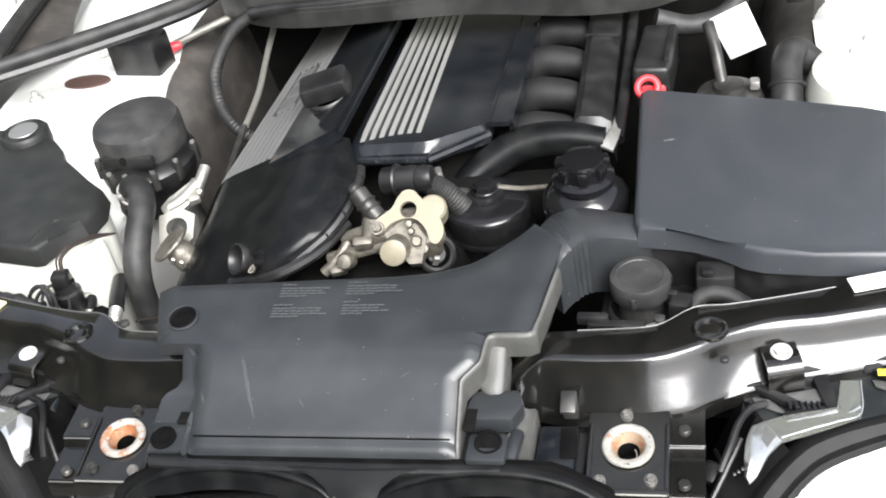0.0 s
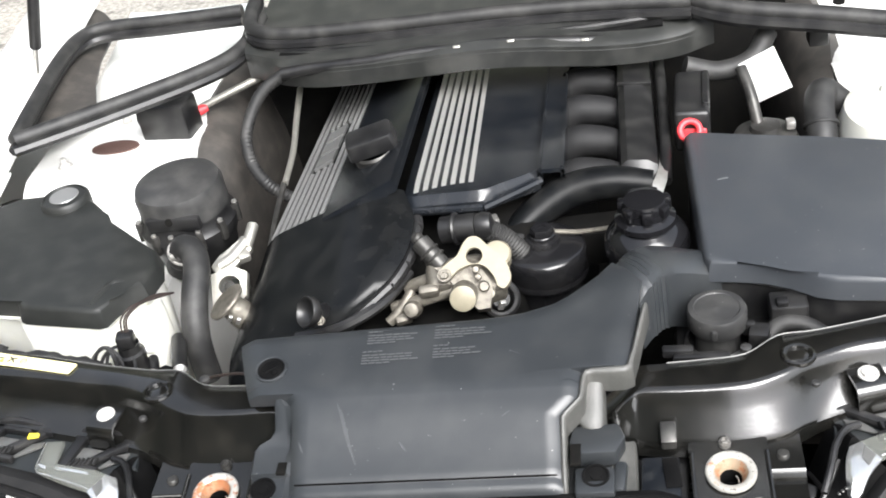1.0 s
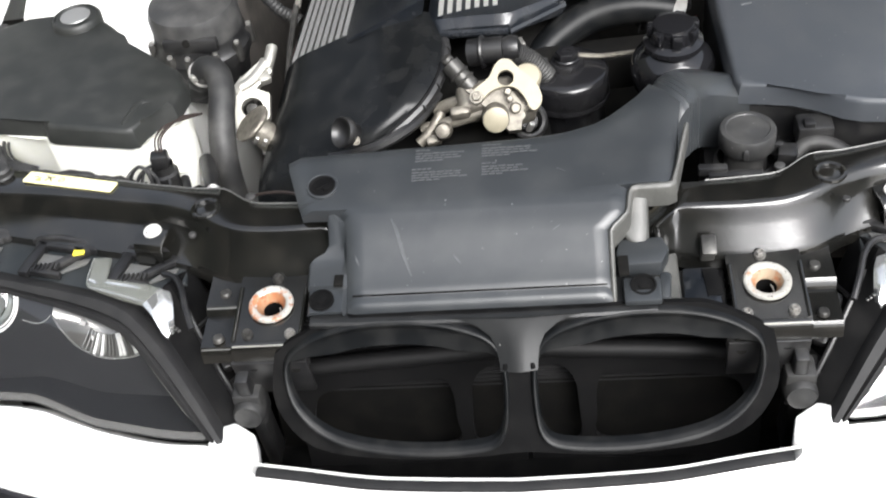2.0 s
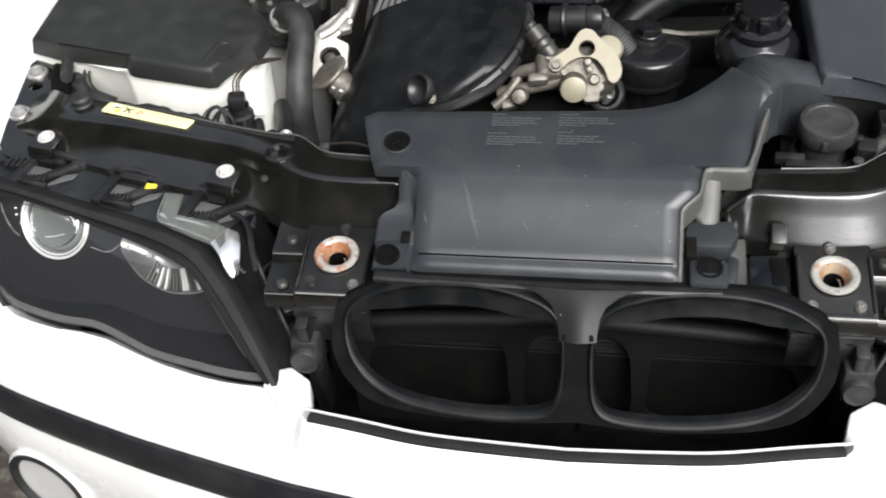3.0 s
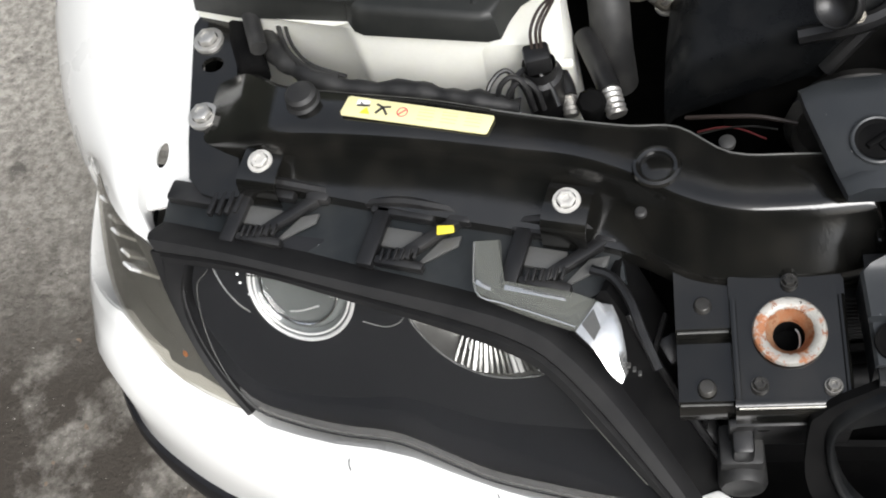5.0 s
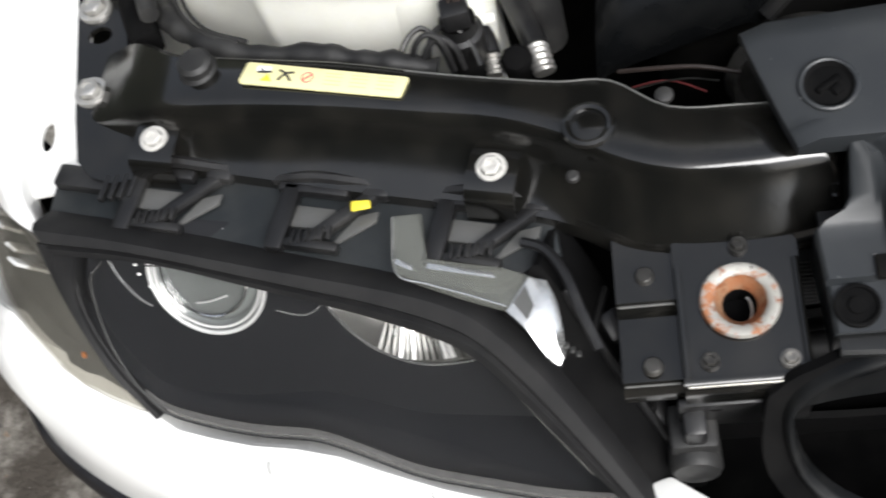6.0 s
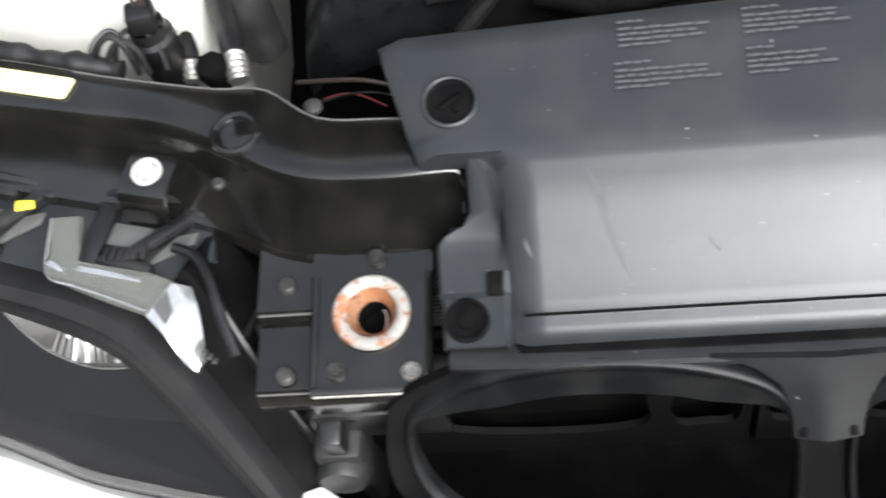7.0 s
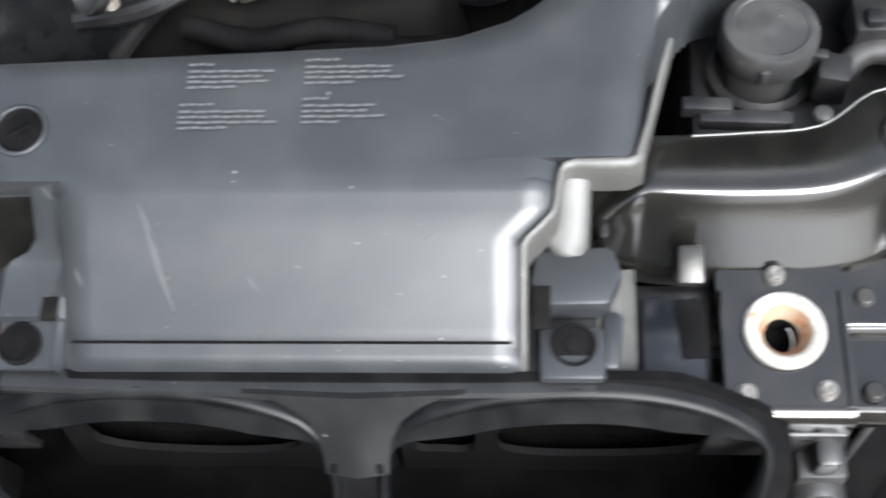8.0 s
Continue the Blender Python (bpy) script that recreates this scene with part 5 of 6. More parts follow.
for s in (1, -1):
    lip = B()
    loops = []
    ring = kidney(s)
    wide = kidney(s, .01)
    for g, d, t in ((.0030, .012, 0), (.0028, .002, 0), (.0016, -.0006, 0), (.0002, -.0008, 0), (-.0012, .0004, .03), (0, .0006, .12), (0, .0006, .3), (0, .0006, .55), (0, .0006, .8), (0, .0008, .95), (0, .0024, 1.0), (0, .008, 1.0)):
        loop = []
        for (u0, v0), (u1, v1) in zip(ring, wide):
            top = min(1, max(0, (v0 - .684) / .024))
            grow = (g - (.0026 + .0191 * top) * t) / .01
            sag = .25 * math.sin(math.pi * min(1, t)) * top
            loop.append(lip.verts.new(face(u0 + (u1 - u0) * grow, v0 + (v1 - v0) * grow) + Vector((0, d + (.0035 * (1 - top) + .0075 * top) * (t + sag), 0))))
        loops.append(loop)
    for a, b in zip(loops, loops[1:]):
        for j in range(len(a)):
            lip.faces.new((a[j], a[(j + 1) % len(a)], b[(j + 1) % len(a)], b[j]))
    part("opening_lip", lip, FRAMEBLACK, frm, "dark rolled lip round the opening", smooth=60)
# the shelf runs down between the openings as a short tongue
rows = [[face(.0065 + u * w, z) + Vector((0, -.0015 - .003 * (1 - abs(u)), .0)) for u in (-1, -.85, -.4, 0, .4, .85, 1)] for z, w in ((.7185, .062), (.7165, .050), (.712, .038), (.704, .026), (.694, .0205), (.684, .0185), (.676, .0180))]
part("divider_tongue", slab(B(), rows, .006, (0, 1, -.3)), FRAMEGREY, gs, "worn grey tongue between the openings", smooth=60)
# top shelf joining the frame to the intake cover
rows = []
for x in [-.195 + .335 * i / 30 for i in range(31)]:
    f0 = face(x, .7165)
    rows.append([(f0.x, f0.y - .001, .7150), (x, f0.y + .001, .7172), (x, f0.y + .006, .7178), (x, f0.y + .016, .7165), (x, max(.885, f0.y + .03), .715), (x, .93, .716), (x, .955, .718)])
part("top_shelf", slab(B(), rows, .004), FRAMEGREY, gs)
for s in (1, -1):
    e = B()
    if s == -1:
        box(e, (.127, .886, .722), (.036, .032, .008), (0, 0, 0), .003)
        prism(e, [(.108, .946), (.150, .948), (.156, .930), (.147, .911), (.106, .910), (.104, .926)], .716, .735, .003)
        box(e, (.149, .897, .714), (.012, .036, .012), (0, 0, -6), .004)
        part("screw_pad", e, COVER, gs)
        part("pad_notch", box(B(), (.1105, .909, .7345), (.010, .026, .003), (0, 0, 0), .0005), DARK, gs)
    else:
        e.free()
    c = B()
    lathe(c, [(.0125, -.003), (.0125, .0012), (.0112, .0016), (.0105, .0014), (.0102, -.0002), (.0052, -.0002), (.0048, .0012), (.0, .0014)], (-.184 if s == 1 else .128, .890, .7268), (0, -.1, 1), 26)
    part("screw_clip", c, INNER, gs, "round black expanding clip")
bm = B()
for k in (-1, 1):
    box(bm, (.0065 + k * .0125, .838, .6785), (.0045, .010, .008), (35, 0, k * 12), .001)
part("divider_clip", bm, INNER, gs)
# ragged wing of the frame beside each lock plate
for s in (1, -1):
    bm = B()
    rows = [[(s * x, .858 + .02 * (.70 - z) * 10, z) for z in (.684, .675, .660)] for x in (.205, .225, .245)]
    part("frame_wing", slab(bm, rows, .004, (0, 1, 0)), PLASTIC, gs)

# ---------- condenser ----------
con = thing("condenser", (0, .97, .3), "dark finned condenser behind the grille frame", "radiator")
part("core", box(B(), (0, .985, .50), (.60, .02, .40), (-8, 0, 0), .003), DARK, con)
bm = B()
for i in range(44):
    z = .335 + .0078 * i
    box(bm, (0, .9725 - .0 * i + (z - .5) * -.14 + .003, z), (.56, .008, .0022), (0, 0, 0), 0)
tagged(part("fin_matrix", bm, FINS, con), kind="stuff")
# tray added to close the view down and keep the opening dark
part("undertray", box(B(), (0, .86, .40), (.66, .24, .006), (0, 0, 0), .002), INNER, con, "black closing tray added to keep the grille opening dark")
bm = B()
for s in (1, -1):
    wide = curve([(-.240, .44, 0), (-.240, .500, 0), (-.215, .521, 0), (-.15, .528, 0), (-.095, .532, 0), (-.082, .515, 0), (-.080, .47, 0), (-.084, .432, 0), (-.16, .425, 0)], 4, True)
    slim = curve([(-.060, .435, 0), (-.060, .49, 0), (-.057, .522, 0), (-.044, .545, 0), (-.020, .549, 0), (-.010, .52, 0), (-.010, .44, 0), (-.035, .43, 0)], 4, True)
    outer = [(-.262, .40), (-.003, .40), (-.003, .600), (-.085, .594), (-.17, .586), (-.262, .572)]
    guide = fill(B(), [[(s * x, z) for x, z in outer], [(s * p.x, p.y) for p in wide], [(s * p.x, p.y) for p in slim]], lambda u, v: Vector((u, .93 + .02 * math.sin((v - .4) * 9), v)), (0, 1, 0), .006)
    part("air_guide", guide, GUIDE, con, "black air guide with arched cut-outs")
    part("guide_bar", tube(B(), [(s * .26, .928, .580), (s * .17, .926, .592), (s * .085, .925, .600), (s * .003, .925, .606)], .010, 10, 4), GUIDE, con)


# ---------- engine ----------
cov_z = lambda x, y: .757 - .08 * (y - 1.33)
eng = thing("engine_cover", (-.02, 1.5, .70), "satin black engine top cover with seven silver stripes", "engine cover")
bm = B()
rows = []
for v in range(0, 17):
    t = v / 16
    r = []
    for u in range(0, 17):
        k = u / 16
        x = -.103 + .168 * k
        front = lerp(x, [-.103, -.002, .065], [1.322, 1.320, 1.368])
        y = front + (1.84 - front) * (t ** 1.4)
        z = cov_z(x, y) - .010 * max(0, 1 - t / .04) - .006 * max(0, 1 - k / .05) + .003 * math.sin(math.pi * k)
        r.append((x, y, z))
    rows.append(r)
top = part("panel", slab(bm, rows, .014), ENGINE, eng, smooth=45)
lip = B()
tube(lip, [(-.104, 1.322, .744), (-.06, 1.318, .744), (-.002, 1.316, .744)], .005, 8, 4)
tube(lip, [(-.002, 1.316, .744), (.03, 1.338, .745), (.066, 1.364, .746)], .0055, 8, 4)
part("front_lip", lip, ENGINE, eng, "rounded glossy edge lip")
for i in range(7):
    x0, x1 = -.0855 + i * .0113, -.0885 + i * .0100
    rows = [[(x0 + (x1 - x0) * t - .0030, y, cov_z(x0, y) + .0042 - (.004 if t < .03 else 0)), (x0 + (x1 - x0) * t + .0030, y, cov_z(x0, y) + .0042 - (.004 if t < .03 else 0))] for t, y in ((0, 1.336), (.06, 1.362), (.3, 1.47), (.6, 1.61), (1, 1.82))]
    part("stripe", slab(B(), rows, .004), STRIPE, eng, "raised silver stripe")
bm = B()
for x, w, h in ((.079, .026, .006), (.0935, .006, .009), (.066, .005, .008)):
    rows = [[(x - w / 2, y, cov_z(0, y) - .006), (x - w / 2 + .001, y, cov_z(0, y) + h), (x + w / 2 - .001, y, cov_z(0, y) + h), (x + w / 2, y, cov_z(0, y) - .006)] for y in (1.366, 1.372, 1.5, 1.65, 1.84)]
    slab(bm, rows, .006)
part("side_rail", bm, ENGINE, eng, "raised side rail")

val_z = lambda x, y: .74 + .48 * (x + .204) - .08 * (y - 1.331)
val = thing("valve_cover", (-.2, 1.55, .66), "black ribbed valve cover with a filler cap", "engine part")
rows = [[(x, y, val_z(x, y) - (.02 if x < -.294 else 0) - .004) for x in (-.300, -.292, -.28, -.25, -.22, -.20, -.17, -.14, -.105)] for y in (1.325, 1.34, 1.45, 1.6, 1.75, 1.86)]
part("cover", slab(B(), rows, .012), ENGINE, val)
rows = [[(x, y, val_z(x, y) - .002 + .004 * (-.21 < x)) for x in (-.205, -.2, -.17, -.14, -.11)] for y in (1.325, 1.40, 1.5, 1.6, 1.84)]
part("centre_panel", slab(B(), rows, .006), ENGINE, val)
for i in range(8):
    x = -.2805 + i * .0102
    for a, b in ((1.340 - .0, 1.50), (1.64, 1.84)) if 1 < i < 6 else ((1.340, 1.84),):
        rows = [[(x - .0027, y, val_z(x, y) + .0035), (x + .0027, y, val_z(x, y) + .0035)] for y in (a, (a + b) / 2, b)]
        part("rib", slab(B(), rows, .006), GREYSTRIPE, val, "thin grey rib")
logo = B()
for k in range(3):
    y0 = 1.516 + k * .041
    rows = [[(x, y, val_z(x, y) + .003) for x in (-.262, -.245, -.232)] for y in (y0, y0 + .017, y0 + .034)]
    slab(logo, rows, .005)
part("emblem_block", logo, GREYSTRIPE, val, "three plain raised emblem blocks")
cap = B()
nrm = Vector((-.16, -.12, 1)).normalized()
base = Vector((-.149, 1.442, val_z(-.149, 1.442)))
lathe(cap, [(.030, -.006), (.031, .010), (.028, .013)], base, nrm, 32)
cp = part("filler_neck", cap, BLACKBOLT, val, "grey filler neck ring")
cap = B()
prism(cap, [(-.030, -.022), (.030, -.022), (.034, -.016), (.034, .016), (.030, .022), (-.030, .022), (-.034, .016), (-.034, -.016)], .012, .036, .005, Matrix.Translation(base) @ Vector((0, 0, 1)).rotation_difference(nrm).to_matrix().to_4x4() @ pose(0, 0, 0, 0, 0, 12), .003)
part("oil_filler_cap", cap, PLASTIC, val, "square black oil filler cap")

# front shield of the cylinder head
sh = thing("front_engine_shield", (-.2, 1.25, .60), "smooth black plastic shield at the front of the engine", "engine part")
rows = []
for i in range(15):
    y = 1.338 - .185 * i / 14
    a = lerp(y, [1.15, 1.20, 1.27, 1.34], [-.318, -.312, -.300, -.290])
    b = lerp(y, [1.15, 1.175, 1.20, 1.225, 1.25, 1.29, 1.34], [-.205, -.150, -.112, -.094, -.084, -.080, -.100])
    r = []
    for j in range(15):
        u = j / 14
        x = a + (b - a) * u
        z = .741 + .40 * (x + .204) - .27 * (1.335 - y) - .010 * max(0, 1 - u / .12) ** 2 - .008 * max(0, 1 - (1 - u) / .10) ** 2
        z -= .18 * max(0, x + .16) - .0
        z -= .025 * max(0, (1.19 - y) / .04) ** 2
        r.append((x, y, z))
    rows.append(r)
part("shell", slab(B(), rows, .02), SHELLBLACK, sh, smooth=50)
edge = [Vector(r[-1]) + Vector((.003, -.002, -.008)) for r in rows[3:]]
rim = part("rim", tube(B(), edge, .0065, 8, 1, smoothly=False), PLASTIC, sh, "thick curved rim")
for k in range(1, len(edge) - 1, 2):
    part("rim_notch", box(B(), edge[k] + Vector((.002, -.002, .003)), (.003, .012, .006), (0, 0, 40), .0008), PLASTIC, rim)
fin = B()
lathe(fin, [(.0, -.0045), (.008, -.0035), (.0135, .001), (.0160, .0055), (.0175, .0060), (.0182, .0045), (.0180, -.002), (.0150, -.007), (.0, -.009)], (-.189, 1.150, .732), (-.60, -.55, .55), 28)
tube(fin, [(-.186, 1.157, .724), (-.186, 1.172, .712), (-.184, 1.19, .702)], .010, 10, 4)
part("guide_eye", fin, PLASTIC, sh, "glossy black moulded eye")
part("guide_bolt", bolt(B(), (-.177, 1.144, .724), .0036, (.1, -.7, .65), .004), GRIMY, sh)
rim2 = tube(B(), [(-.215, 1.158, .690), (-.16, 1.160, .700), (-.115, 1.190, .708), (-.088, 1.235, .716)], .007, 8, 5)
part("lower_rail", rim2, PLASTIC, sh)

# cam timing unit with its lifting eye
van = thing("timing_unit", (-.02, 1.19, .66), "cast alloy timing unit with a cream lifting eye plate", "engine part")
bm = B()
tube(bm, [(-.108, 1.205, .688), (-.085, 1.203, .694), (-.045, 1.202, .706), (-.01, 1.206, .716)], .0075, 14, 5)
tube(bm, [(-.092, 1.225, .700), (-.060, 1.220, .715), (-.03, 1.215, .728)], .008, 12, 5)
box(bm, (-.03, 1.222, .712), (.07, .040, .040), (20, 0, 10), .010, 3)
box(bm, (.008, 1.212, .706), (.036, .035, .036), (20, 0, 20), .008, 3)
tube(bm, [(-.112, 1.188, .680), (-.098, 1.196, .690), (-.085, 1.215, .702)], .0065, 10, 4)
box(bm, (-.095, 1.190, .682), (.020, .012, .014), (30, 0, 20), .003)
box(bm, (-.060, 1.197, .714), (.024, .012, .018), (25, 0, 8), .004)
part("casting", bm, GRIMY, van, "oily cast body")
part("knob", lathe(B(), [(.010, -.014), (.0105, .0), (.008, .006), (.0, .008)], (-.081, 1.183, .700), (0, -.8, .5), 18), GRIMY, van)
for c, r in (((-.003, 1.200, .738), .0045), ((.005, 1.189, .722), .0065), ((.010, 1.192, .709), .0070), ((-.001, 1.195, .731), .004)):
    part("stud", lathe(B(), [(r * .8, -.022), (r * .85, -.002), (r, .0), (r, .003), (r * .75, .0055), (.0, .006)], c, (.1, -.75, .55), 12), GRIMY, van)
pm = pose(-.002, 1.205, .742, 38, 0, 4)
plate = B()
outl = curve([(-.002 + u, .010 + v, 0) for u, v in ((-.042, -.019), (-.036, -.009), (-.020, .002), (-.012, .015), (-.004, .0225), (.006, .0215), (.013, .014), (.020, .006), (.030, -.004), (.037, -.016), (.039, -.030), (.032, -.041), (.024, -.038), (.020, -.026), (.010, -.013), (-.004, -.010), (-.020, -.015), (-.034, -.027))], 4, True)
hole = [(-.002 + .0095 * math.cos(a), .010 + .0095 * math.sin(a)) for a in (2 * math.pi * j / 24 for j in range(24))]
fill(plate, [[(p.x, p.y) for p in outl], hole], lambda u, v: pm @ Vector((u, v, 0)), pm.to_3x3() @ Vector((0, 0, -1)), .006)
part("lifting_eye", plate, CREAM, van, "cream plated lifting eye plate")
part("plate_bolt", bolt(B(), pm @ Vector((-.0375, -.0095, .001)), .0055, pm.to_3x3() @ Vector((0, 0, 1)), .004), GRIMY, van)
bm = B()
lathe(bm, [(.017, -.052), (.0175, -.036), (.0158, -.033), (.0155, -.004), (.0150, .0), (.0135, .001), (.0, .001)], (-.017, 1.166, .724), (.06, -.90, .44), 32)
sol = part("solenoid", bm, GRIMY, van, "round alloy solenoid barrel")
part("end_cap", lathe(B(), [(.0146, .0003), (.0144, .0014), (.0130, .0019), (.0, .0021)], (-.017, 1.166, .724), (.06, -.90, .44), 32), CREAM, sol, "pale end cap")
bm = B()
lathe(bm, [(.012, -.03), (.012, .0), (.009, .003), (.0, .003)], (.022, 1.205, .716), (.25, -.7, .5), 20)
part("union", bm, GRIMY, van)
bm = B()
torus(bm, (.018, 1.208, .688), (.3, -.7, .6), .019, .0045, 30, 8)
lathe(bm, [(.013, -.02), (.013, .0), (.010, .004), (.0, .004)], (.018, 1.208, .688), (.3, -.75, .5), 24)
part("black_connector", bm, PLASTIC, van)
part("silver_tab", box(B(), (.020, 1.196, .688), (.007, .005, .014), (20, 20, 20), .001), STEEL, van)
bm = B()
tube(bm, [(-.070, 1.243, .752), (-.060, 1.235, .742), (-.046, 1.225, .728)], .0115, 14, 4)
torus(bm, (-.060, 1.235, .742), (-.6, .4, .6), .0118, .002, 20, 6)
torus(bm, (-.054, 1.231, .736), (-.6, .4, .6), .0118, .002, 20, 6)
lathe(bm, [(.007, .0), (.0075, .006), (.005, .009), (.0, .009)], (-.070, 1.243, .754), (-.5, -.1, .8), 14)
part("sensor", bm, BLACKBOLT, van, "ribbed dark sensor barrel")
part("rear_boss", lathe(B(), [(.016, -.02), (.0165, .0), (.014, .003), (.0, .004)], (.020, 1.222, .742), (.1, -.5, .8), 24), CREAM, van, "pale round boss")
bm = B()
fill(bm, [[(-.050, .004), (-.036, -.010), (-.004, -.050), (.010, -.050), (.016, -.022), (.004, -.004), (-.020, .004)]], lambda u, v: pm @ Vector((u, v, -.010)), pm.to_3x3() @ Vector((0, 0, -1)), .014)
part("front_casting", bm, GRIMY, van, "triangular oily casting")

# breather elbow and ribbed hose
br = thing("breather_hose", (.0, 1.28, .72), "black breather elbow with a ribbed hose", "hose")
bm = B()
tube(bm, [(-.050, 1.288, .735), (-.03, 1.285, .738), (-.008, 1.283, .740)], .0165, 16, 4)
lathe(bm, [(.0, -.014), (.014, -.008), (.0165, .0), (.014, .010), (.0, .015)], (.0, 1.281, .742), (1, 0, .1), 18)
part("elbow", bm, PLASTIC, br)
part("clamp_collar", torus(B(), (-.034, 1.2855, .7375), (1, -.1, .1), .0170, .003, 24, 8), PLASTIC, br)
bm = B()
tube(bm, [(.000, 1.281, .738), (.014, 1.280, .730), (.028, 1.278, .718), (.042, 1.276, .700)], .0125, 14, 12, .0012)
part("ribbed_hose", bm, RUBBER, br)
part("bracket", box(B(), (-.02, 1.30, .728), (.012, .02, .03), (0, 0, 0), .003), DULLSTEEL, br)
part("bracket", box(B(), (.012, 1.302, .724), (.008, .016, .03), (0, 0, 20), .002), DULLSTEEL, br)

# intake manifold
man = thing("intake_manifold", (.16, 1.55, .62), "black plastic intake manifold with curved runners", "engine part")
bm = B()
for i in range(6):
    y = 1.405 + .083 * i
    tube(B_ := B(), [(.082, y, .702), (.105, y, .722), (.13, y, .722), (.155, y, .714), (.176, y, .69)], lambda t: .023 - .004 * t, 16, 5)
    part("runner", B_, TRIM, man, "fat curved intake runner")
rows = []
for y in (1.372, 1.376, 1.39, 1.45, 1.55, 1.65, 1.75, 1.82):
    d = .0 if y > 1.38 else .018
    rows.append([(.158, y, .715 - d), (.164, y, .742 - d), (.172, y, .748 - d), (.196, y, .746 - d), (.208, y, .738 - d), (.212, y, .70)])
part("plenum", slab(B(), rows, .008), PLASTIC, man)
part("plenum_seam", box(B(), (.186, 1.588, .7475), (.046, .004, .005), (0, 4, 0), .001), PLASTIC, man)
part("fuel_rail", tube(B(), [(.216, 1.375, .722), (.220, 1.45, .735), (.222, 1.6, .735), (.222, 1.8, .73)], .0075, 12, 4), PLASTIC, man)
bm = B()
slab(bm, [[(.2105, 1.425, .728), (.2205, 1.425, .726)], [(.2095, 1.395, .733), (.2205, 1.393, .731)], [(.204, 1.370, .734), (.217, 1.366, .731)], [(.197, 1.355, .728), (.211, 1.349, .724)]], .003)
part("rail_bracket", bm, STEEL, man, "bright bent steel strip")
bm = B()
tube(bm, [(.02, 1.322, .684), (.055, 1.352, .705), (.10, 1.372, .722), (.15, 1.376, .727), (.20, 1.372, .722)], lambda t: .017 + .005 * math.sin(t * 3.1), 18, 6)
part("front_pipe", bm, FRAMEBLACK, man, "thick curved pipe")
bm = B()
box(bm, (.10, 1.345, .665), (.18, .05, .05), (0, 0, 4), .008)
box(bm, (.03, 1.365, .67), (.05, .06, .06), (0, 0, 30), .008)
part("front_block", bm, DARK, man)
part("vacuum_line", tube(B(), [(.045, 1.290, .70), (.07, 1.300, .712), (.11, 1.302, .708), (.15, 1.300, .712)], .0030, 8, 5), GRIMY, man, "thin metal line")
part("vacuum_line", tube(B(), [(.02, 1.30, .71), (.05, 1.31, .70), (.08, 1.315, .703)], .005, 8, 5), RUBBER, man)

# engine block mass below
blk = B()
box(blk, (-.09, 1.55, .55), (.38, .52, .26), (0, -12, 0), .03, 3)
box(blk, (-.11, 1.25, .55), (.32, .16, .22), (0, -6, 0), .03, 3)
single("engine_block", blk, DARK, "dark grimy engine block below the covers, with shade in its colour", "engine")
junk = thing("belt_drive", (-.1, 1.18, .6), "dark pulleys and pipes in front of the engine", "engine part")
bm = B()
lathe(bm, [(.0, .0), (.05, .0), (.055, .01), (.05, .02), (.045, .012), (.0, .014)], (-.17, 1.15, .60), (0, -1, .1), 28)
part("pulley", bm, BLACKBOLT, junk)
part("pipe", tube(B(), [(-.14, 1.16, .68), (-.09, 1.15, .675), (-.04, 1.155, .68), (.01, 1.15, .675)], .009, 12, 5), INNER, junk)
part("pipe", tube(B(), [(-.06, 1.145, .66), (-.0, 1.14, .67), (.05, 1.15, .66)], .012, 12, 5), INNER, junk)

# ---------- oil filter and fluid reservoirs ----------
of = thing("oil_filter_housing", (.071, 1.28, .60), "round black oil filter housing with a stepped hexagon cap", "engine part")
bm = B()
lathe(bm, [(.040, -.10), (.0445, -.034), (.0505, -.030), (.0518, -.024), (.0505, -.021), (.0515, -.018), (.0513, .001), (.0500, .007), (.0460, .0105), (.034, .0125), (.024, .0135), (.021, .014)], (.066, 1.293, .690), seg=48)
part("housing", bm, SATIN, of)
part("neck", lathe(B(), [(.0215, .012), (.0210, .019), (.0195, .022), (.0160, .0225), (.0155, .027), (.0145, .028)], (.066, 1.293, .689), seg=36), SATIN, of)
part("hexagon", lathe(B(), [(.0140, .025), (.0140, .034), (.0125, .036), (.006, .036), (.0055, .034), (.0, .034)], (.066, 1.293, .689), seg=6), SATIN, of)

ps = thing("steering_fluid_reservoir", (.188, 1.245, .66), "glossy black round fluid reservoir with a lugged cap", "reservoir")
bm = B()
lathe(bm, [(.030, -.085), (.0460, -.062), (.0485, -.046), (.0480, -.034), (.044, -.025), (.036, -.019), (.031, -.015), (.0345, -.012), (.034, -.006), (.026, -.002), (.025, .006)], (.188, 1.245, .768), seg=44)
part("body", bm, GLOSSCAP, ps)
bm = B()
lathe(bm, [(.0235, .0), (.0240, .013), (.0225, .017), (.012, .019), (.0, .018)], (.188, 1.245, .768), seg=48)
for k in range(7):
    a = 2 * math.pi * k / 7 + .3
    box(bm, (.188 + .0255 * math.cos(a), 1.245 + .0255 * math.sin(a), .7755), (.008, .012, .015), (0, 0, math.degrees(a)), .002)
part("screw_cap", bm, GLOSSCAP, ps, "black cap with grip lugs")

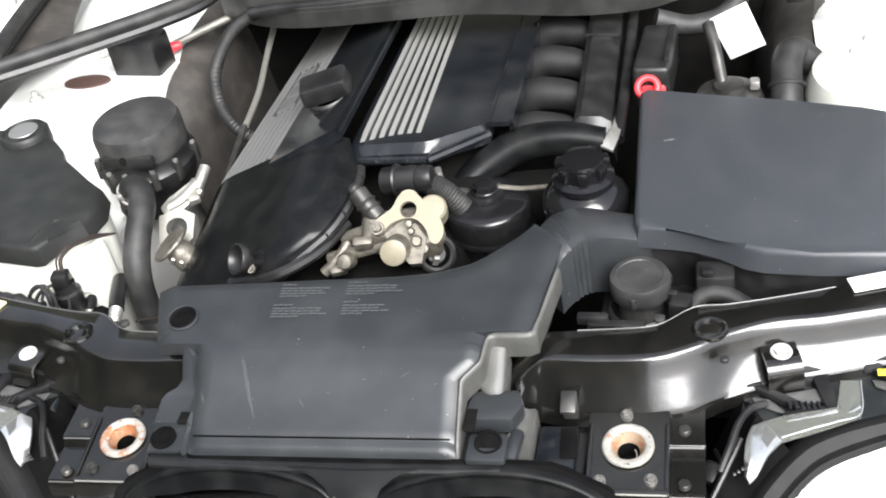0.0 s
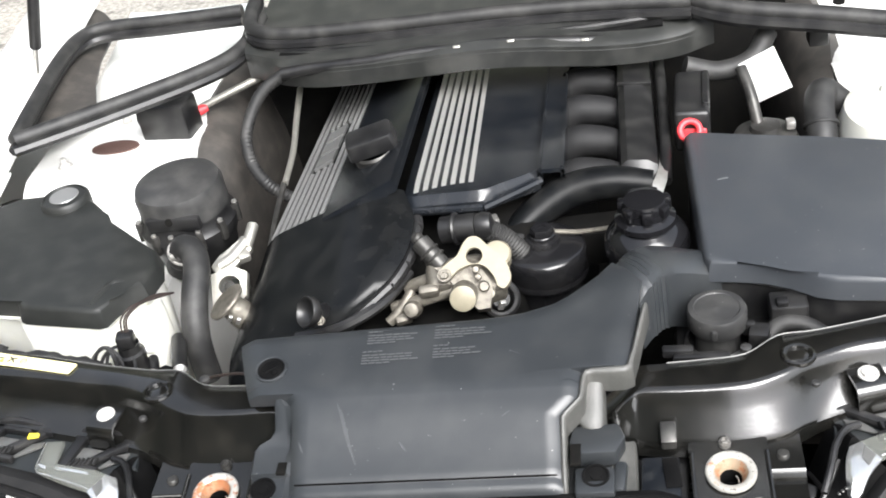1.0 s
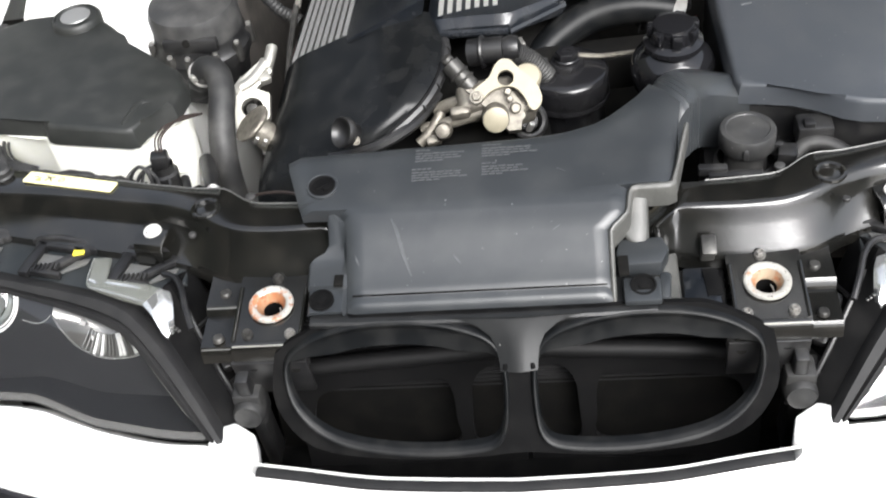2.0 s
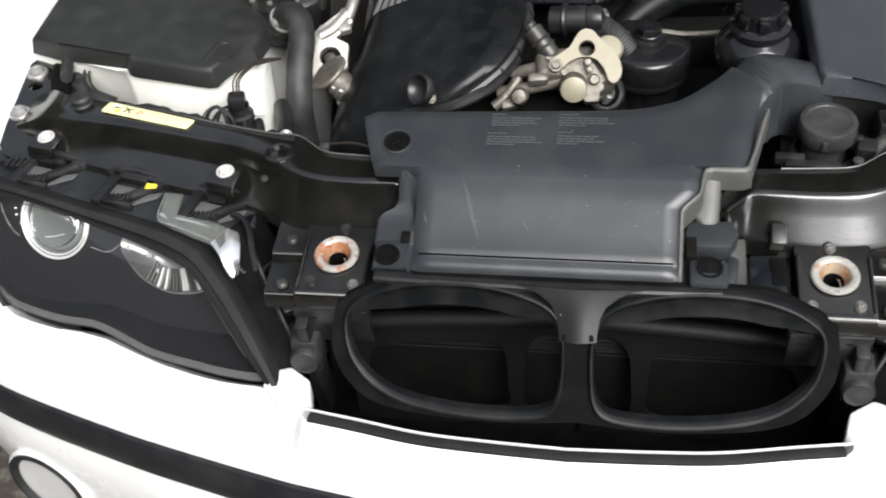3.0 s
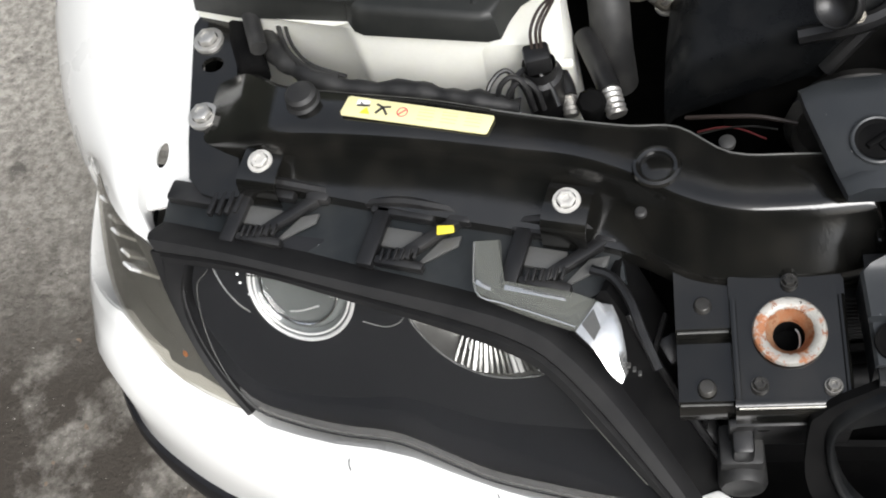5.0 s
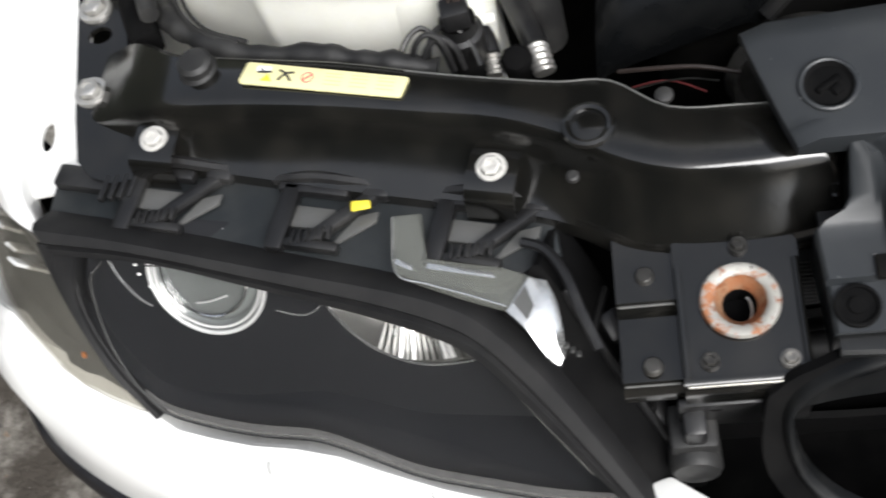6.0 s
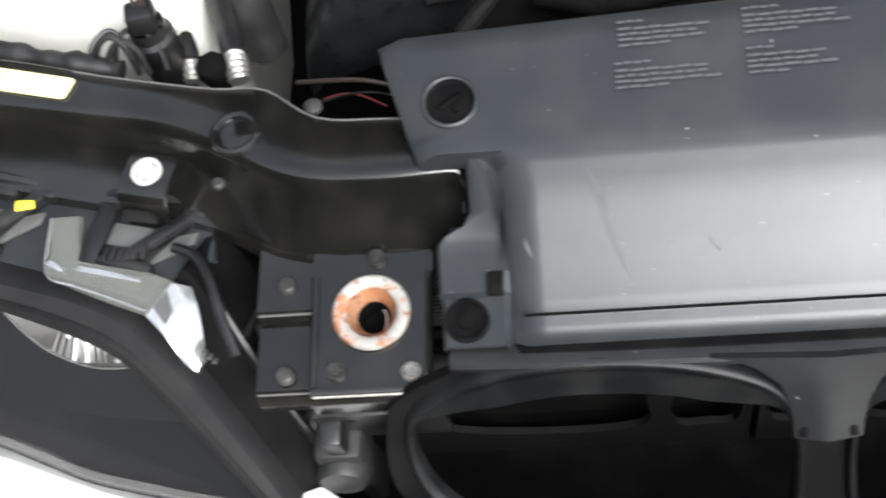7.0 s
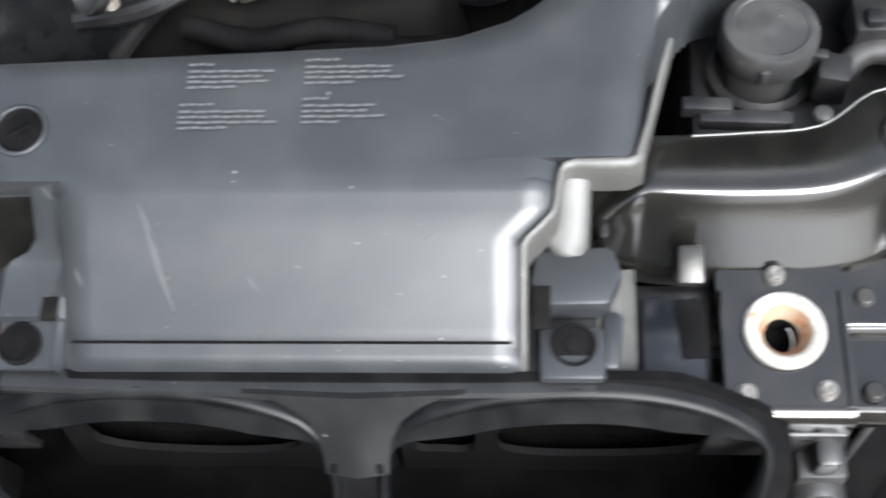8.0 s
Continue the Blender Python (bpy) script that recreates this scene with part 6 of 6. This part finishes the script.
ct = thing("coolant_tank", (.26, 1.08, .60), "black coolant expansion tank with a round screw cap", "reservoir")
bm = B()
lathe(bm, [(.0225, -.035), (.0225, -.003), (.0285, -.0025), (.0300, .000), (.0300, .0165), (.0285, .0195), (.0235, .0200), (.0225, .0192), (.006, .0190), (.004, .0197), (.0, .0197)], (.2525, 1.098, .724), seg=48)
part("screw_cap", bm, CAPGREY, ct, "round black screw cap with a raised rim")
for a in range(3):
    q = radians(20 + a * 120)
    part("cap_lug", box(B(), (.2525 + .0300 * math.cos(q), 1.098 + .0300 * math.sin(q), .730), (.005, .006, .013), (0, 0, 20 + a * 120), .002), CAPGREY, ct)
bm = B()
prism(bm, [(.205, 1.045), (.42, 1.030), (.50, 1.06), (.49, 1.13), (.36, 1.15), (.21, 1.15)], .60, .690, .012)
lathe(bm, [(.034, -.03), (.034, .0), (.030, .004)], (.2525, 1.098, .700), seg=32)
part("tank", bm, PLASTIC, ct)
bm = B()
box(bm, (.292, 1.078, .716), (.020, .022, .026), (0, 0, -12), .003)
box(bm, (.283, 1.088, .722), (.012, .008, .016), (0, 0, -12), .002)
part("bleed_screw", bm, PLASTIC, ct)
bm = B()
for x0, x1, y, z in ((.195, .225, 1.043, .735), (.205, .26, 1.036, .731)):
    box(bm, ((x0 + x1) / 2, y, z), (x1 - x0, .010, .010), (0, 0, -3), .002)
part("clip_edge", bm, PLASTIC, ct)
bm = B()
tube(bm, [(.295, 1.085, .700), (.315, 1.098, .716), (.340, 1.094, .716), (.368, 1.076, .706), (.40, 1.066, .700)], .009, 12, 6)
part("overflow_pipe", bm, RUBBER, ct)
bm = B()
box(bm, (.325, 1.115, .722), (.038, .030, .026), (0, 0, 0), .004)
box(bm, (.318, 1.108, .737), (.012, .012, .008), (0, 0, 0), .002)
part("connector", bm, PLASTIC, ct)

# ---------- air filter box ----------
ab = thing("air_filter_box", (.37, 1.25, .6), "matt black plastic air filter box with a flat lid", "air box")
poly = [(.240, 1.416), (.243, 1.160), (.248, 1.148), (.275, 1.144), (.305, 1.138), (.330, 1.126), (.352, 1.110), (.372, 1.103), (.42, 1.098), (.505, 1.094), (.522, 1.105), (.530, 1.20), (.522, 1.335), (.512, 1.352), (.490, 1.362), (.40, 1.384), (.255, 1.424), (.246, 1.424)]
part("lid", prism(B(), poly, .738, .763, .006, None, .004, 3), LIDMAT, ab)
inner = [(.37 + (x - .37) * .97, 1.25 + (y - 1.25) * .97) for x, y in poly]
part("base", prism(B(), inner, .56, .736, .004), PLASTIC, ab)
part("scuff_marks", box(B(), (.278, 1.307, .7632), (.012, .003, .0008), (0, 0, 10), 0), FAINT, ab)
bm = B()
front = curve([(.176, 1.074, .776), (.186, 1.085, .786), (.199, 1.108, .784), (.218, 1.132, .768), (.246, 1.148, .752), (.275, 1.152, .742)], 7)
rear = curve([(.146, 1.110, .774), (.154, 1.128, .784), (.165, 1.152, .782), (.188, 1.180, .770), (.235, 1.190, .754), (.275, 1.194, .742)], 7)
rings = []
for i, (f, r) in enumerate(zip(front, rear)):
    rib = .0016 if 9 <= i <= 16 and i % 2 else 0.0
    across = (f - r).normalized()
    up = Vector((0, 0, 1))
    low = lerp(i, [0, 14, 35], [.060, .070, .080])
    ring = [f + across * (.003 + rib) - up * low, f + across * (.002 + rib) - up * .03, f + across * (.001 + rib) - up * .010, f + across * rib - up * .004, f - across * .006 + up * (.001 + rib), f.lerp(r, .5) + up * (.004 + rib), r + across * .006 + up * (.001 + rib), r - across * rib - up * .005, r - across * rib - up * .03, r - up * low]
    rings.append([bm.verts.new(p) for p in ring])
for p, q in zip(rings, rings[1:]):
    for j in range(10):
        bm.faces.new((p[j], p[(j + 1) % 10], q[(j + 1) % 10], q[j]))
bm.faces.new(rings[0]), bm.faces.new(rings[-1])
part("intake_duct", bm, COVER, ab, "black duct elbow with moulded ribs")

# ---------- right-hand rear corner ----------
jt = thing("jump_start_box", (.255, 1.5, .68), "grey-black terminal box with a red ring", "terminal")
part("cover", box(B(), (.258, 1.505, .745), (.044, .13, .055), (-4, 0, -4), .006, 3), PLASTIC, jt)
part("cover_ridge", box(B(), (.275, 1.51, .772), (.008, .10, .008), (-4, 0, -4), .002), PLASTIC, jt)
part("red_base", box(B(), (.257, 1.443, .742), (.030, .012, .026), (-10, 0, -4), .004), RED, jt)
part("red_ring", torus(B(), (.250, 1.432, .757), (0, -.7, .7), .0120, .0042, 32, 10), RED, jt, "bright red ring")
bm = B()
q = pose(.3585, 1.577, .7475, 90, 0, 0)
prism(bm, [(-.0095, -.041), (.0345, -.022), (.0100, .040), (-.0355, .0185)], -.001, .001, .0005, q)
single("hanging_tag", bm, WHITECARD, "blank white plastic tag hanging in the engine bay", "tag")
rh = thing("brake_fluid_reservoir", (.50, 1.5, .66), "milky white fluid tank beside the air filter box", "reservoir")
bm = B()
lathe(bm, [(.085, -.08), (.088, -.02), (.080, .004), (.055, .020), (.02, .026), (.0, .027)], (.522, 1.475, .737), seg=40)
part("tank", bm, MILKY, rh)
bm = B()
for x, y in ((.490, 1.482), (.508, 1.512)):
    part("nipple", lathe(B(), [(.006, .0), (.006, .010), (.004, .014), (.0, .014)], (x, y, .754), seg=12), MILKY, rh)
hs = thing("heater_hose", (.40, 1.52, .66), "thick black bent rubber hose", "hose")
part("hose", tube(B(), [(.412, 1.425, .68), (.412, 1.455, .72), (.414, 1.495, .740), (.424, 1.525, .742), (.445, 1.53, .722)], .019, 16, 6), RUBBER, hs)
part("collar", torus(B(), (.4125, 1.468, .727), (0, .7, .6), .0200, .003, 24, 8), RUBBER, hs)
rv = thing("cruise_valve", (.335, 1.46, .66), "dull alloy valve with a short pipe", "valve")
part("body", lathe(B(), [(.040, -.06), (.042, -.010), (.038, .0), (.020, .006), (.018, .012), (.0, .014)], (.345, 1.470, .722), seg=32), BLACKBOLT, rv)
part("pipe", tube(B(), [(.337, 1.478, .73), (.330, 1.50, .765), (.322, 1.53, .785)], .0075, 12, 4), BLACKBOLT, rv)
part("clamp", box(B(), (.375, 1.465, .735), (.012, .014, .012), (0, 0, 0), .003), STEEL, rv)
tube(bm := B(), [(.255, 1.60, .76), (.30, 1.605, .745), (.345, 1.62, .75), (.37, 1.65, .775)], .014, 12, 6)
single("vacuum_hose", bm, RUBBER, "bent black vacuum hose below the cowl", "hose")
box(bm := B(), (.432, 1.63, .775), (.026, .03, .03), (0, 0, 0), .004)
single("relay", bm, PLASTIC, "small black relay on the white wing", "relay")

# ---------- washer tank ----------
wt = thing("washer_tank", (-.54, 1.27, .40), "milky washer fluid tank under a black moulded lid", "reservoir")
lidp = [(-.690, 1.212), (-.650, 1.199), (-.556, 1.183), (-.549, 1.172), (-.541, 1.167), (-.442, 1.148), (-.432, 1.150), (-.426, 1.166), (-.418, 1.180), (-.394, 1.198), (-.388, 1.235), (-.400, 1.272), (-.430, 1.296), (-.462, 1.318), (-.484, 1.345), (-.500, 1.36), (-.515, 1.385), (-.535, 1.405), (-.59, 1.43), (-.65, 1.425), (-.690, 1.40)]
lid = part("lid", prism(B(), lidp, .729, .753, .006, None, .006, 3), TANKLID, wt, "black moulded lid")
bm = B()
tube(bm, [(-.450, 1.166, .749), (-.444, 1.190, .7505), (-.436, 1.208, .750), (-.412, 1.204, .747)], .005, 8, 5)
part("lid_rib", bm, TANKLID, lid)
bm = B()
lathe(bm, [(.033, -.012), (.033, .006), (.030, .010), (.028, .0105), (.027, .0085), (.0, .010)], (-.572, 1.400, .752), seg=36)
part("filler_cap", bm, TANKLID, wt, "round black filler cap with a worn pictogram")
part("cap_disc", lathe(B(), [(.020, .0), (.019, .0012), (.0, .0016)], (-.572, 1.400, .7622), seg=30), GREYSTRIPE, wt)
bm = B()
body = [(-.545 + (x + .545) * .95 - .005, 1.29 + (y - 1.29) * .93) for x, y in lidp]
prism(bm, body, .42, .7288, .008, None, -.004)
part("tank", bm, MILKY, wt, "milky white tank with dirt stains")
bm = B()
prism(bm, [(-.46, 1.150), (-.392, 1.142), (-.380, 1.160), (-.385, 1.225), (-.46, 1.24)], .42, .720, .010, None, .006)
part("tank_shoulder", bm, MILKY, wt)
part("mould_seam", tube(B(), [(-.545, 1.1745, .728), (-.540, 1.1735, .700), (-.536, 1.173, .66)], .0014, 8, 4), WINDOWGREY, wt, "dirty mould seam")
wp = thing("washer_pump", (-.425, 1.13, .62), "black washer pump plug with thin brown wires", "pump")
bm = B()
lathe(bm, [(.014, -.06), (.0155, -.01), (.0165, -.008), (.0165, .0), (.013, .002), (.013, .012)], (-.405, 1.132, .706), seg=22)
box(bm, (-.405, 1.132, .724), (.020, .018, .018), (0, 0, 10), .003)
part("plug", bm, PLASTIC, wp)
for d in (-.003, .001, .004):
    part("wire", tube(B(), [(-.405 + d, 1.134, .730), (-.404 + d, 1.142, .746), (-.396 + d, 1.160, .750), (-.384, 1.185 + d, .742), (-.372, 1.215, .725)], .0013, 6, 6), COPPER, wp)
part("spigot", lathe(B(), [(.004, .0), (.004, .014), (.003, .016), (.0, .016)], (-.398, 1.150, .692), (1, 0, .1), 12), MILKY, wp)
lm = thing("wiring_loom", (-.5, 1.12, .66), "black taped wiring loom behind the support beam", "cable")
part("loom", tube(B(), [(-.655, 1.245, .70), (-.632, 1.195, .705), (-.605, 1.155, .715), (-.56, 1.130, .715), (-.50, 1.118, .715), (-.455, 1.105, .715), (-.42, 1.10, .708)], lambda t: .0080 + .0014 * math.sin(31 * t) + .0010 * math.sin(83 * t), 10, 8), RUBBER, lm)
for d, r in ((.010, .0022), (.016, .0016)):
    part("wire", tube(B(), [(-.640 + d, 1.235, .712), (-.626 + d, 1.185, .716), (-.602 + d, 1.150, .722), (-.57 + d, 1.134, .722)], r, 6, 6), RUBBER, lm)
for a, b in ((.0, .0), (.007, -.005)):
    part("wire_loop", tube(B(), [(-.438 + a, 1.100, .708), (-.432 + a, 1.108, .725 + b), (-.422 + a, 1.1115, .731 + b), (-.413 + a, 1.107, .724 + b), (-.409 + a, 1.100, .704)], .0022, 8, 6), PLASTIC, lm)
for k in range(2):
    x = -.448 + .020 * k
    part("wire_loop", tube(B(), [(x, 1.106, .702), (x + .006, 1.120, .714 + .005 * k), (x + .018, 1.130, .716), (x + .030, 1.120, .706), (x + .036, 1.106, .698)], .0020, 8, 6), PLASTIC, lm)
part("side_harness", tube(B(), [(-.634, 1.150, .712), (-.652, 1.195, .708), (-.664, 1.25, .712), (-.682, 1.34, .722)], .0125, 10, 5), INNER, lm)
part("side_harness", tube(B(), [(-.628, 1.165, .728), (-.645, 1.215, .728), (-.662, 1.28, .735), (-.685, 1.42, .74)], .0075, 10, 5), RUBBER, lm)
sn = thing("coolant_sensor", (-.352, 1.138, .62), "black hose stub with a silver ribbed sensor collar", "sensor")
for p, r in ((((-.376, 1.195, .670), (-.364, 1.160, .674), (-.356, 1.136, .673), (-.3536, 1.1252, .672), (-.351, 1.115, .669)), .0074), (((-.394, 1.152, .677), (-.390, 1.142, .676), (-.388, 1.133, .674), (-.387, 1.127, .672), (-.386, 1.118, .669)), .0055)):
    part("stub", tube(B(), p[:3], r * 1.25, 14, 4), PLASTIC, sn)
    part("collar", tube(B(), p[2:], r, 16, 5, .0012), STEEL, sn, "silver ribbed collar")
bm = B()
lathe(bm, [(.011, -.02), (.012, .004), (.009, .008), (.0, .008)], (-.370, 1.124, .674), (0, -.3, .9), 8)
part("plug", bm, INNER, sn)
part("wire", tube(B(), [(-.292, 1.100, .660), (-.276, 1.094, .672), (-.262, 1.088, .677), (-.244, 1.078, .676)], .0008, 6, 5), REDWIRE, sn, "thin dull red wire")
part("wire", tube(B(), [(-.294, 1.096, .662), (-.272, 1.090, .676), (-.254, 1.086, .682), (-.236, 1.080, .684)], .0007, 6, 5), BLACKBOLT, sn, "thin grey wire")
part("wire", tube(B(), [(-.30, 1.085, .70), (-.275, 1.075, .712), (-.25, 1.068, .718), (-.225, 1.062, .715)], .0016, 8, 5), COPPER, sn)

# ---------- air pump, hoses and alloy parts beside the engine ----------
ap = thing("air_pump", (-.42, 1.42, .60), "round black air pump with a domed cap", "pump")
bm = B()
lathe(bm, [(.060, -.045), (.0605, -.006), (.057, .004), (.045, .008), (.0, .010)], (-.424, 1.428, .749), (.0, -.04, 1), 48)
part("cap", bm, CAPGREY, ap, "matt black domed cap")
bm = B()
box(bm, (-.420, 1.372, .722), (.075, .012, .020), (0, 0, -3), .004)
part("cap_step", bm, PLASTIC, ap)
part("cap_hole", lathe(B(), [(.0, .0), (.005, .0), (.0055, -.002)], (-.424, 1.3655, .728), (0, -1, .3), 12), DARK, ap)
bm = B()
lathe(bm, [(.052, -.09), (.058, -.05), (.066, -.034), (.067, -.020), (.062, -.014), (.061, .0)], (-.424, 1.428, .714), (.0, -.04, 1), 48)
part("body", bm, PLASTIC, ap)
for a in (200, 245, 268, 300, 330, 10):
    q = radians(a)
    p = (-.424 + .066 * math.cos(q), 1.428 + .066 * math.sin(q), .692)
    clip = part("spring_clip", box(B(), p, (.010, .010, .028), (0, 0, a), .002), BLACKBOLT, ap)
    part("clip_screw", lathe(B(), [(.0035, .0), (.0035, .003), (.0, .0035)], (p[0], p[1], .706), seg=10), STEEL, clip)
hz = thing("coolant_hose", (-.36, 1.24, .60), "thick black bent coolant hose", "hose")
part("hose", tube(B(), [(-.398, 1.315, .705), (-.385, 1.305, .728), (-.366, 1.288, .732), (-.357, 1.262, .722), (-.356, 1.233, .706), (-.355, 1.208, .684), (-.355, 1.196, .655), (-.354, 1.192, .61)], .0165, 16, 6), RUBBER, hz)
part("hose_clamp", torus(B(), (-.392, 1.311, .717), (.5, -.4, .8), .0172, .0022, 24, 6), STEEL, hz, "steel hose clamp")
part("clamp_screw", box(B(), (-.398, 1.296, .722), (.012, .008, .008), (0, 20, 30), .002), STEEL, hz)
part("branch", tube(B(), [(-.420, 1.345, .672), (-.405, 1.325, .690), (-.398, 1.315, .705)], .0165, 14, 4), RUBBER, hz)
al = thing("alloy_bracket", (-.335, 1.28, .62), "pale alloy bracket and valve beside the engine", "bracket")
bm = B()
prism(bm, [(-.030, -.012), (-.010, -.016), (.026, -.006), (.034, .010), (.024, .020), (.010, .010), (-.012, .012), (-.030, .004)], -.006, .006, .003, pose(-.335, 1.326, .692, 30, -10, 35))
tube(bm, [(-.350, 1.312, .690), (-.335, 1.322, .694), (-.318, 1.345, .704)], .008, 10, 4)
box(bm, (-.322, 1.330, .694), (.016, .022, .012), (20, 0, 30), .003)
part("arm", bm, ALLOY, al)
part("arm_tip", tube(B(), [(-.318, 1.338, .700), (-.314, 1.352, .708), (-.312, 1.366, .714)], .0075, 10, 4), ALLOY, al)
bm = B()
fill(bm, [[(-.022, -.024), (.006, -.030), (.022, -.016), (.026, .014), (.010, .024), (-.020, .018)], [(.002 + .014 * math.cos(a), .0 + .013 * math.sin(a)) for a in (2 * math.pi * j / 20 for j in range(20))]], lambda u, v: pose(-.334, 1.283, .680, 40, 0, 10) @ Vector((u, v, 0)), (0, .5, -.8), .010)
part("flange", bm, ALLOY, al)
part("flange_core", lathe(B(), [(.0, -.006), (.007, -.006), (.0075, .002), (.0, .004)], (-.333, 1.285, .676), (0, -.64, .77), 18), BLACKBOLT, al)
ax = Vector((-.55, -.05, .83)).normalized()
c = Vector((-.325, 1.244, .684))
part("valve_disc", lathe(B(), [(.0, .0035), (.018, .003), (.023, .0035), (.0262, .002), (.027, .0), (.0255, -.003), (.012, -.006)], c, ax, 32), GRIMY, al, "oval dished alloy disc")
part("valve_body", lathe(B(), [(.014, -.003), (.016, -.012), (.0175, -.020), (.0175, -.040), (.012, -.046), (.0, -.046)], c, ax, 24), GRIMY, al)
part("valve_collar", torus(B(), c - ax * .038, ax, .0185, .0022, 24, 6), STEEL, al)
for k in range(3):
    part("collar_clip", box(B(), c - ax * (.018 + .006 * k) + Vector((-.004 + .006 * k, -.018, .002)), (.005, .004, .014), (20, 30, 0), .001), STEEL, al)
bm = B()
tube(bm, [(-.298, 1.335, .665), (-.300, 1.38, .675), (-.302, 1.43, .685), (-.300, 1.49, .70)], .0042, 10, 5)
part("dipstick_tube", bm, BLACKBOLT, al, "dark dipstick tube")
part("sensor_lead", tube(B(), [(-.298, 1.485, .70), (-.300, 1.56, .708), (-.308, 1.64, .722), (-.312, 1.70, .735)], .0045, 10, 5), ALLOY, al, "pale lead with a metal sleeve")

# ---------- left rear corner ----------
ig = thing("relay_box", (-.51, 1.68, .68), "black control box on the strut tower with a red plug", "box")
part("body", box(B(), (-.503, 1.640, .740), (.080, .05, .060), (0, 0, -8), .005), PLASTIC, ig)
bm = B()
lathe(bm, [(.016, -.03), (.017, .0), (.014, .004), (.0, .004)], (-.546, 1.646, .742), (-1, .1, 0), 18)
part("plug", bm, PLASTIC, ig)
bm = B()
lathe(bm, [(.008, -.012), (.009, .0), (.007, .012), (.005, .018), (.0, .018)], (-.474, 1.676, .727), (1, .35, .12), 18)
part("red_plug", bm, RED, ig, "bright red plug end")
lab = B()
for k in range(4):
    box(lab, (-.488 + .002 * (k % 2), 1.6135, .752 - .007 * k), (.020 - .004 * (k % 3), .0008, .0022), (0, 0, -8), 0)
part("label_bars", lab, FAINT, ig, "faint printed label lines")
tube(bm := B(), [(-.468, 1.684, .729), (-.42, 1.70, .742), (-.36, 1.715, .757), (-.30, 1.70, .765)], .006, 10, 4)
single("stay_rod", bm, ALLOY, "pale rod running from the red plug to the cowl", "rod")
lc = thing("corrugated_cable", (-.36, 1.6, .6), "black corrugated cable conduit looping down", "cable")
part("conduit", tube(B(), [(-.272, 1.655, .790), (-.310, 1.655, .785), (-.352, 1.64, .764), (-.378, 1.61, .722), (-.372, 1.575, .690), (-.345, 1.545, .665), (-.310, 1.53, .648)], .0085, 12, 14, .0012), RUBBER, lc)

# seals
def seal(pts, r=.011):
    t = thing("rubber_seal", pts[0], "black rubber bonnet seal with a rolled edge", "seal", "bonnet seals")
    part("bead", tube(B(), pts, r, 12, 6), RUBBER, t)
    part("base_strip", tube(B(), [(x, y - .012, z - .012) for x, y, z in pts], r * .75, 8, 6), PLASTIC, t)


seal([(-.671, 1.500, .80), (-.60, 1.545, .80), (-.52, 1.600, .80), (-.45, 1.652, .80), (-.405, 1.70, .80), (-.385, 1.76, .803), (-.384, 1.82, .805)])
seal([(-.671, 1.502, .80), (-.682, 1.577, .80), (-.702, 1.745, .80), (-.698, 1.835, .80), (-.66, 1.866, .80), (-.559, 1.866, .80), (-.429, 1.87, .80)])
seal([(-.390, 1.86, .83), (-.385, 1.78, .828), (-.365, 1.725, .826), (-.30, 1.700, .825), (-.15, 1.692, .826), (.0, 1.690, .827), (.15, 1.682, .826), (.27, 1.665, .824)])
seal([(.255, 1.70, .826), (.28, 1.668, .822), (.34, 1.64, .815), (.45, 1.615, .805), (.60, 1.575, .79), (.70, 1.54, .78)], .012)
part("wing_liner", slab(B(), [[(-.70, 1.52, .775), (-.665, 1.58, .762), (-.620, 1.655, .758)], [(-.715, 1.66, .785), (-.69, 1.70, .768), (-.650, 1.735, .760)], [(-.725, 1.80, .80), (-.705, 1.83, .775), (-.672, 1.82, .762)], [(-.735, 1.96, .81), (-.71, 1.97, .785), (-.690, 1.96, .762)]], .004), SHIELD, car, "grey liner beside the wing")
for x in (-.05, .025, .125):
    part("cowl_clip", box(B(), (x, 1.611, lip_z(x) + .006), (.010, .004, .003), (40, 0, 0), .001), ALLOY, car, "small bright cowl clip")
part("cowl_channel", tube(B(), [(-.33, 1.690, .806), (-.25, 1.668, .808), (-.12, 1.652, .809), (0, 1.646, .810), (.12, 1.650, .810), (.24, 1.664, .808)], .0045, 8, 5), PLASTIC, car, "raised channel edge along the cowl")
part("cowl_gap", tube(B(), [(-.32, 1.676, .803), (-.24, 1.653, .804), (-.12, 1.637, .805), (0, 1.631, .805), (.12, 1.635, .805), (.23, 1.650, .804)], .0055, 8, 5), INNER, car)
part("cowl_front_lip", tube(B(), [(x, 1.618 + .01 * (abs(x + .05) > .2), lip_z(x)) for x in (-.31, -.26, -.18, -.117, -.05, .02, .08, .12, .16, .20)], .009, 10, 5), PLASTIC, car)
